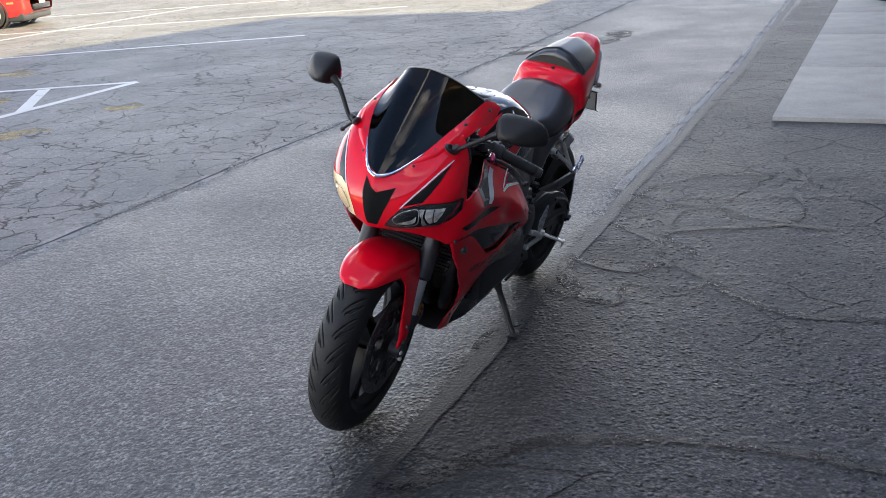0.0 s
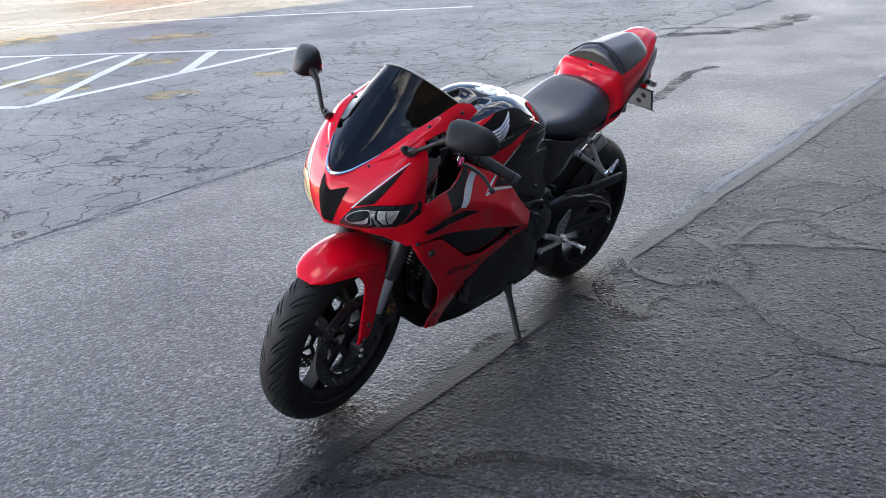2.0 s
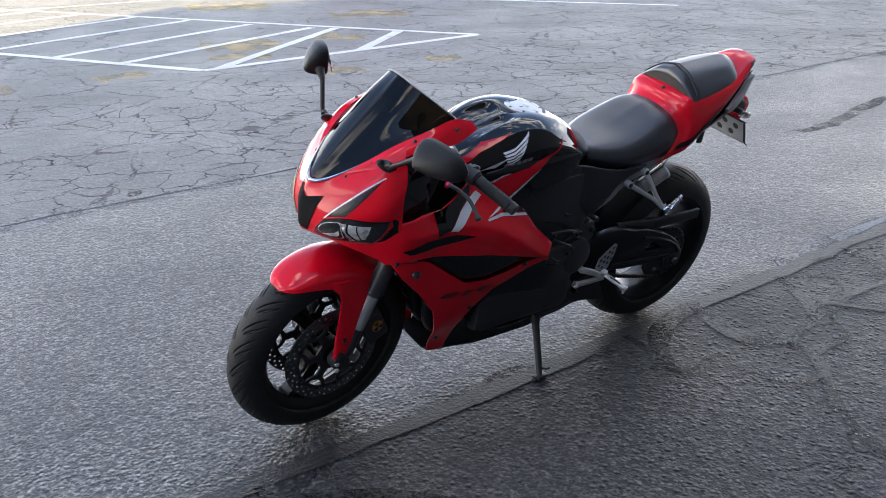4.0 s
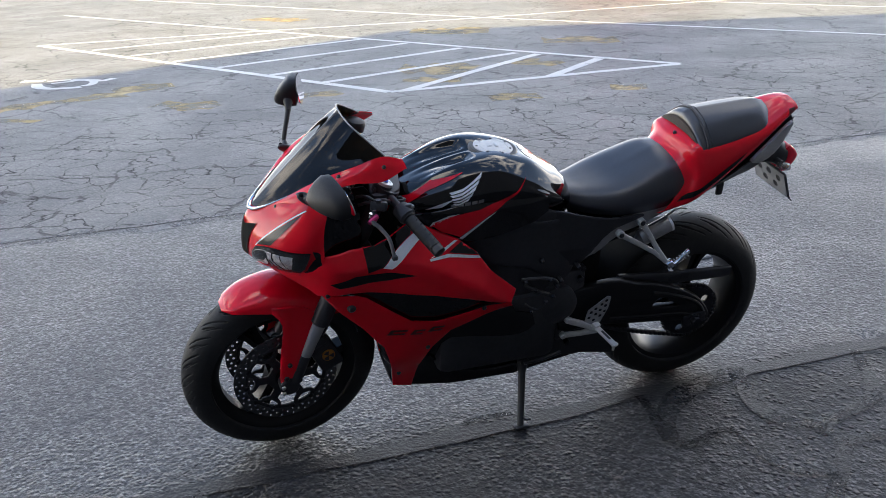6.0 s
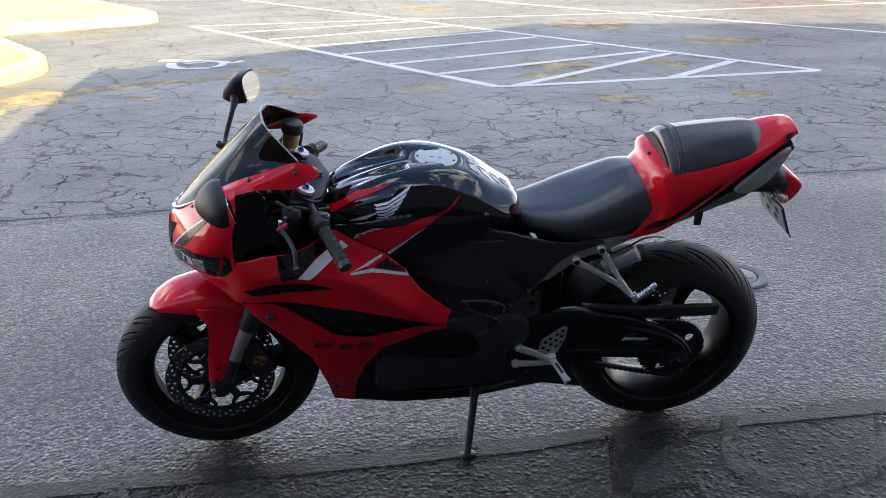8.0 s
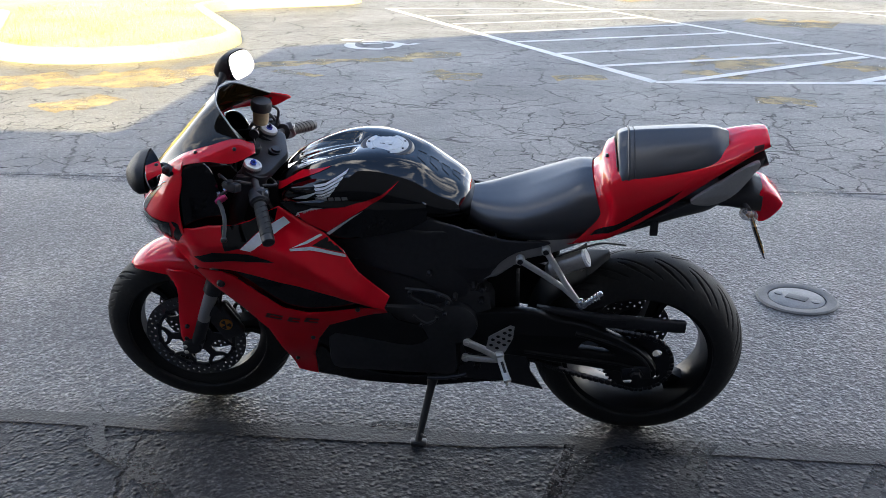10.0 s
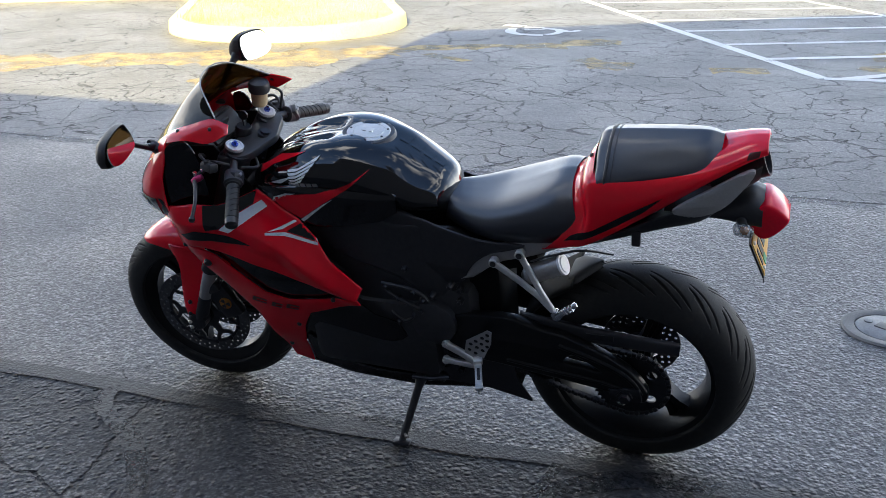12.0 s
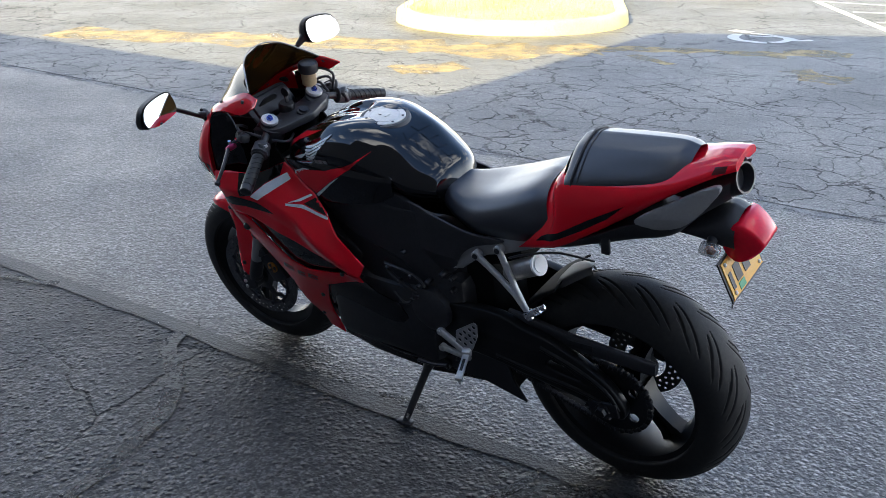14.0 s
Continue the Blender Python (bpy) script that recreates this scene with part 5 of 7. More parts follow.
for s in (1, -1):
    def sided(bm):
        if s == 1:
            return bm
        f = flipped(bm)
        bm.free()
        return f
    up_bm, lo_bm = sided(shell(UPPER, fair_y, 0.004, 0.010)), sided(shell(LOWER, lambda x, z: fair_y(x, z) - 0.002, 0.004, 0.02))
    ft, lt = tree_of(up_bm), tree_of(lo_bm)
    up = part("upper_fairing", up_bm, RED, bike, "red upper side fairing with a silver and black graphic", 60)
    lo = part("lower_fairing", lo_bm, RED, bike, "red lower side fairing", 60)
    part("fairing_insert", sided(shell(INSERT, lambda x, z: fair_y(x, z) - 0.014, 0.004, 0.03)), BLACK_GLOSS, bike, "black recessed fairing panel", 60)
    bl = part("belly_pan", sided(shell(BELLY, lambda x, z: fair_y(x, z) - 0.008, 0.004, 0.03)), BLACK_FILM, bike, "black belly pan side", 60)
    part("rim", tube([(x, (fair_y(x, z) - 0.006) * s, z) for x, z in ((0.945, 0.350), (0.900, 0.300), (0.850, 0.258), (0.790, 0.232), (0.717, 0.221), (0.63, 0.222), (0.52, 0.232))], 0.006, 8, 30), BLACK_GLOSS, bl, "glossy rolled rim")
    # the first stripe's near-white also stands in for sky reflected on the fairing
    for pts, mt, nm, off in (([(1.112, 0.738), (1.066, 0.775), (1.02, 0.799), (0.995, 0.812), (0.977, 0.797), (1.019, 0.771), (1.048, 0.753), (1.084, 0.731)], WHITE_DECAL, "pale silver stripe", 0.0015),
                             ([(0.975, 0.738), (0.918, 0.741), (0.818, 0.722), (0.806, 0.713), (0.920, 0.733), (0.973, 0.733)], SILVER, "silver stripe", 0.0015),
                             ([(0.972, 0.739), (0.935, 0.752), (0.893, 0.772), (0.885, 0.769), (0.926, 0.748)], WHITE_DECAL, "pale silver stripe", 0.0017),
                             ([(0.914, 0.743), (0.876, 0.764), (0.866, 0.762), (0.826, 0.726)], BLACK_GLOSS, "black graphic", 0.0013),
                             ([(1.255, 0.700), (1.190, 0.729), (1.091, 0.722), (1.015, 0.702), (1.095, 0.696), (1.151, 0.696), (1.231, 0.686)], BLACK_FILM, "black streak graphic", 0.0013),
                             ([(1.163, 0.797), (1.128, 0.795), (1.088, 0.803), (1.03, 0.828), (1.012, 0.834), (1.02, 0.801), (1.066, 0.777), (1.110, 0.741), (1.154, 0.732)], BLACK_GLOSS, "black graphic", 0.0013)):
        part("graphic", decal(ft, pts, "y", off, 0.01, s), mt, up, nm)
    for x0, z0, wl in ((1.088, 0.478, 0.062), (1.020, 0.474, 0.046), (0.968, 0.480, 0.052)):
        pts = [(x0, z0), (x0 - 0.012, z0 + 0.022), (x0 - wl, z0 + 0.020), (x0 - wl + 0.004, z0 + 0.012), (x0 - 0.022, z0 + 0.013), (x0 - 0.016, z0 + 0.006), (x0 - wl + 0.008, z0 + 0.006), (x0 - wl + 0.010, z0 - 0.002)]
        part("lettering_bar", decal(lt, pts, "y", 0.0014, 0.01, s), DARK_DECAL, lo, "dark slanted lettering bar")
    for x, z in ((0.80, 0.545), (1.26, 0.655), (0.955, 0.40), (1.03, 0.275)):
        y = fair_y(x, z)
        part("screw", turned((x, (y - 0.003) * s, z), (x, (y + 0.004) * s, z), [(0, 0.007), (0.6, 0.007), (1, 0.004)], 10), DARK_ALLOY, lo)
    # small winker set into the flank
    part("indicator", turned((1.195, (fair_y(1.195, 0.605) - 0.004) * s, 0.605), (1.195, (fair_y(1.195, 0.605) + 0.008) * s, 0.605), [(0, 0.013), (0.6, 0.012), (1, 0.007)], 16), BLACK_SATIN, lo, "dark flush side indicator")
    # inner black infill behind the cowl
    inner = rounded([(1.266, 0.735), (1.268, 0.80), (1.260, 0.90), (1.245, 0.960), (1.200, 0.972), (1.172, 0.93), (1.160, 0.86), (1.160, 0.79), (1.195, 0.74)], 4)
    part("inner_cowl", sided(shell(inner, lambda x, z: 0.198 - 0.30 * (1.266 - x) - 0.15 * max(0, z - 0.88), 0.004, 0.02)), BLACK_GLOSS, bike, "glossy black inner cowl panel", 60)
    # added black panel that stops bright ground showing through behind the cowl
    part("backing_panel", sided(shell([(1.27, 0.70), (1.26, 0.93), (1.14, 0.94), (1.06, 0.84), (1.02, 0.74), (1.10, 0.68)], lambda x, z: 0.118, 0.006, 0.04)), VOID, bike, "dull black panel added behind the cowl")
part("belly_floor", belly_floor, BLACK_SATIN, bike, "black underside of the belly pan")

# engine, radiator and frame
radiator = part("radiator", block((0.045, 0.30, 0.30), (1.09, 0, 0.60), 0.008, (0, 18, 0)), BLACK_METAL, bike, "black radiator behind the front wheel")
for k in range(25):
    part("fin", block((0.004, 0.28, 0.003), (1.118 + 0.0933 * (0.5 - k / 24), 0, 0.475 + 0.25 * k / 24), 0, (0, 18, 0)), BLACK_METAL, radiator)
eng = part("engine", block((0.40, 0.34, 0.26), (0.72, 0, 0.40), 0.035), BLACK_METAL, bike, "black engine block")
part("cylinder_block", block((0.22, 0.32, 0.22), (0.90, 0, 0.55), 0.03, (0, -28, 0)), BLACK_METAL, eng)
part("gearbox", block((0.20, 0.28, 0.20), (0.52, 0, 0.48), 0.04), BLACK_METAL, eng)
for s, r in ((1, 0.085), (-1, 0.105)):
    part("crankcase_cover", turned((0.66, 0.145 * s, 0.42), (0.66, 0.168 * s, 0.42), [(0, r), (0.6, r), (0.9, r - 0.012), (1, r - 0.025)], 36), BLACK_METAL, eng)
part("sprocket_cover", turned((0.535, 0.14, 0.47), (0.535, 0.172, 0.47), [(0, 0.07), (0.7, 0.068), (1, 0.05)], 28), BLACK_METAL, eng)
for k in range(4):
    part("exhaust_header", tube([(1.00, 0.12 - 0.08 * k, 0.56), (1.075, 0.12 - 0.08 * k, 0.47), (1.05, 0.10 - 0.066 * k, 0.33), (0.95, 0.06 - 0.04 * k, 0.275), (0.70, 0.03 - 0.02 * k, 0.262)], 0.021, 12, 24), DARK_ALLOY, eng)
SPAR = [(1.05, 0.80), (1.03, 0.875), (0.95, 0.86), (0.80, 0.815), (0.62, 0.775), (0.53, 0.768), (0.46, 0.72), (0.425, 0.62), (0.40, 0.52), (0.405, 0.38), (0.45, 0.315), (0.52, 0.32), (0.54, 0.42), (0.56, 0.54), (0.64, 0.615), (0.78, 0.66), (0.90, 0.73)]
FILL = [(0.90, 0.74), (0.95, 0.86), (0.80, 0.86), (0.62, 0.82), (0.53, 0.775), (0.46, 0.745), (0.43, 0.62), (0.50, 0.50), (0.60, 0.46), (0.72, 0.50), (0.82, 0.60)]
for s in (1, -1):
    def sided(bm):
        if s == 1:
            return bm
        f = flipped(bm)
        bm.free()
        return f
    fr = part("frame_spar", sided(shell(rounded(SPAR, 3), lambda x, z: 0.120 + 0.038 * math.exp(-((x - 0.72) / 0.22) ** 2) - 0.20 * max(0, x - 0.9) - 1.0 * max(0.0, 0.49 - x) - 0.12 * max(0.0, z - 0.76), 0.012, 0.02)), FRAME_BLACK, bike, "black twin-spar frame side", 60)
    part("side_cover", sided(shell(rounded(FILL, 3), lambda x, z: 0.114 + 0.036 * math.exp(-((x - 0.70) / 0.22) ** 2) - 1.0 * max(0.0, 0.49 - x), 0.01, 0.02)), FRAME_BLACK, fr, "black side cover under the tank", 60)
    part("engine_bolt", turned((0.50, 0.12 * s, 0.43), (0.50, 0.158 * s, 0.43), [(0, 0.016), (0.8, 0.016), (1, 0.012)], 12), DARK_ALLOY, fr)
    for bx, bz in ((0.475, 0.60), (0.53, 0.56), (0.60, 0.64)):
        part("bolt", turned((bx, 0.12 * s, bz), (bx, 0.162 * s, bz), [(0, 0.008), (0.9, 0.008), (1, 0.005)], 10), DARK_ALLOY, fr)

# tank
TANK = [
    [(1.035, 0.0, 0.868), (1.035, 0.03, 0.868), (1.033, 0.060, 0.862), (1.030, 0.085, 0.85), (1.028, 0.095, 0.835), (1.026, 0.095, 0.815)],
    [(1.010, 0.0, 0.890), (1.010, 0.045, 0.893), (1.008, 0.085, 0.888), (1.005, 0.112, 0.870), (1.003, 0.122, 0.845), (1.0, 0.118, 0.815)],
    [(0.930, 0.0, 0.925), (0.930, 0.058, 0.935), (0.930, 0.102, 0.925), (0.930, 0.135, 0.900), (0.930, 0.150, 0.868), (0.930, 0.130, 0.810)],
    [(0.840, 0.0, 0.951), (0.840, 0.070, 0.962), (0.840, 0.115, 0.953), (0.840, 0.152, 0.923), (0.840, 0.168, 0.888), (0.840, 0.140, 0.810)],
    [(0.740, 0.0, 0.963), (0.740, 0.070, 0.967), (0.740, 0.120, 0.954), (0.740, 0.156, 0.924), (0.740, 0.170, 0.890), (0.740, 0.132, 0.800)],
    [(0.640, 0.0, 0.943), (0.640, 0.070, 0.941), (0.640, 0.113, 0.920), (0.640, 0.146, 0.892), (0.640, 0.158, 0.864), (0.640, 0.122, 0.790)],
    [(0.560, 0.0, 0.896), (0.560, 0.060, 0.892), (0.560, 0.105, 0.872), (0.560, 0.132, 0.846), (0.560, 0.132, 0.825), (0.560, 0.105, 0.775)],
    [(0.505, 0.0, 0.858), (0.505, 0.045, 0.855), (0.507, 0.080, 0.842), (0.510, 0.102, 0.820), (0.512, 0.098, 0.795), (0.515, 0.080, 0.765)],
    [(0.482, 0.0, 0.812), (0.482, 0.03, 0.810), (0.484, 0.055, 0.802), (0.488, 0.070, 0.788), (0.492, 0.066, 0.775), (0.497, 0.05, 0.755)],
]
tank_bm = net(TANK, 130, 84, True)
# pressed hollows on either side of the front ridge, deepest near the filler cap
ease = lambda t: max(0.0, min(1.0, t)) ** 2 * (3 - 2 * max(0.0, min(1.0, t)))
for v in tank_bm.verts:
    u = (v.co.x - 0.800) / 0.200
    if 0 < u < 1:
        mid, half = 0.040 + 0.010 * u, 0.030 + 0.010 * u
        side = ease((1 - abs(abs(v.co.y) - mid) / half) * 1.5)
        v.co.z -= 0.015 * side * ease(u / 0.16) * ease((1 - u) / 0.9) ** 0.7
tank_tree = tree_of(tank_bm)
tank_bm2 = tank_bm.copy()
tank = part("fuel_tank", tank_bm, BLACK_GLOSS, bike, "glossy black fuel tank with a red flash", 60)
CAP_AT = Matrix.Translation((0.725, 0, 0.9590)) @ Matrix.Rotation(radians(-4.5), 4, "Y") @ Matrix.Rotation(radians(90), 4, "X")
cap = part("filler_cap", moved(lathe([(0.0585, -0.004), (0.0585, 0.0035), (0.0570, 0.0050), (0.0440, 0.0056), (0.0432, 0.0046), (0.0420, 0.0046), (0.0412, 0.0058), (0.02, 0.0064), (0.001, 0.0064)], 56), CAP_AT), ALLOY, tank, "round brushed metal filler cap")
part("cap_seat", moved(lathe([(0.0590, -0.004), (0.0590, 0.0022), (0.0640, 0.0034), (0.0690, 0.0026), (0.0735, -0.003), (0.0780, -0.014)], 56), CAP_AT), BLACK_SATIN, cap, "matt black ring round the cap")
for k in range(7):
    a = 2 * math.pi * k / 7
    part("screw", moved(lathe([(0.0034, 0), (0.0034, 0.0068), (0.002, 0.0072)], 10), CAP_AT @ Matrix.Translation((0.051 * math.cos(a), 0, 0.051 * math.sin(a)))), DARK_ALLOY, cap)
part("key_flap", block((0.010, 0.020, 0.0022), (0.716, 0, 0.9655), 0.0008), ALLOY, cap)
part("key_slot", block((0.014, 0.0035, 0.0016), (0.738, 0.006, 0.9664), 0.0006), BLACK_METAL, cap)
# stuck-on pad in segments down the back of the tank
for x0, x1, w0, w1 in ((0.640, 0.612, 0.036, 0.052), (0.607, 0.580, 0.030, 0.046), (0.575, 0.550, 0.024, 0.038), (0.546, 0.520, 0.018, 0.028)):
    for s in (1, -1):
        seg = [(x0, 0.003), (x0 - 0.004, w0), (x1, w1), (x1 + 0.004, 0.003)]
        part("pad_segment", decal(tank_tree, [(x, y * s) for x, y in (seg if s == 1 else seg[::-1])], "z", 0.0014, 0.012), BLACK_GLOSS, tank, "black stuck-on tank pad segment")
SHROUD = [(1.008, 0.850), (0.950, 0.858), (0.876, 0.872), (0.800, 0.892), (0.735, 0.906), (0.690, 0.908), (0.640, 0.888), (0.600, 0.862), (0.600, 0.815), (0.645, 0.790), (0.754, 0.765), (0.858, 0.752), (0.882, 0.774), (0.950, 0.806)]
for s in (1, -1):
    def sided(bm):
        if s == 1:
            return bm
        f = flipped(bm)
        bm.free()
        return f
    sb = sided(shell(SHROUD, lambda x, z: 0.163 + 0.012 * math.exp(-((x - 0.78) / 0.14) ** 2) - 0.22 * max(0, x - 0.93) - 0.15 * max(0, 0.66 - x) - 0.62 * max(0.0, z - 0.855), 0.004, 0.02))
    both_bm = join(sb.copy(), tank_bm2.copy())
    sh_tree = tree_of(both_bm)
    part("tank_shroud", sb, BLACK_GLOSS, tank, "glossy black tank side panel with a red flash", 60)
    for pts, mt, nm, tr in (([(0.962, 0.806), (0.950, 0.826), (0.911, 0.843), (0.822, 0.856), (0.765, 0.873), (0.715, 0.897), (0.672, 0.922), (0.735, 0.872), (0.800, 0.831), (0.874, 0.776), (0.915, 0.792)], RED, "red flash", sh_tree),
                            ([(0.966, 0.806), (0.954, 0.828), (0.911, 0.847), (0.880, 0.850), (0.925, 0.834)], SILVER, "silver pinstripe", sh_tree),
                            ([(0.880, 0.766), (0.874, 0.774), (0.800, 0.829), (0.768, 0.848), (0.800, 0.824), (0.868, 0.767)], SILVER, "silver pinstripe", sh_tree),
                            ([(1.020, 0.878), (1.019, 0.863), (0.962, 0.901), (0.890, 0.933), (0.856, 0.949), (0.945, 0.922)], RED, "red flash", tank_tree),
                            ([(0.971, 0.857), (0.935, 0.874), (0.885, 0.895), (0.928, 0.866)], SILVER, "silver pinstripe", tank_tree)):
        part("graphic", decal(tr, pts, "y", 0.0016, 0.012, s), mt, tank, nm)
    for k in range(5):
        tip, root = (0.806 + 0.011 * k, 0.950 - 0.0135 * k), (0.898 - 0.002 * k, 0.9035 - 0.0068 * k)
        bend = (0.866 + 0.003 * k, 0.9120 - 0.0090 * k)
        pts = [tip, (tip[0] + 0.006, tip[1] - 0.0095), (bend[0] + 0.003, bend[1] - 0.0024), (root[0], root[1] - 0.0030), (root[0] + 0.006, root[1] + 0.0010), (bend[0] + 0.001, bend[1] + 0.0038)]
        part("emblem_feather", decal(tank_tree, pts, "y", 0.0026, 0.010, s), WHITE_DECAL, tank, "pale wing-shaped emblem bar")
    for k in range(5):
        x0 = 0.900 - 0.0190 * k
        part("lettering_bar", decal(tank_tree, [(x0, 0.8625 + 0.003 * k), (x0 + 0.001, 0.8755 + 0.0026 * k), (x0 - 0.0145, 0.878 + 0.0026 * k), (x0 - 0.0155, 0.865 + 0.003 * k)], "y", 0.0018, 0.012, s), GREY_PANEL, tank, "grey plain lettering bar")

# seats and tail
SEATN = [
    [(0.500, 0.0, 0.822), (0.500, 0.040, 0.820), (0.500, 0.062, 0.808), (0.500, 0.072, 0.785), (0.500, 0.065, 0.762)],
    [(0.440, 0.0, 0.822), (0.440, 0.060, 0.820), (0.440, 0.092, 0.808), (0.440, 0.108, 0.782), (0.440, 0.100, 0.755)],
    [(0.360, 0.0, 0.836), (0.360, 0.085, 0.834), (0.360, 0.125, 0.818), (0.360, 0.142, 0.786), (0.360, 0.130, 0.752)],
    [(0.280, 0.0, 0.868), (0.280, 0.090, 0.862), (0.280, 0.135, 0.838), (0.280, 0.150, 0.798), (0.280, 0.138, 0.756)],
    [(0.204, 0.0, 0.902), (0.204, 0.085, 0.892), (0.198, 0.130, 0.862), (0.188, 0.148, 0.812), (0.190, 0.137, 0.768)],
    [(0.164, 0.0, 0.910), (0.160, 0.070, 0.900), (0.150, 0.114, 0.874), (0.138, 0.133, 0.832), (0.142, 0.125, 0.790)],
]
seat = part("rider_seat", net(SEATN, 40, 30, True), SEAT, bike, "black vinyl rider seat", 60)
TAIL = [
    [(0.187, 0.0, 0.882), (0.182, 0.060, 0.878), (0.172, 0.110, 0.854), (0.167, 0.140, 0.807), (0.215, 0.151, 0.755), (0.228, 0.120, 0.745)],
    [(0.150, 0.0, 0.918), (0.145, 0.065, 0.912), (0.134, 0.110, 0.890), (0.121, 0.138, 0.842), (0.155, 0.151, 0.772), (0.172, 0.120, 0.752)],
    [(0.112, 0.0, 0.958), (0.110, 0.065, 0.955), (0.106, 0.122, 0.941), (0.092, 0.151, 0.882), (0.092, 0.158, 0.800), (0.100, 0.110, 0.770)],
    [(-0.030, 0.0, 0.980), (-0.030, 0.070, 0.976), (-0.030, 0.118, 0.955), (-0.040, 0.138, 0.918), (-0.045, 0.132, 0.880), (-0.040, 0.090, 0.862)],
    [(-0.140, 0.0, 1.000), (-0.140, 0.060, 0.996), (-0.140, 0.100, 0.978), (-0.145, 0.112, 0.962), (-0.150, 0.104, 0.947), (-0.145, 0.075, 0.936)],
    [(-0.230, 0.0, 1.030), (-0.230, 0.040, 1.025), (-0.230, 0.068, 1.012), (-0.232, 0.078, 1.001), (-0.235, 0.070, 0.992), (-0.230, 0.05, 0.987)],
    [(-0.272, 0.0, 1.036), (-0.272, 0.034, 1.031), (-0.272, 0.053, 1.023), (-0.274, 0.057, 1.014), (-0.276, 0.051, 1.007), (-0.272, 0.03, 1.003)],
    [(-0.277, 0.0, 1.032), (-0.277, 0.030, 1.028), (-0.277, 0.047, 1.021), (-0.278, 0.051, 1.014), (-0.279, 0.046, 1.009), (-0.276, 0.025, 1.006)],
    [(-0.277, 0.0, 1.020), (-0.277, 0.002, 1.0195), (-0.277, 0.003, 1.019), (-0.277, 0.003, 1.018), (-0.277, 0.002, 1.0175), (-0.277, 0.001, 1.017)],
]
tail_bm = net(TAIL, 48, 36, True)
tail_tree = tree_of(tail_bm)
tail = part("tail_cowl", tail_bm, RED, bike, "glossy red tail cowl", 60)
for s in (1, -1):
    part("graphic", decal(tail_tree, [(0.166, 0.784), (0.118, 0.799), (0.041, 0.843), (-0.023, 0.884), (-0.064, 0.922), (0.025, 0.873), (0.092, 0.831), (0.150, 0.800)], "y", 0.0014, 0.015, s), BLACK_FILM, tail, "black streak graphic")
    part("lettering_bar", decal(tail_tree, [(-0.234, 1.003), (-0.238, 1.016), (-0.262, 1.020), (-0.259, 1.008)], "y", 0.0016, 0.005, s), DARK_DECAL, tail, "small dark lettering bar")
PILL = [
    [(0.1, 0.0, 0.952), (0.1, 0.05, 0.943), (0.1, 0.0912, 0.925), (0.098, 0.122, 0.919), (0.095, 0.11, 0.915)],
    [(0.104, 0.0, 1.0), (0.104, 0.05, 0.987), (0.101, 0.0941, 0.957), (0.098, 0.128, 0.932), (0.095, 0.118, 0.92)],
    [(0.088, 0.0, 1.018), (0.088, 0.05, 1.004), (0.086, 0.0941, 0.972), (0.084, 0.128, 0.94), (0.083, 0.12, 0.925)],
    [(0.04, 0.0, 1.025), (0.04, 0.05, 1.011), (0.04, 0.0922, 0.982), (0.038, 0.124, 0.949), (0.036, 0.118, 0.932)],
    [(-0.06, 0.0, 1.032), (-0.06, 0.05, 1.019), (-0.06, 0.0845, 0.993), (-0.06, 0.112, 0.966), (-0.06, 0.106, 0.948)],
    [(-0.140, 0.0, 1.036), (-0.140, 0.042, 1.024), (-0.140, 0.074, 1.002), (-0.138, 0.099, 0.976), (-0.136, 0.093, 0.962)],
    [(-0.180, 0.0, 1.028), (-0.179, 0.03, 1.018), (-0.176, 0.058, 1.000), (-0.172, 0.080, 0.984), (-0.168, 0.074, 0.972)],
]
pill = part("pillion_seat", net(PILL, 44, 28, True), SEAT, bike, "black vinyl pillion seat with a stitched band", 60)
for k, x in enumerate((0.074, 0.060)):
    pts = [(x, 0.127, 0.936), (x, 0.119, 0.956), (x, 0.093, 0.980), (x, 0.05, 1.0095), (x, 0, 1.0235)]
    part("piping", tube(spline(pts, 16).tolist() + [(a, -b, c) for a, b, c in spline(pts, 16).tolist()[-2::-1]], 0.0035 if k == 0 else 0.0018, 8), BLACK_SATIN, pill)
part("front_face", net([[(0.1045, 0, 0.955), (0.1045, 0.05, 0.953), (0.1045, 0.09, 0.942), (0.102, 0.112, 0.932)], [(0.1075, 0, 0.992), (0.1075, 0.05, 0.986), (0.1045, 0.092, 0.964), (0.1015, 0.116, 0.940)]], 8, 16, True), SEAT_DULL, pill, "duller grey-brown front face")

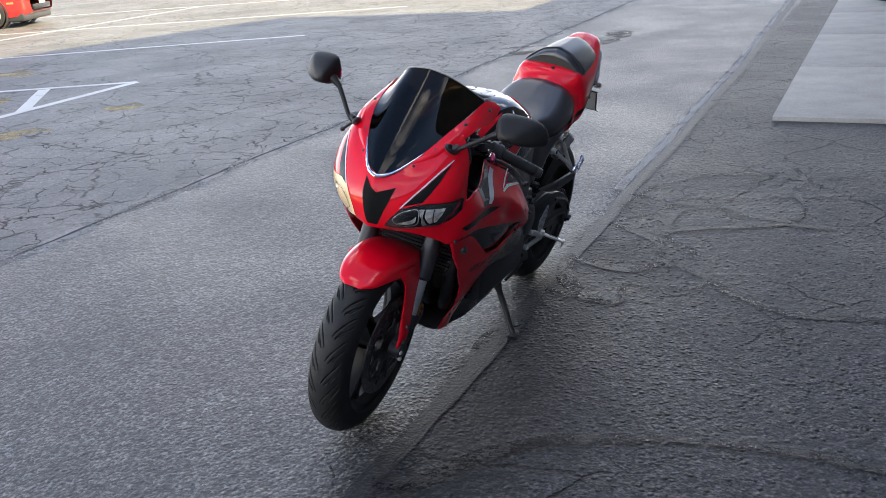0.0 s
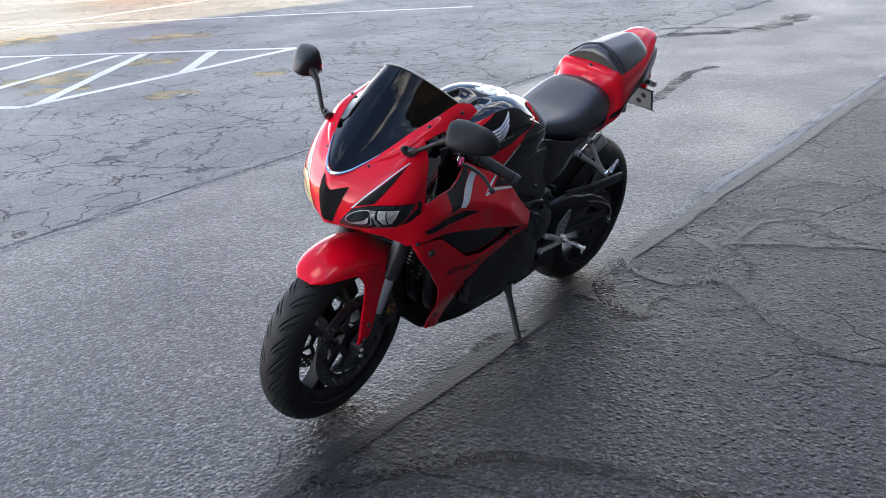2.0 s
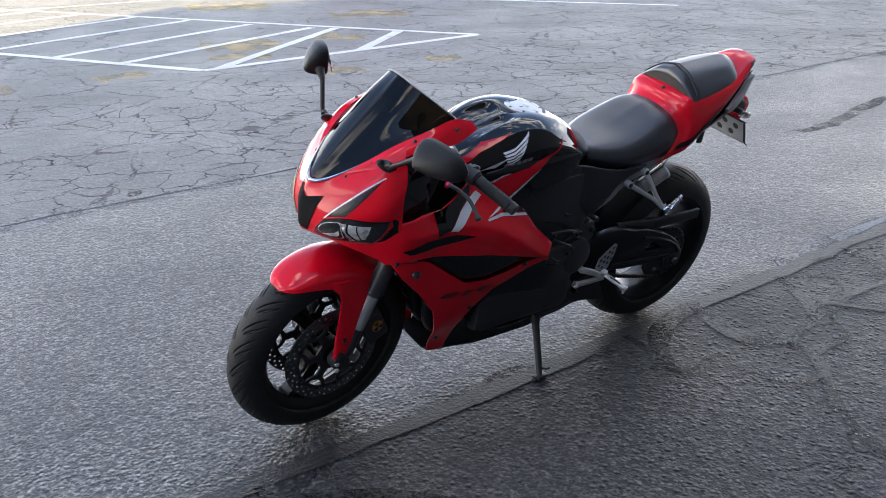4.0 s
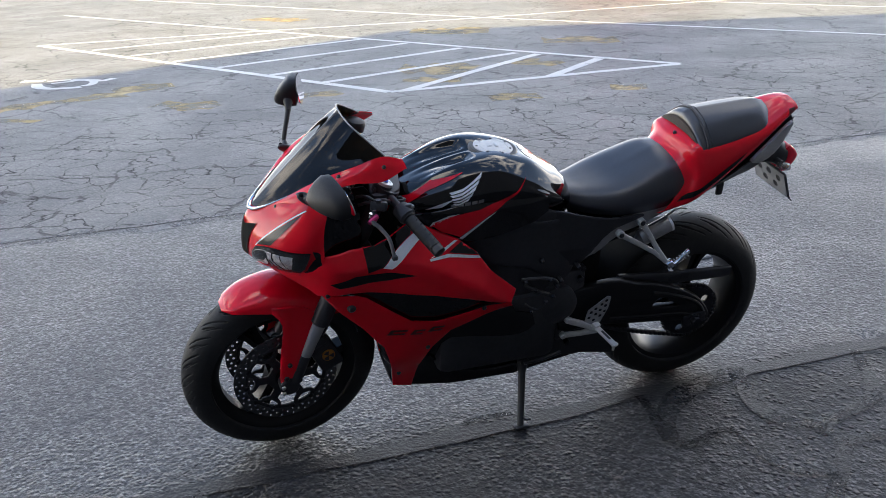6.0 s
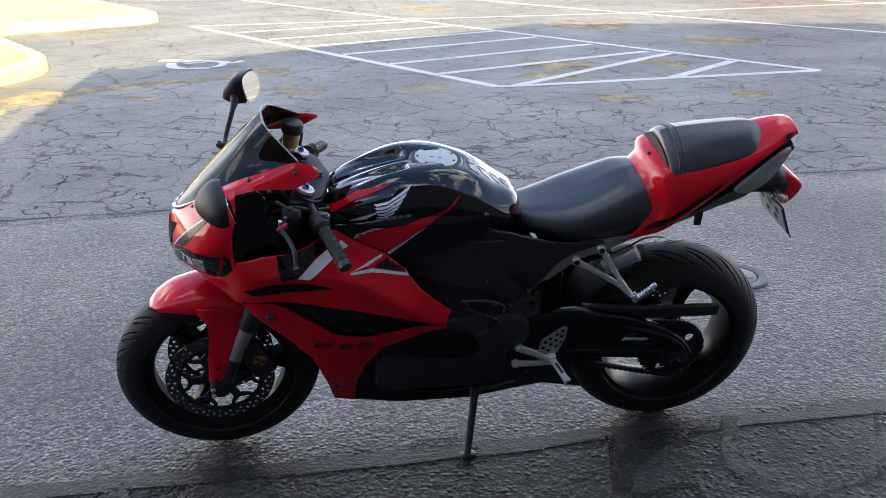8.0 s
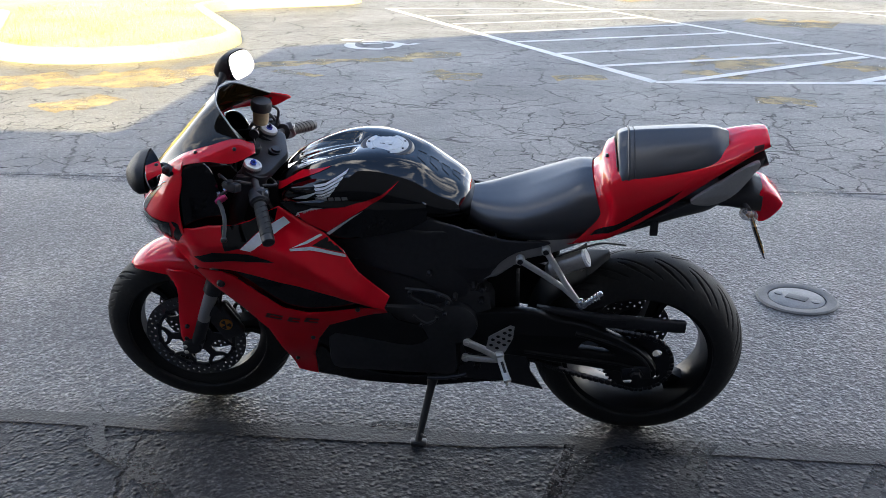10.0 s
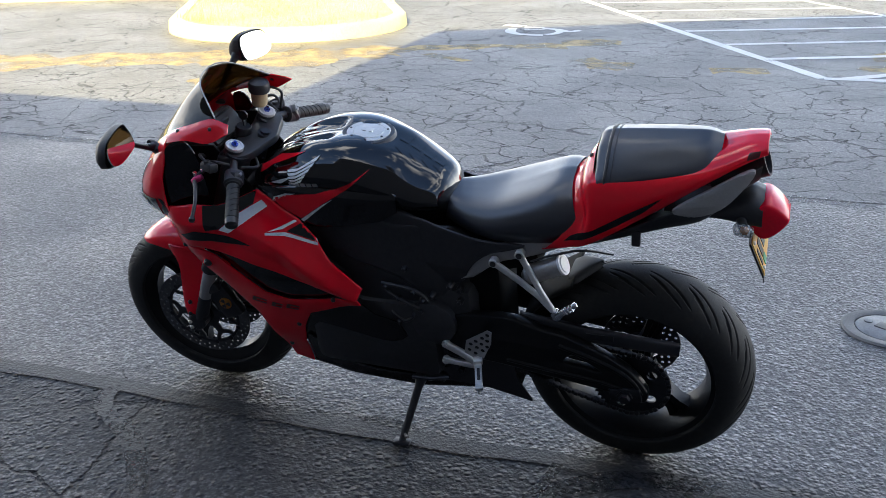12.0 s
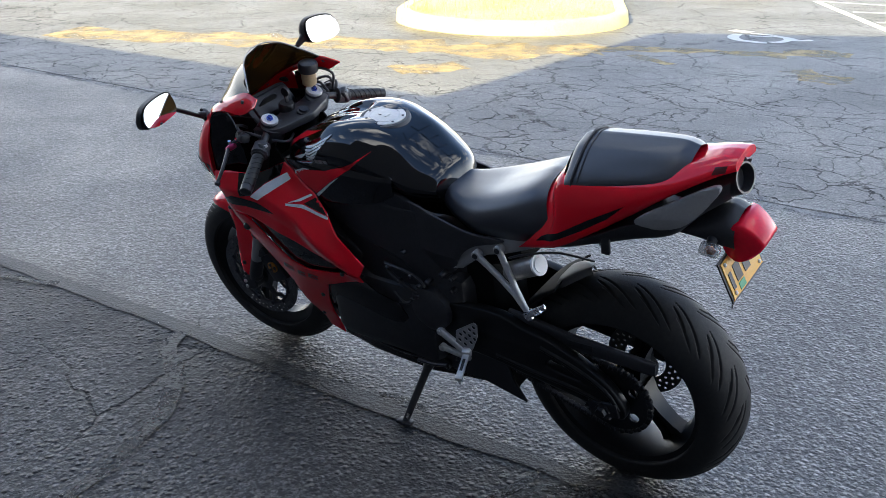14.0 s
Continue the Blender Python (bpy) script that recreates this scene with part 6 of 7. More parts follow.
# rear sub-frame, exhaust cover, lamps, plate
for s in (1, -1):
    def sided(bm):
        if s == 1:
            return bm
        f = flipped(bm)
        bm.free()
        return f
    part("rear_subframe", sided(shell([(0.449, 0.618), (0.420, 0.664), (0.389, 0.706), (0.359, 0.732), (0.310, 0.747), (0.256, 0.763), (0.150, 0.780), (0.154, 0.763), (0.240, 0.723), (0.271, 0.710), (0.328, 0.692), (0.370, 0.664), (0.413, 0.628)],
         lambda x, z: 0.138, 0.014, 0.02)), GREY_PANEL, bike, "grey metal rear sub-frame cover")
    part("exhaust_cover", sided(shell(rounded([(-0.086, 0.892), (-0.16, 0.938), (-0.240, 0.980), (-0.254, 0.966), (-0.210, 0.904), (-0.170, 0.873), (-0.125, 0.868)], 4),
         lambda x, z: 0.144 - 0.36 * max(0, -0.09 - x) - 0.35 * max(0.0, 0.90 - z), 0.012, 0.015)), GREY_PANEL, bike, "matt grey exhaust side cover")
    ind = part("rear_indicator", sided(block((0.046, 0.034, 0.025), (-0.244, 0.100, 0.836), 0.010, (0, -14, 12), 3)), CLEAR_IND, bike, "clear rear indicator with an amber bulb")
    part("bulb", sided(turned((-0.238, 0.100, 0.840), (-0.256, 0.106, 0.836), [(0, 0.006), (0.5, 0.011), (1, 0.006)], 14)), AMBER, ind)
    part("stem", sided(turned((-0.235, 0.060, 0.842), (-0.242, 0.090, 0.840), [(0, 0.012), (1, 0.011)], 14)), BLACK_SATIN, ind)
UNDER = [
    [(0.235, 0.0, 0.742), (0.235, 0.06, 0.742), (0.235, 0.105, 0.748), (0.235, 0.125, 0.765)],
    [(0.140, 0.0, 0.748), (0.140, 0.06, 0.748), (0.135, 0.110, 0.756), (0.130, 0.140, 0.780)],
    [(0.040, 0.0, 0.778), (0.040, 0.06, 0.778), (0.040, 0.105, 0.785), (0.040, 0.136, 0.818)],
    [(-0.060, 0.0, 0.812), (-0.060, 0.06, 0.812), (-0.060, 0.100, 0.822), (-0.060, 0.128, 0.868)],
    [(-0.150, 0.0, 0.835), (-0.150, 0.05, 0.838), (-0.150, 0.088, 0.850), (-0.150, 0.110, 0.905)],
    [(-0.200, 0.0, 0.880), (-0.200, 0.04, 0.885), (-0.205, 0.070, 0.905), (-0.205, 0.088, 0.945)],
    [(-0.262, 0.0, 0.930), (-0.262, 0.030, 0.935), (-0.265, 0.050, 0.955), (-0.268, 0.058, 0.985)],
]
under = part("undertail", net(UNDER, 30, 20, True, 0.004), BLACK_SATIN, bike, "black undertail tray", 60)
part("tail_vent", moved(turned((-0.160, 0, 0.920), (-0.280, 0, 0.970), [(0, 0.032), (0.9, 0.032), (1.0, 0.032), (1.0, 0.028), (0.82, 0.026), (0.80, 0.001)], 32), Matrix.Diagonal((1, 1.5, 1, 1))), BLACK_METAL, under, "dark oval exhaust outlet")
part("lug", block((0.022, 0.012, 0.045), (-0.004, 0.118, 0.795), 0.004), BLACK_SATIN, under)
part("lug", block((0.022, 0.012, 0.045), (-0.004, -0.118, 0.795), 0.004), BLACK_SATIN, under)
HANG = [
    [(-0.060, 0.0, 0.858), (-0.060, 0.040, 0.858), (-0.060, 0.066, 0.855), (-0.060, 0.064, 0.848), (-0.060, 0.0, 0.846)],
    [(-0.150, 0.0, 0.862), (-0.150, 0.040, 0.860), (-0.150, 0.064, 0.852), (-0.150, 0.060, 0.839), (-0.150, 0.0, 0.836)],
    [(-0.205, 0.0, 0.884), (-0.205, 0.040, 0.880), (-0.205, 0.066, 0.862), (-0.205, 0.062, 0.836), (-0.205, 0.0, 0.830)],
    [(-0.250, 0.0, 0.902), (-0.250, 0.040, 0.894), (-0.250, 0.066, 0.868), (-0.250, 0.060, 0.826), (-0.250, 0.0, 0.815)],
    [(-0.282, 0.0, 0.893), (-0.282, 0.038, 0.884), (-0.282, 0.062, 0.860), (-0.284, 0.052, 0.815), (-0.288, 0.0, 0.798)],
]
part("tail_bracket", net(HANG, 24, 24, True), BLACK_SATIN, bike, "black bracket carrying the tail lamp and plate", 50)
LAMP = rounded([(-0.262, 0.828), (-0.266, 0.858), (-0.284, 0.880), (-0.306, 0.870), (-0.328, 0.849), (-0.333, 0.832), (-0.310, 0.804), (-0.286, 0.797)], 3)


def lamp_body(width, inset):
    """A wedge that narrows towards the rear."""
    mid = Vector((-0.296, 0, 0.838))
    b = plate([(mid.x + (x - mid.x) * inset, mid.z + (z - mid.z) * inset) for x, z in LAMP], (), width, 0.008)
    for v in b.verts:
        v.co.y *= 1 - 0.34 * max(0.0, min(1.0, (-0.266 - v.co.x) / 0.08))
        v.co.z -= 0.10 * abs(v.co.y) if v.co.z > 0.84 else 0.0
    return b


lamp = part("tail_lamp", lamp_body(0.124, 1.0), LAMP_RED, bike, "red wedge-shaped tail lamp lens", 40)
part("reflector", lamp_body(0.112, 0.86), RED_GLOW, lamp)
PM = Matrix(((0, -0.917, 0.399, -0.281), (1, 0, 0, 0.010), (0, 0.399, 0.917, 0.757), (0, 0, 0, 1)))
psh = rounded([(-0.082, -0.050), (-0.090, -0.042), (-0.090, 0.042), (-0.082, 0.050), (0.082, 0.050), (0.090, 0.042), (0.090, -0.042), (0.082, -0.050)], 4)
npl = part("number_plate", moved(plate(psh, (), 0.004, 0.001), PM), BLACK_SATIN, bike, "yellow number plate in a black surround")
part("plate_face", moved(plate([(u * 0.92, v * 0.88) for u, v in psh], (), 0.003), PM @ Matrix.Translation((0, 0.003, 0))), PLATE_Y, npl, "yellow plate face")
for u, v, w, h, mt, nm in ((0.030, 0.0, 0.030, 0.040, DARK_ALLOY, "plain dark bar"), (-0.014, 0.0, 0.030, 0.040, DARK_ALLOY, "plain dark bar"), (0.0, 0.034, 0.05, 0.010, DARK_ALLOY, "plain dark bar"),
                           (0.066, -0.006, 0.014, 0.040, DARK_ALLOY, "plain dark bar"), (-0.056, 0.012, 0.026, 0.030, BLUE_TAG, "blue plain sticker"), (0.030, -0.033, 0.030, 0.017, GREEN_TAG, "green plain sticker")):
    part("plate_bar", moved(block((w, 0.0016, h), (u, 0.0052, v), 0), PM), mt, npl, nm)
part("plate_back", moved(plate([(u * 0.94, v * 0.90) for u, v in psh], [ring(x, z, 0.013, 14)[::-1] for x, z in ((-0.05, 0.016), (0.0, 0.022), (0.05, 0.016), (-0.026, -0.018), (0.028, -0.018))], 0.002), PM @ Matrix.Translation((0, -0.0035, 0))), GREY_PANEL, npl, "grey plate back with round holes")
for u, v in ((-0.07, -0.034), (0.07, -0.034), (-0.07, 0.036), (0.07, 0.036)):
    part("bolt", moved(moved(lathe([(0.005, 0), (0.005, 0.004), (0.003, 0.006)], 10), Matrix.Identity(4)), PM @ Matrix.Translation((u, 0.003, v))), ALLOY, npl)

# swingarm, chain, shock, rear guard
def bar_between(pts, wy, hz, bevel, mat, name, parent, label="", taper=1.0):
    """A rounded box beam through points of x, y, z."""
    bm, rings = bmesh.new(), []
    p = np.array(pts, float)
    for i, c in enumerate(p):
        d = p[min(i + 1, len(p) - 1)] - p[max(i - 1, 0)]
        d = d / np.linalg.norm(d)
        up = np.array((-d[2], 0, d[0])) / (np.hypot(d[0], d[2]) + 1e-9)
        k = 1 + (taper - 1) * i / (len(p) - 1)
        loop = []
        for a in range(12):
            cx, cz = math.cos(2 * math.pi * (a + 0.5) / 12), math.sin(2 * math.pi * (a + 0.5) / 12)
            ex, ez = math.copysign(abs(cx) ** 0.45, cx), math.copysign(abs(cz) ** 0.45, cz)
            loop.append(bm.verts.new(Vector(c) + Vector((0, 1, 0)) * ex * wy / 2 + Vector(up) * ez * hz / 2 * k))
        rings.append(loop)
    for a, b in zip(rings, rings[1:]):
        for j in range(12):
            bm.faces.new((a[j], a[(j + 1) % 12], b[(j + 1) % 12], b[j]))
    bm.faces.new(rings[0])
    bm.faces.new(rings[-1])
    return part(name, bm, mat, parent, label, 45)


ARM = [(0.50, 0.478), (0.40, 0.503), (0.31, 0.507), (0.242, 0.486), (0.175, 0.474), (0.091, 0.442), (0.034, 0.412), (-0.008, 0.381), (-0.040, 0.340), (-0.048, 0.318), (-0.034, 0.298), (0.052, 0.318), (0.15, 0.332), (0.25, 0.343), (0.31, 0.352), (0.40, 0.360), (0.50, 0.360)]
ARM_HOLE = rounded([(0.152, 0.426), (0.104, 0.406), (0.062, 0.374), (0.129, 0.377), (0.180, 0.389)], 3)
swing = part("swingarm", moved(plate(rounded(ARM, 3), [ARM_HOLE], 0.032, 0.006), Matrix.Translation((0, 0.130, 0))), WHEEL_BLACK, bike, "black gull-wing swingarm with a window", 45)
part("arm", moved(plate(rounded(ARM, 3), [ARM_HOLE], 0.032, 0.006), Matrix.Translation((0, -0.130, 0))), WHEEL_BLACK, swing)
for pts, r in (([(0.185, 0.143, 0.448), (0.100, 0.145, 0.424), (0.030, 0.146, 0.394), (-0.010, 0.146, 0.364), (-0.036, 0.144, 0.322)], 0.0085), ([(0.33, 0.143, 0.372), (0.20, 0.145, 0.358), (0.08, 0.146, 0.348), (0.0, 0.145, 0.330)], 0.0075)):
    part("rib", tube(pts, r, 10, 24, r * 0.8), WHEEL_BLACK, swing, "raised cast rib")
part("cross_tube", turned((0.44, -0.12, 0.42), (0.44, 0.12, 0.42), [(0, 0.045), (1, 0.045)], 24), BLACK_METAL, swing)
part("chain_adjuster", block((0.085, 0.016, 0.046), (0.005, 0.146, 0.316), 0.006, (0, 10, 0)), DARK_ALLOY, swing)
part("axle_nut", turned((0.005, 0.150, 0.316), (0.005, 0.172, 0.316), [(0, 0.022), (0.5, 0.022), (0.55, 0.016), (1, 0.014)], 6), DARK_ALLOY, swing)
part("axle", turned((0, -0.15, 0.315), (0, 0.15, 0.315), [(0, 0.012), (1, 0.012)], 16), DARK_ALLOY, swing)
# long black chain guard that ends in a point behind the wheel
cg = bar_between([(0.30, 0.106, 0.488), (0.20, 0.110, 0.482), (0.115, 0.112, 0.474), (0.0, 0.113, 0.471), (-0.10, 0.112, 0.466), (-0.124, 0.111, 0.465)], 0.018, 0.050, 0.008, BLACK_SATIN, "chain_guard", bike, "black chain guard over the upper chain run", 0.75)
part("warning_label", block((0.072, 0.0015, 0.018), (0.080, 0.1222, 0.476), 0, (0, 2, 0)), DARK_ALLOY, cg, "grey plain printed label")
# chain
links, path = [], []
for k in range(60):
    t = k / 59
    path.append((0.53 - 0.53 * t, 0.100, 0.49 - (0.49 - 0.418) * t))
for k in range(22):
    a = radians(90 + 180 * (k + 1) / 23)
    path.append((0.103 * math.cos(a), 0.100, 0.315 + 0.103 * math.sin(a)))
for k in range(60):
    t = k / 59
    path.append((0.0 + 0.53 * t, 0.100, 0.212 + (0.40 - 0.212) * t - 0.018 * math.sin(math.pi * t)))
for i in range(0, len(path) - 1):
    a, b = Vector(path[i]), Vector(path[i + 1])
    ang = math.degrees(math.atan2(-(b.z - a.z), b.x - a.x))
    links.append(block((0.013, 0.010 if i % 2 else 0.016, 0.013), ((a + b) / 2)[:], 0.002, (0, ang, 0), 1))
tagged(part("chain", join(*links), DARK_ALLOY, bike, "dark steel drive chain of many links"), kind="stuff")
part("shock_absorber", join(turned((0.44, 0, 0.36), (0.40, 0, 0.66), [(0, 0.022), (0.2, 0.022), (0.22, 0.034), (0.25, 0.034), (0.26, 0.02), (0.8, 0.02), (0.82, 0.036), (1, 0.036)], 20),
     tube([(0.436 - 0.026 * k / 60 + 0.030 * math.cos(k * 0.7), 0.030 * math.sin(k * 0.7), 0.43 + 0.15 * k / 60) for k in range(61)], 0.005, 8)), DARK_ALLOY, bike, "rear spring and damper")
hug = []
for deg in (58, 62, 66, 70, 73):
    a = radians(deg)
    w = 0.060 * min(1, (75 - deg) / 12)
    hug.append([(0.340 * math.cos(a), 0, 0.315 + 0.340 * math.sin(a)), (0.339 * math.cos(a), w * 0.6, 0.315 + 0.339 * math.sin(a)), (0.332 * math.cos(a), w * 0.92, 0.315 + 0.332 * math.sin(a)), (0.322 * math.cos(a), w * 1.05, 0.315 + 0.322 * math.sin(a))])
hug_rows = [[(x, y, z) for x, y, z in r] for r in hug]
part("rear_hugger", net(hug_rows, 30, 12, True, 0.003), HUGGER_GREY, bike, "grey tapered guard hugging the rear tyre", 60)

# dark inner guard and linkage between the engine and the rear wheel
inner_rows = []
for deg in (-18, 0, 15, 30, 45, 61):
    a = radians(deg)
    inner_rows.append([(r * math.cos(a), y, 0.315 + r * math.sin(a)) for r, y in ((0.336, 0), (0.336, 0.050), (0.334, 0.086), (0.328, 0.096))])
part("inner_guard", net(inner_rows, 24, 10, True, 0.004), VOID, bike, "dull black inner guard in front of the rear tyre", 60)
part("linkage_cover", join(block((0.10, 0.17, 0.34), (0.405, 0, 0.47), 0.02), block((0.17, 0.20, 0.10), (0.33, 0, 0.685), 0.02, (0, 18, 0))), VOID, bike, "dull black linkage housing behind the engine")

# silver canister beside the sub-frame and the passenger peg brackets
can = part("canister", turned((0.275, 0.134, 0.652), (0.171, 0.140, 0.707), [(0, 0.012), (0.08, 0.020), (0.14, 0.026), (0.95, 0.026), (1.0, 0.024)], 28), BRUSHED, bike, "brushed silver canister with a round end cap")
part("end_cap", turned((0.173, 0.1399, 0.706), (0.165, 0.1404, 0.710), [(0, 0.0275), (0.7, 0.0275), (0.71, 0.021), (1, 0.020)], 28), WHITE_DECAL, can, "bright pale end cap")
part("strap", tube([(0.25, 0.150, 0.712), (0.20, 0.150, 0.735), (0.13, 0.110, 0.735), (0.06, 0.06, 0.70)], 0.003, 6, 20), BLACK_SATIN, can)
for s in (1, -1):
    brk = bar_between([(0.347, 0.155 * s, 0.698), (0.28, 0.164 * s, 0.659), (0.226, 0.176 * s, 0.627), (0.184, 0.187 * s, 0.590)], 0.012, 0.017, 0.004, ALLOY, "passenger_peg_bracket", bike, "bare alloy passenger peg bracket", 0.8)
    bar_between([(0.278, 0.152 * s, 0.730), (0.25, 0.163 * s, 0.688), (0.222, 0.174 * s, 0.642), (0.186, 0.187 * s, 0.594)], 0.012, 0.017, 0.004, ALLOY, "upper_strut", brk, "", 0.8)
    for p in ((0.347, 0.155, 0.698), (0.278, 0.152, 0.730)):
        part("bolt", turned((p[0], p[1] * s - 0.012 * s, p[2]), (p[0], (p[1] + 0.008) * s, p[2]), [(0, 0.0125), (0.9, 0.0125), (1, 0.011)], 18), ALLOY, brk)
        part("bolt_head", turned((p[0], (p[1] + 0.007) * s, p[2]), (p[0], (p[1] + 0.011) * s, p[2]), [(0, 0.008), (0.8, 0.008), (1, 0.006)], 12), BLACK_METAL, brk, "dark bolt head")
    part("knuckle", block((0.026, 0.022, 0.028), (0.176, 0.192 * s, 0.588), 0.007, (0, 35, 0)), CHROME, brk)
    peg = part("passenger_peg", bmesh.new(), CHROME, brk)
    pegb = join(block((0.066, 0.012, 0.014), (0.148, 0.206 * s, 0.616), 0.004, (0, 38, 10 * s)), *[block((0.005, 0.014, 0.017), (0.166 - 0.008 * k, 0.204 * s + 0.001 * k * s, 0.602 + 0.0062 * k), 0.001, (0, 38, 0), 1) for k in range(5)])
    me = finish(pegb)
    me.materials.append(CHROME)
    peg.data = me
    # rider peg, heel plate, lever
    rb = bar_between([(0.496, 0.170 * s, 0.414), (0.44, 0.176 * s, 0.392), (0.395, 0.182 * s, 0.366)], 0.014, 0.022, 0.004, ALLOY, "rider_peg_bracket", bike, "bare alloy rider footrest bracket", 0.9)
    bar_between([(0.502, 0.164 * s, 0.352), (0.45, 0.172 * s, 0.356), (0.395, 0.182 * s, 0.364)], 0.013, 0.018, 0.004, ALLOY, "gear_lever" if s == 1 else "brake_lever", rb, "", 0.9)
    for p in ((0.496, 0.170, 0.415), (0.502, 0.165, 0.352)):
        part("bolt", turned((p[0], (p[1] - 0.008) * s, p[2]), (p[0], (p[1] + 0.011) * s, p[2]), [(0, 0.011), (0.75, 0.011), (0.78, 0.007), (1, 0.006)], 14), ALLOY, rb)
    pm = Matrix.Translation((0.386, 0.228 * s, 0.373)) @ Matrix.Rotation(radians(19 * s), 4, "Z") @ Matrix.Rotation(radians(-12 * s), 4, "X")
    peg_r = part("rider_peg", moved(join(block((0.020, 0.092, 0.009), (0, 0, 0), 0.003), block((0.026, 0.020, 0.022), (0, -0.046 * s, 0.002), 0.005), block((0.022, 0.012, 0.012), (0, 0.043 * s, 0.001), 0.003)), pm), ALLOY, rb, "bare alloy footrest")
    part("slot", moved(block((0.008, 0.040, 0.0012), (0, 0, 0.0052), 0.0004), pm), BLACK_METAL, peg_r, "dark groove along the footrest")
    part("feeler", moved(turned((0, 0.040 * s, -0.002), (0, 0.044 * s, -0.022), [(0, 0.005), (1, 0.004)], 10), pm), ALLOY, peg_r)
    hp = [(0.440, 0.400), (0.432, 0.445), (0.370, 0.490), (0.358, 0.485), (0.362, 0.445), (0.385, 0.392), (0.425, 0.388)]
    holes = [ring(x, z, 0.0062, 12)[::-1] for x, z in ((0.425, 0.415), (0.408, 0.405), (0.420, 0.435), (0.403, 0.426), (0.387, 0.418), (0.405, 0.447), (0.389, 0.440), (0.373, 0.433), (0.386, 0.461), (0.372, 0.454), (0.371, 0.473))]
    part("heel_plate", moved(plate(hp, holes, 0.003), Matrix.Translation((0, 0.178 * s, 0))), GREY_PANEL, rb, "perforated alloy heel plate")

# side stand, down on the ground to the left
st = part("side_stand", turned((0.606, 0.105, 0.235), (0.648, 0.232, 0.052), [(0, 0.018), (0.12, 0.017), (0.2, 0.0125), (0.95, 0.011), (1, 0.011)], 16), BLACK_METAL, bike, "black side stand holding the motorcycle")
st_inv = bike.matrix_world.inverted()
foot = moved(block((0.050, 0.034, 0.010), (0, 0, 0), 0.004), st_inv @ Matrix.Translation((0.246, 3.118, 0.009)) @ pose(0, 0, 0, 0, 0, -112))
part("foot", foot, BLACK_SATIN, st)
part("stub", tube([(0.642, 0.212, 0.082), (0.628, 0.235, 0.088), (0.618, 0.240, 0.094)], 0.004, 8), DARK_ALLOY, st)
part("pivot", join(block((0.10, 0.03, 0.035), (0.580, 0.105, 0.246), 0.006, (0, -12, 0)), turned((0.606, 0.085, 0.24), (0.606, 0.128, 0.236), [(0, 0.015), (1, 0.015)], 14)), BLACK_METAL, st)
part("lower_panel", moved(plate([(0.52, 0.225), (0.60, 0.30), (0.44, 0.37), (0.335, 0.35), (0.310, 0.262), (0.272, 0.196), (0.40, 0.222)], (), 0.006), Matrix.Translation((0, 0.106, 0))), BLACK_SATIN, bike, "black lower guard in front of the rear wheel")

# smooth cover under the seat and small engine fittings
for s in (1, -1):
    cover = shell(rounded([(0.64, 0.800), (0.55, 0.795), (0.47, 0.772), (0.38, 0.752), (0.27, 0.752), (0.30, 0.735), (0.355, 0.716), (0.395, 0.688), (0.422, 0.652), (0.445, 0.608), (0.50, 0.590), (0.58, 0.640), (0.66, 0.730)], 4),
                  lambda x, z: 0.146 - 0.30 * max(0.0, x - 0.50) * 0.4 - 0.25 * max(0.0, 0.66 - z), 0.006, 0.02)
    if s == -1:
        b = flipped(cover)
        cover.free()
        cover = b
    part("seat_side_cover", cover, BLACK_SATIN, bike, "smooth satin black cover below the rider seat", 60)
    for bx, bz in ((0.452, 0.585), (0.455, 0.545), (0.535, 0.405), (0.470, 0.300)):
        part("frame_bolt", turned((bx, 0.130 * s, bz), (bx, 0.152 * s, bz), [(0, 0.010), (0.8, 0.010), (0.85, 0.006), (1, 0.005)], 12), DARK_ALLOY, eng)
for pts in ([(0.668, 0.166, 0.592), (0.60, 0.170, 0.590), (0.555, 0.166, 0.572), (0.540, 0.160, 0.545)], [(0.660, 0.166, 0.572), (0.625, 0.170, 0.553), (0.580, 0.168, 0.530), (0.555, 0.160, 0.512)],
            [(0.650, 0.166, 0.500), (0.61, 0.170, 0.476), (0.575, 0.166, 0.498)]):
    part("engine_hose", tube(pts, 0.0055, 8, 20), BLACK_SATIN, eng, "thin black engine hose")
for p in ((0.655, 0.585), (0.575, 0.578), (0.549, 0.553), (0.620, 0.549), (0.558, 0.516), (0.628, 0.472), (0.580, 0.500)):
    part("hose_clip", turned((p[0], 0.160, p[1]), (p[0], 0.178, p[1]), [(0, 0.007), (0.7, 0.007), (1, 0.004)], 10), DARK_ALLOY, eng)
part("gear_rod", tube([(0.620, 0.150, 0.252), (0.56, 0.156, 0.262), (0.500, 0.160, 0.282)], 0.0060, 8), DARK_ALLOY, eng)

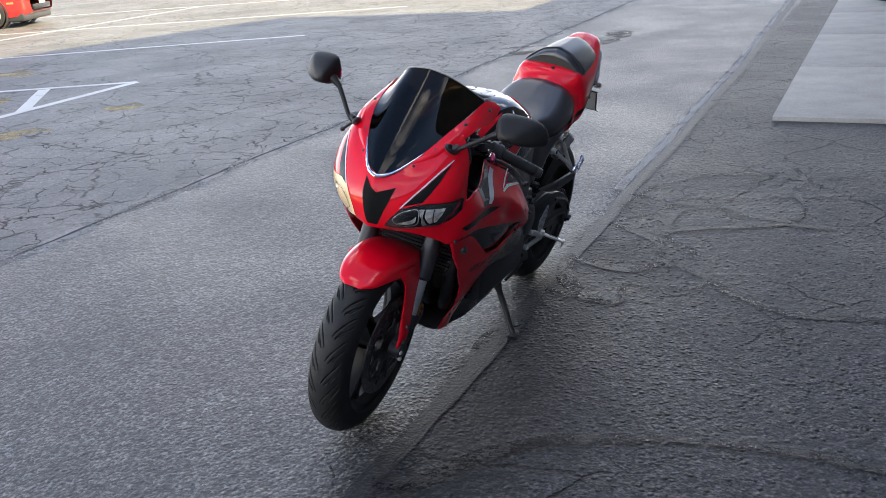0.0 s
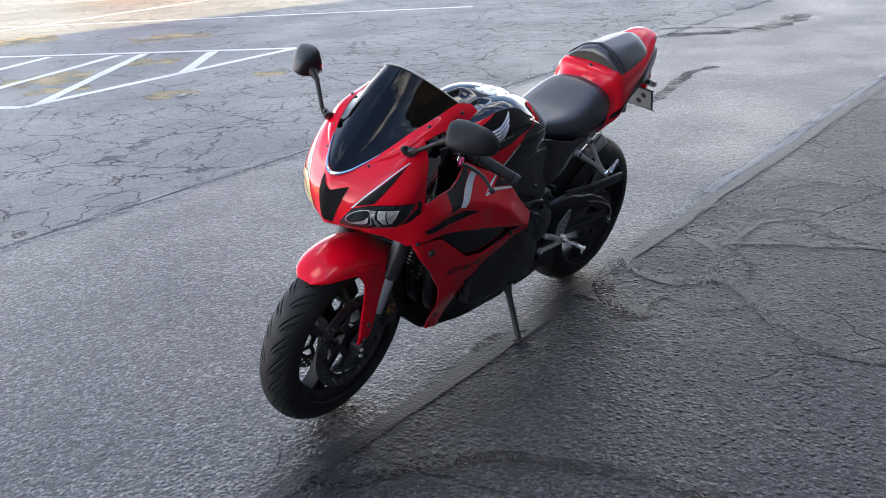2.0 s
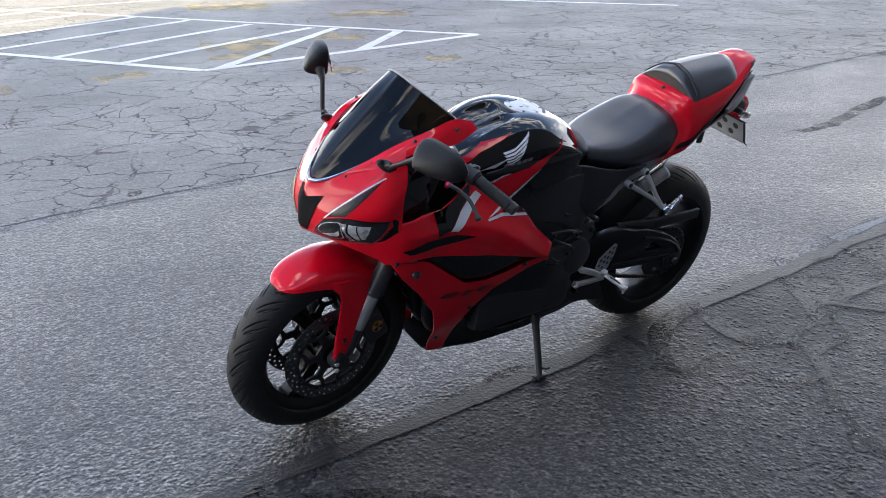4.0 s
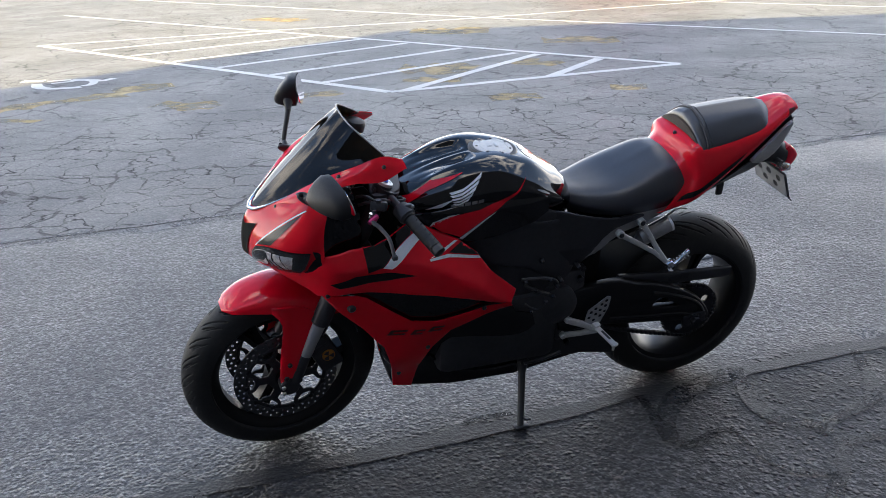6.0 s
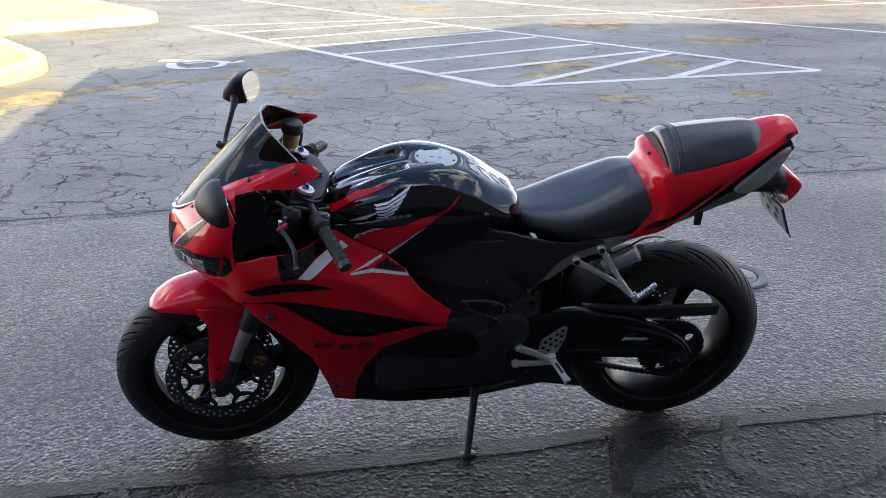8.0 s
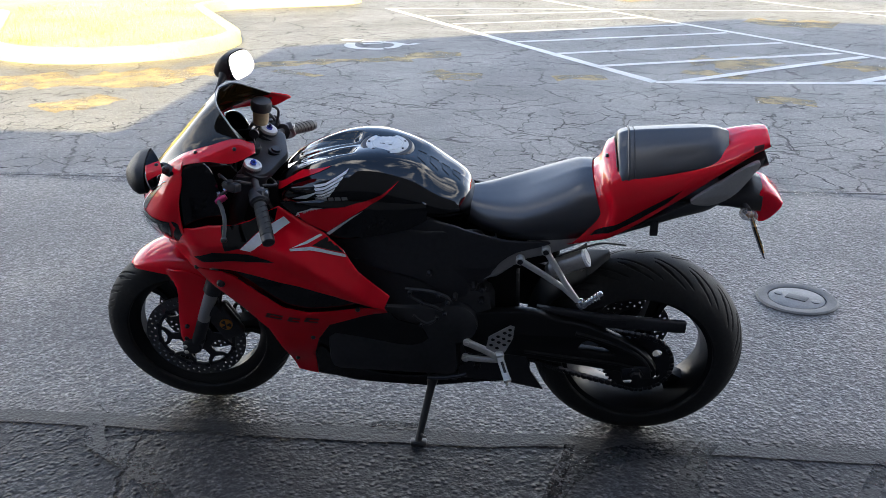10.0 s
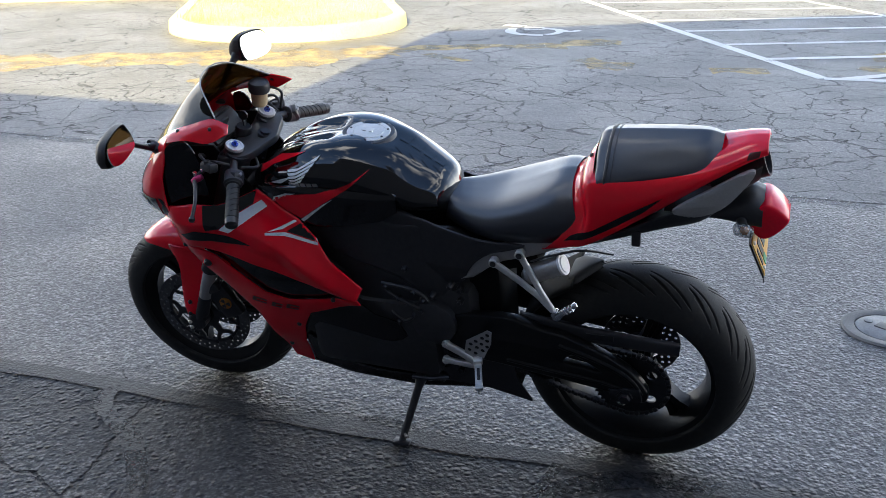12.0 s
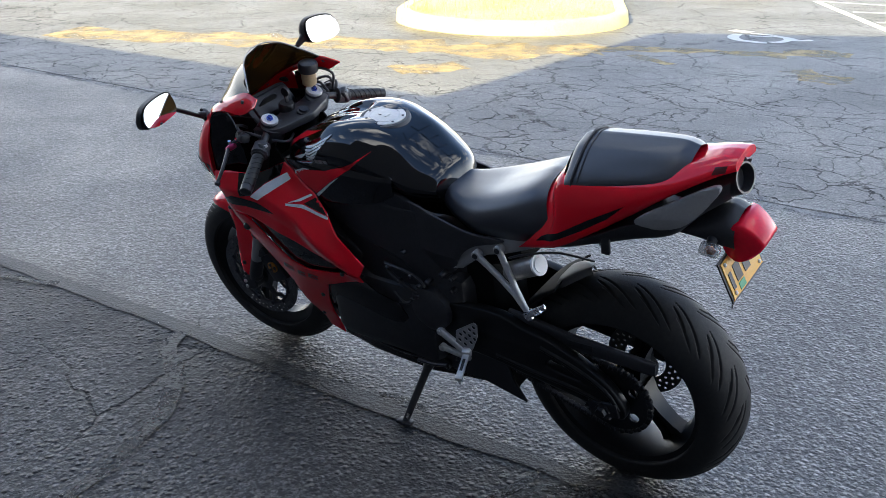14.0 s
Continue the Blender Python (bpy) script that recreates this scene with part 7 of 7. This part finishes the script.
# cockpit
clamp = part("top_yoke", steered(moved(plate(rounded([(1.125, -0.135), (1.055, -0.120), (1.030, -0.05), (1.018, 0.0), (1.030, 0.05), (1.055, 0.120), (1.125, 0.135), (1.115, 0.06), (1.122, 0.0), (1.115, -0.06)], 4), (), 0.022, 0.003),
             Matrix.Translation((0, 0, 0.915)) @ Matrix.Rotation(radians(-90), 4, "X"))), BLACK_SATIN, bike, "black top yoke")
part("lower_yoke", steered(block((0.10, 0.27, 0.035), (1.175, 0, 0.745), 0.012, (0, 24, 0))), BLACK_SATIN, bike)
part("steering_nut", steered(turned((1.052, 0, 0.918), (1.044, 0, 0.938), [(0, 0.020), (0.7, 0.020), (0.72, 0.014), (1, 0.013)], 24)), DARK_ALLOY, clamp)
part("ignition_lock", steered(join(turned((1.118, 0, 0.915), (1.108, 0, 0.950), [(0, 0.024), (0.8, 0.024), (1, 0.020)], 24), block((0.004, 0.012, 0.028), (1.104, 0, 0.965), 0.001), turned((1.10, 0.0, 0.985), (1.10, 0.006, 0.985), [(0, 0.014), (1, 0.014)], 18))), DARK_ALLOY, clamp, "ignition lock with a key in it")
for s in (1, -1):
    c = Vector((1.086, 0.104 * s, 0.945))
    ax = Vector((-math.sin(RAKE), 0, math.cos(RAKE)))
    fc = part("fork_cap", steered(turned(c - ax * 0.006, c + ax * 0.004, [(0, 0.0255), (0.6, 0.0255), (0.9, 0.0240), (0.95, 0.0175), (0.85, 0.0165), (0.85, 0.001)], 36)), ALLOY, bike, "silver fork cap with a blue adjuster")
    part("adjuster", steered(turned(c + ax * 0.002, c + ax * 0.014, [(0, 0.0095), (0.5, 0.0095), (0.55, 0.006), (1, 0.005)], 6)), BLUE_ANO, fc, "blue anodised adjuster")
    a, b = Vector((1.082, 0.130 * s, 0.915)), Vector((1.012, 0.322 * s, 0.846))
    hb = part("handlebar", steered(turned(a, b, [(0, 0.011), (1, 0.011)], 16)), BLACK_METAL, bike, "clip-on handlebar with a black rubber grip")
    part("grip", steered(turned(a.lerp(b, 0.42), a.lerp(b, 0.955), [(0, 0.020), (0.02, 0.0205), (0.05, 0.0165)] + [(0.07 + 0.17 * k + d, r) for k in range(5) for d, r in ((0, 0.0170), (0.02, 0.0175), (0.15, 0.0176))] + [(0.95, 0.0175), (1.0, 0.017)], 22)), GRIP, hb, "black rubber grip with slanted grooves")
    along, out_v = (b - a), Vector((-0.9, 0, 0.45)).normalized()
    out_v = (out_v - along * (out_v.dot(along) / along.length_squared)).normalized()
    side_v = along.normalized().cross(out_v)
    for k in range(5):
        arc = []
        for t in np.linspace(-60, 60, 9):
            arc.append(a.lerp(b, 0.50 + 0.088 * k + 0.0007 * t) + (out_v * math.cos(radians(t)) + side_v * math.sin(radians(t))) * 0.0172)
        part("groove", steered(tube(arc, 0.0012, 6)), VOID, hb)
    part("bar_end", steered(turned(a.lerp(b, 0.955), a.lerp(b, 1.06), [(0, 0.013), (0.1, 0.0175), (0.9, 0.0165), (1, 0.013)], 22)), BLACK_METAL, hb)
    part("switchgear", steered(join(turned(a.lerp(b, 0.22), a.lerp(b, 0.42), [(0, 0.018), (0.08, 0.024), (0.9, 0.025), (1, 0.020)], 18), block((0.040, 0.034, 0.040), a.lerp(b, 0.31) + Vector((-0.006, 0, 0.002)), 0.007, (20 * s, 10, -20 * s)))), BLACK_SATIN, hb, "black switch housing")
    part("switch", steered(block((0.012, 0.012, 0.008), a.lerp(b, 0.32) + Vector((-0.022, 0, 0.016)), 0.002)), GREY_PANEL, hb)
    part("clip_on_clamp", steered(turned((1.092, 0.104 * s, 0.895), (1.078, 0.104 * s, 0.928), [(0, 0.036), (1, 0.036)], 24)), BLACK_METAL, hb)
    # lever
    lv = [(1.128, 0.196 * s, 0.912), (1.143, 0.222 * s, 0.894), (1.128, 0.250 * s, 0.884), (1.112, 0.284 * s, 0.866), (1.108, 0.320 * s, 0.834)]
    lev = part("clutch_lever" if s == 1 else "brake_lever", tube(lv, 0.0064, 10, 26, 0.0050), DARK_ALLOY, bike, "short dark alloy hand lever with a pink adjuster")
    part("lever_tip", turned((1.108, 0.316 * s, 0.838), (1.107, 0.326 * s, 0.828), [(0, 0.006), (0.5, 0.009), (1, 0.006)], 12), DARK_ALLOY, lev)
    part("perch", join(block((0.046, 0.030, 0.026), (1.116, 0.188 * s, 0.916), 0.007, (20 * s, 0, -20 * s)), turned((1.118, 0.19 * s, 0.925), (1.118, 0.19 * s, 0.936), [(0, 0.010), (1, 0.008)], 14)), BLACK_METAL, lev)
    part("adjuster", turned((1.126, 0.213 * s, 0.900), (1.152, 0.226 * s, 0.888), [(0, 0.007), (0.3, 0.009), (0.7, 0.009), (1, 0.006)], 14), PINK, lev, "pink anodised adjuster")
    for k in range(2):
        part("pivot_bolt", turned((1.132 + 0.014 * k, (0.200 + 0.014 * k) * s, 0.904 - 0.004 * k), (1.130 + 0.014 * k, (0.202 + 0.014 * k) * s, 0.916 - 0.004 * k), [(0, 0.006), (1, 0.005)], 12), CHROME, lev)
res = part("brake_reservoir", steered(turned((1.112, -0.118, 0.955), (1.104, -0.118, 1.003), [(0, 0.016), (0.1, 0.022), (0.9, 0.024), (1, 0.024)], 24)), FLUID, bike, "amber brake fluid reservoir with a black lid")
part("lid", steered(turned((1.104, -0.118, 1.002), (1.098, -0.118, 1.034), [(0, 0.030), (0.6, 0.031), (0.85, 0.027), (1, 0.016)], 28)), BLACK_SATIN, res, "black round lid")
part("arm", steered(tube([(1.10, -0.118, 0.955), (1.095, -0.135, 0.935), (1.085, -0.15, 0.92)], 0.006, 8, 8)), BLACK_METAL, res)
part("hose", steered(tube([(1.115, -0.130, 0.955), (1.14, -0.16, 0.93), (1.12, -0.19, 0.915), (1.09, -0.185, 0.915)], 0.005, 8, 18)), BLACK_SATIN, res)
part("master_cylinder", steered(join(turned((1.128, -0.150, 0.912), (1.118, -0.212, 0.893), [(0, 0.011), (0.1, 0.014), (0.85, 0.014), (1, 0.010)], 16), block((0.030, 0.026, 0.028), (1.108, -0.178, 0.905), 0.006, (-20, 0, 20)))), BLACK_METAL, bike, "black brake master cylinder on the bar")
for pts in ([(1.122, -0.152, 0.918), (1.130, -0.140, 0.968), (1.105, -0.165, 0.990), (1.075, -0.190, 0.965), (1.085, -0.185, 0.915)], [(1.075, -0.185, 0.905), (1.110, -0.205, 0.945), (1.150, -0.160, 0.935), (1.185, -0.08, 0.87)],
            [(1.070, -0.180, 0.900), (1.095, -0.215, 0.930), (1.150, -0.185, 0.905), (1.190, -0.10, 0.83)], [(1.120, 0.185, 0.918), (1.160, 0.165, 0.945), (1.185, 0.10, 0.90), (1.195, 0.05, 0.82)]):
    part("hose", steered(tube(pts, 0.0042, 8, 26)), BLACK_SATIN, bike, "thin black hose by the handlebar")
dash = part("instrument_panel", join(block((0.060, 0.19, 0.090), (1.205, 0, 0.925), 0.022, (0, 38, 0)), block((0.020, 0.15, 0.066), (1.180, 0, 0.940), 0.012, (0, 38, 0))), BLACK_SATIN, bike, "black instrument panel behind the screen")
part("dial", moved(lathe([(0.034, 0), (0.034, 0.004), (0.031, 0.006), (0.031, 0.002), (0.001, 0.002)], 32), Matrix.Translation((1.171, 0.02, 0.948)) @ Matrix.Rotation(radians(52), 4, "Y") @ Matrix.Rotation(radians(90), 4, "X")), DARK_ALLOY, dash)
part("stay", join(*[tube([(1.26, 0.10 * s, 0.90), (1.20, 0.085 * s, 0.90), (1.14, 0.03 * s, 0.86)], 0.009, 8, 12) for s in (1, -1)]), BLACK_METAL, bike)
for pts in ([(1.085, 0.15, 0.91), (1.12, 0.17, 0.93), (1.17, 0.13, 0.90), (1.19, 0.06, 0.84)], [(1.08, -0.16, 0.915), (1.13, -0.17, 0.94), (1.18, -0.12, 0.90), (1.19, -0.05, 0.84)],
            [(1.06, 0.14, 0.90), (1.03, 0.11, 0.885), (1.07, 0.04, 0.87)], [(1.12, 0.02, 0.90), (1.10, 0.07, 0.935), (1.12, 0.12, 0.93), (1.16, 0.10, 0.88)]):
    part("cable", steered(tube(pts, 0.0045, 8, 24)), BLACK_SATIN, bike, "black control cable")

# ---- parked red car at the far side of the lot ----
CAR_RED = surface("car_red_paint", (0.55, 0.02, 0.02), 0.25, 0.0, 0.05, 3, coat=1.0)
GLASS_DARK = surface("dark_car_glass", (0.015, 0.017, 0.02), 0.06, 0.0, 0.1, 3, coat=1.0)


def hatchback():
    """A small car: x forward, origin on the ground under its middle."""
    car = new("car")
    tagged(car, "red compact car parked in a sunlit bay", "car")
    stations = []
    for x, zb, zs, zr, wb, wr in ((-2.05, 0.45, 0.85, 0.95, 0.70, 0.62), (-1.95, 0.28, 0.90, 1.05, 0.83, 0.66), (-1.5, 0.22, 0.95, 1.36, 0.88, 0.58), (-0.8, 0.20, 0.95, 1.46, 0.89, 0.60), (0.0, 0.20, 0.95, 1.46, 0.89, 0.60),
                                  (0.55, 0.20, 0.95, 1.25, 0.89, 0.62), (1.0, 0.20, 0.93, 0.98, 0.89, 0.72), (1.5, 0.21, 0.86, 0.88, 0.87, 0.70), (1.92, 0.24, 0.72, 0.76, 0.80, 0.60), (2.08, 0.32, 0.58, 0.62, 0.62, 0.45)):
        stations.append([(x, 0, zr), (x, wr * 0.7, zr - 0.01), (x, wr, zr - 0.05 if zr > zs + 0.1 else zr - 0.02), (x, wb, zs), (x, wb + 0.01, (zs + zb) / 2), (x, wb - 0.02, zb + 0.05), (x, wb - 0.12, zb), (x, 0, zb)])
    body = part("body", net(stations, 60, 34, True), CAR_RED, car, "", 60)
    for s in (1, -1):
        for x0 in (1.28, -1.28):
            m = Matrix.Translation((x0, 0.79 * s, 0.315))
            part("wheel_arch", moved(lathe([(0.37, -0.10), (0.37, 0.118), (0.35, 0.118), (0.35, -0.10)], 36, True), m), BLACK_SATIN, body)
            w = part("wheel", moved(lathe([(0.20, -0.10), (0.225, -0.09), (0.225, 0.10), (0.20, 0.112), (0.17, 0.095), (0.06, 0.105), (0.001, 0.105)] if s == 1 else [(0.20, 0.10), (0.225, 0.09), (0.225, -0.10), (0.20, -0.112), (0.17, -0.095), (0.06, -0.105), (0.001, -0.105)], 32), m), ALLOY, car)
            part("tyre", moved(lathe([(0.222, -0.10), (0.28, -0.105), (0.31, -0.09), (0.315, 0), (0.31, 0.105), (0.28, 0.118), (0.222, 0.112)], 40), m), RUBBER, w)
        part("headlight", moved(block((0.26, 0.10, 0.15), (1.93, 0.66 * s, 0.64), 0.045, (0, 14, -28 * s)), Matrix.Identity(4)), LENS, car, "clear headlight")
        part("side_window", moved(block((1.75, 0.02, 0.34), (-0.35, 0.735 * s, 1.16), 0.008, (20 * s, 0, 0)), Matrix.Identity(4)), GLASS_DARK, car)
        part("side_marker", block((0.14, 0.012, 0.045), (1.74, 0.868 * s, 0.52), 0.004, (0, 0, -14 * s)), AMBER, car, "amber side marker")
        part("door_mirror", block((0.12, 0.20, 0.13), (0.62, 0.98 * s, 1.0), 0.04), CAR_RED, car)
    part("windscreen", block((0.75, 1.15, 0.02), (0.78, 0, 1.135), 0.008, (0, 38, 0)), GLASS_DARK, car)
    part("lower_grille", block((0.06, 0.95, 0.12), (2.055, 0, 0.40), 0.02), BLACK_SATIN, car, "black lower grille with slats")
    for k in range(4):
        part("grille_slat", block((0.03, 0.92, 0.012), (2.080, 0, 0.36 + 0.026 * k), 0.003), DARK_ALLOY, car)
    part("front_plate", block((0.02, 0.31, 0.15), (2.095, 0, 0.53), 0.004), WHITE_DECAL, car, "pale blank front plate")
    part("skirt", block((3.9, 1.60, 0.16), (0, 0, 0.21), 0.03), BLACK_SATIN, car)
    return car


part("seat_lock", turned((0.122, 0.012, 0.952), (0.130, 0.012, 0.948), [(0, 0.007), (0.6, 0.007), (0.65, 0.004), (1, 0.003)], 12), BLACK_SATIN, tail)

red_car = hatchback()
red_car.matrix_world = pose(-10.68, 21.1, 0.0, 0, 0, 1.0)

# dark tub at the far end of the walk
thing("planter", moved(lathe([(0.20, 0), (0.24, 0.02), (0.27, 0.40), (0.29, 0.42), (0.29, 0.45), (0.25, 0.45), (0.24, 0.40), (0.001, 0.38)], 32), Matrix.Translation((6.95, 13.80, 0.032)) @ Matrix.Rotation(radians(90), 4, "X")), BLACK_SATIN,
      "black round tub standing on the concrete walk", "planter")
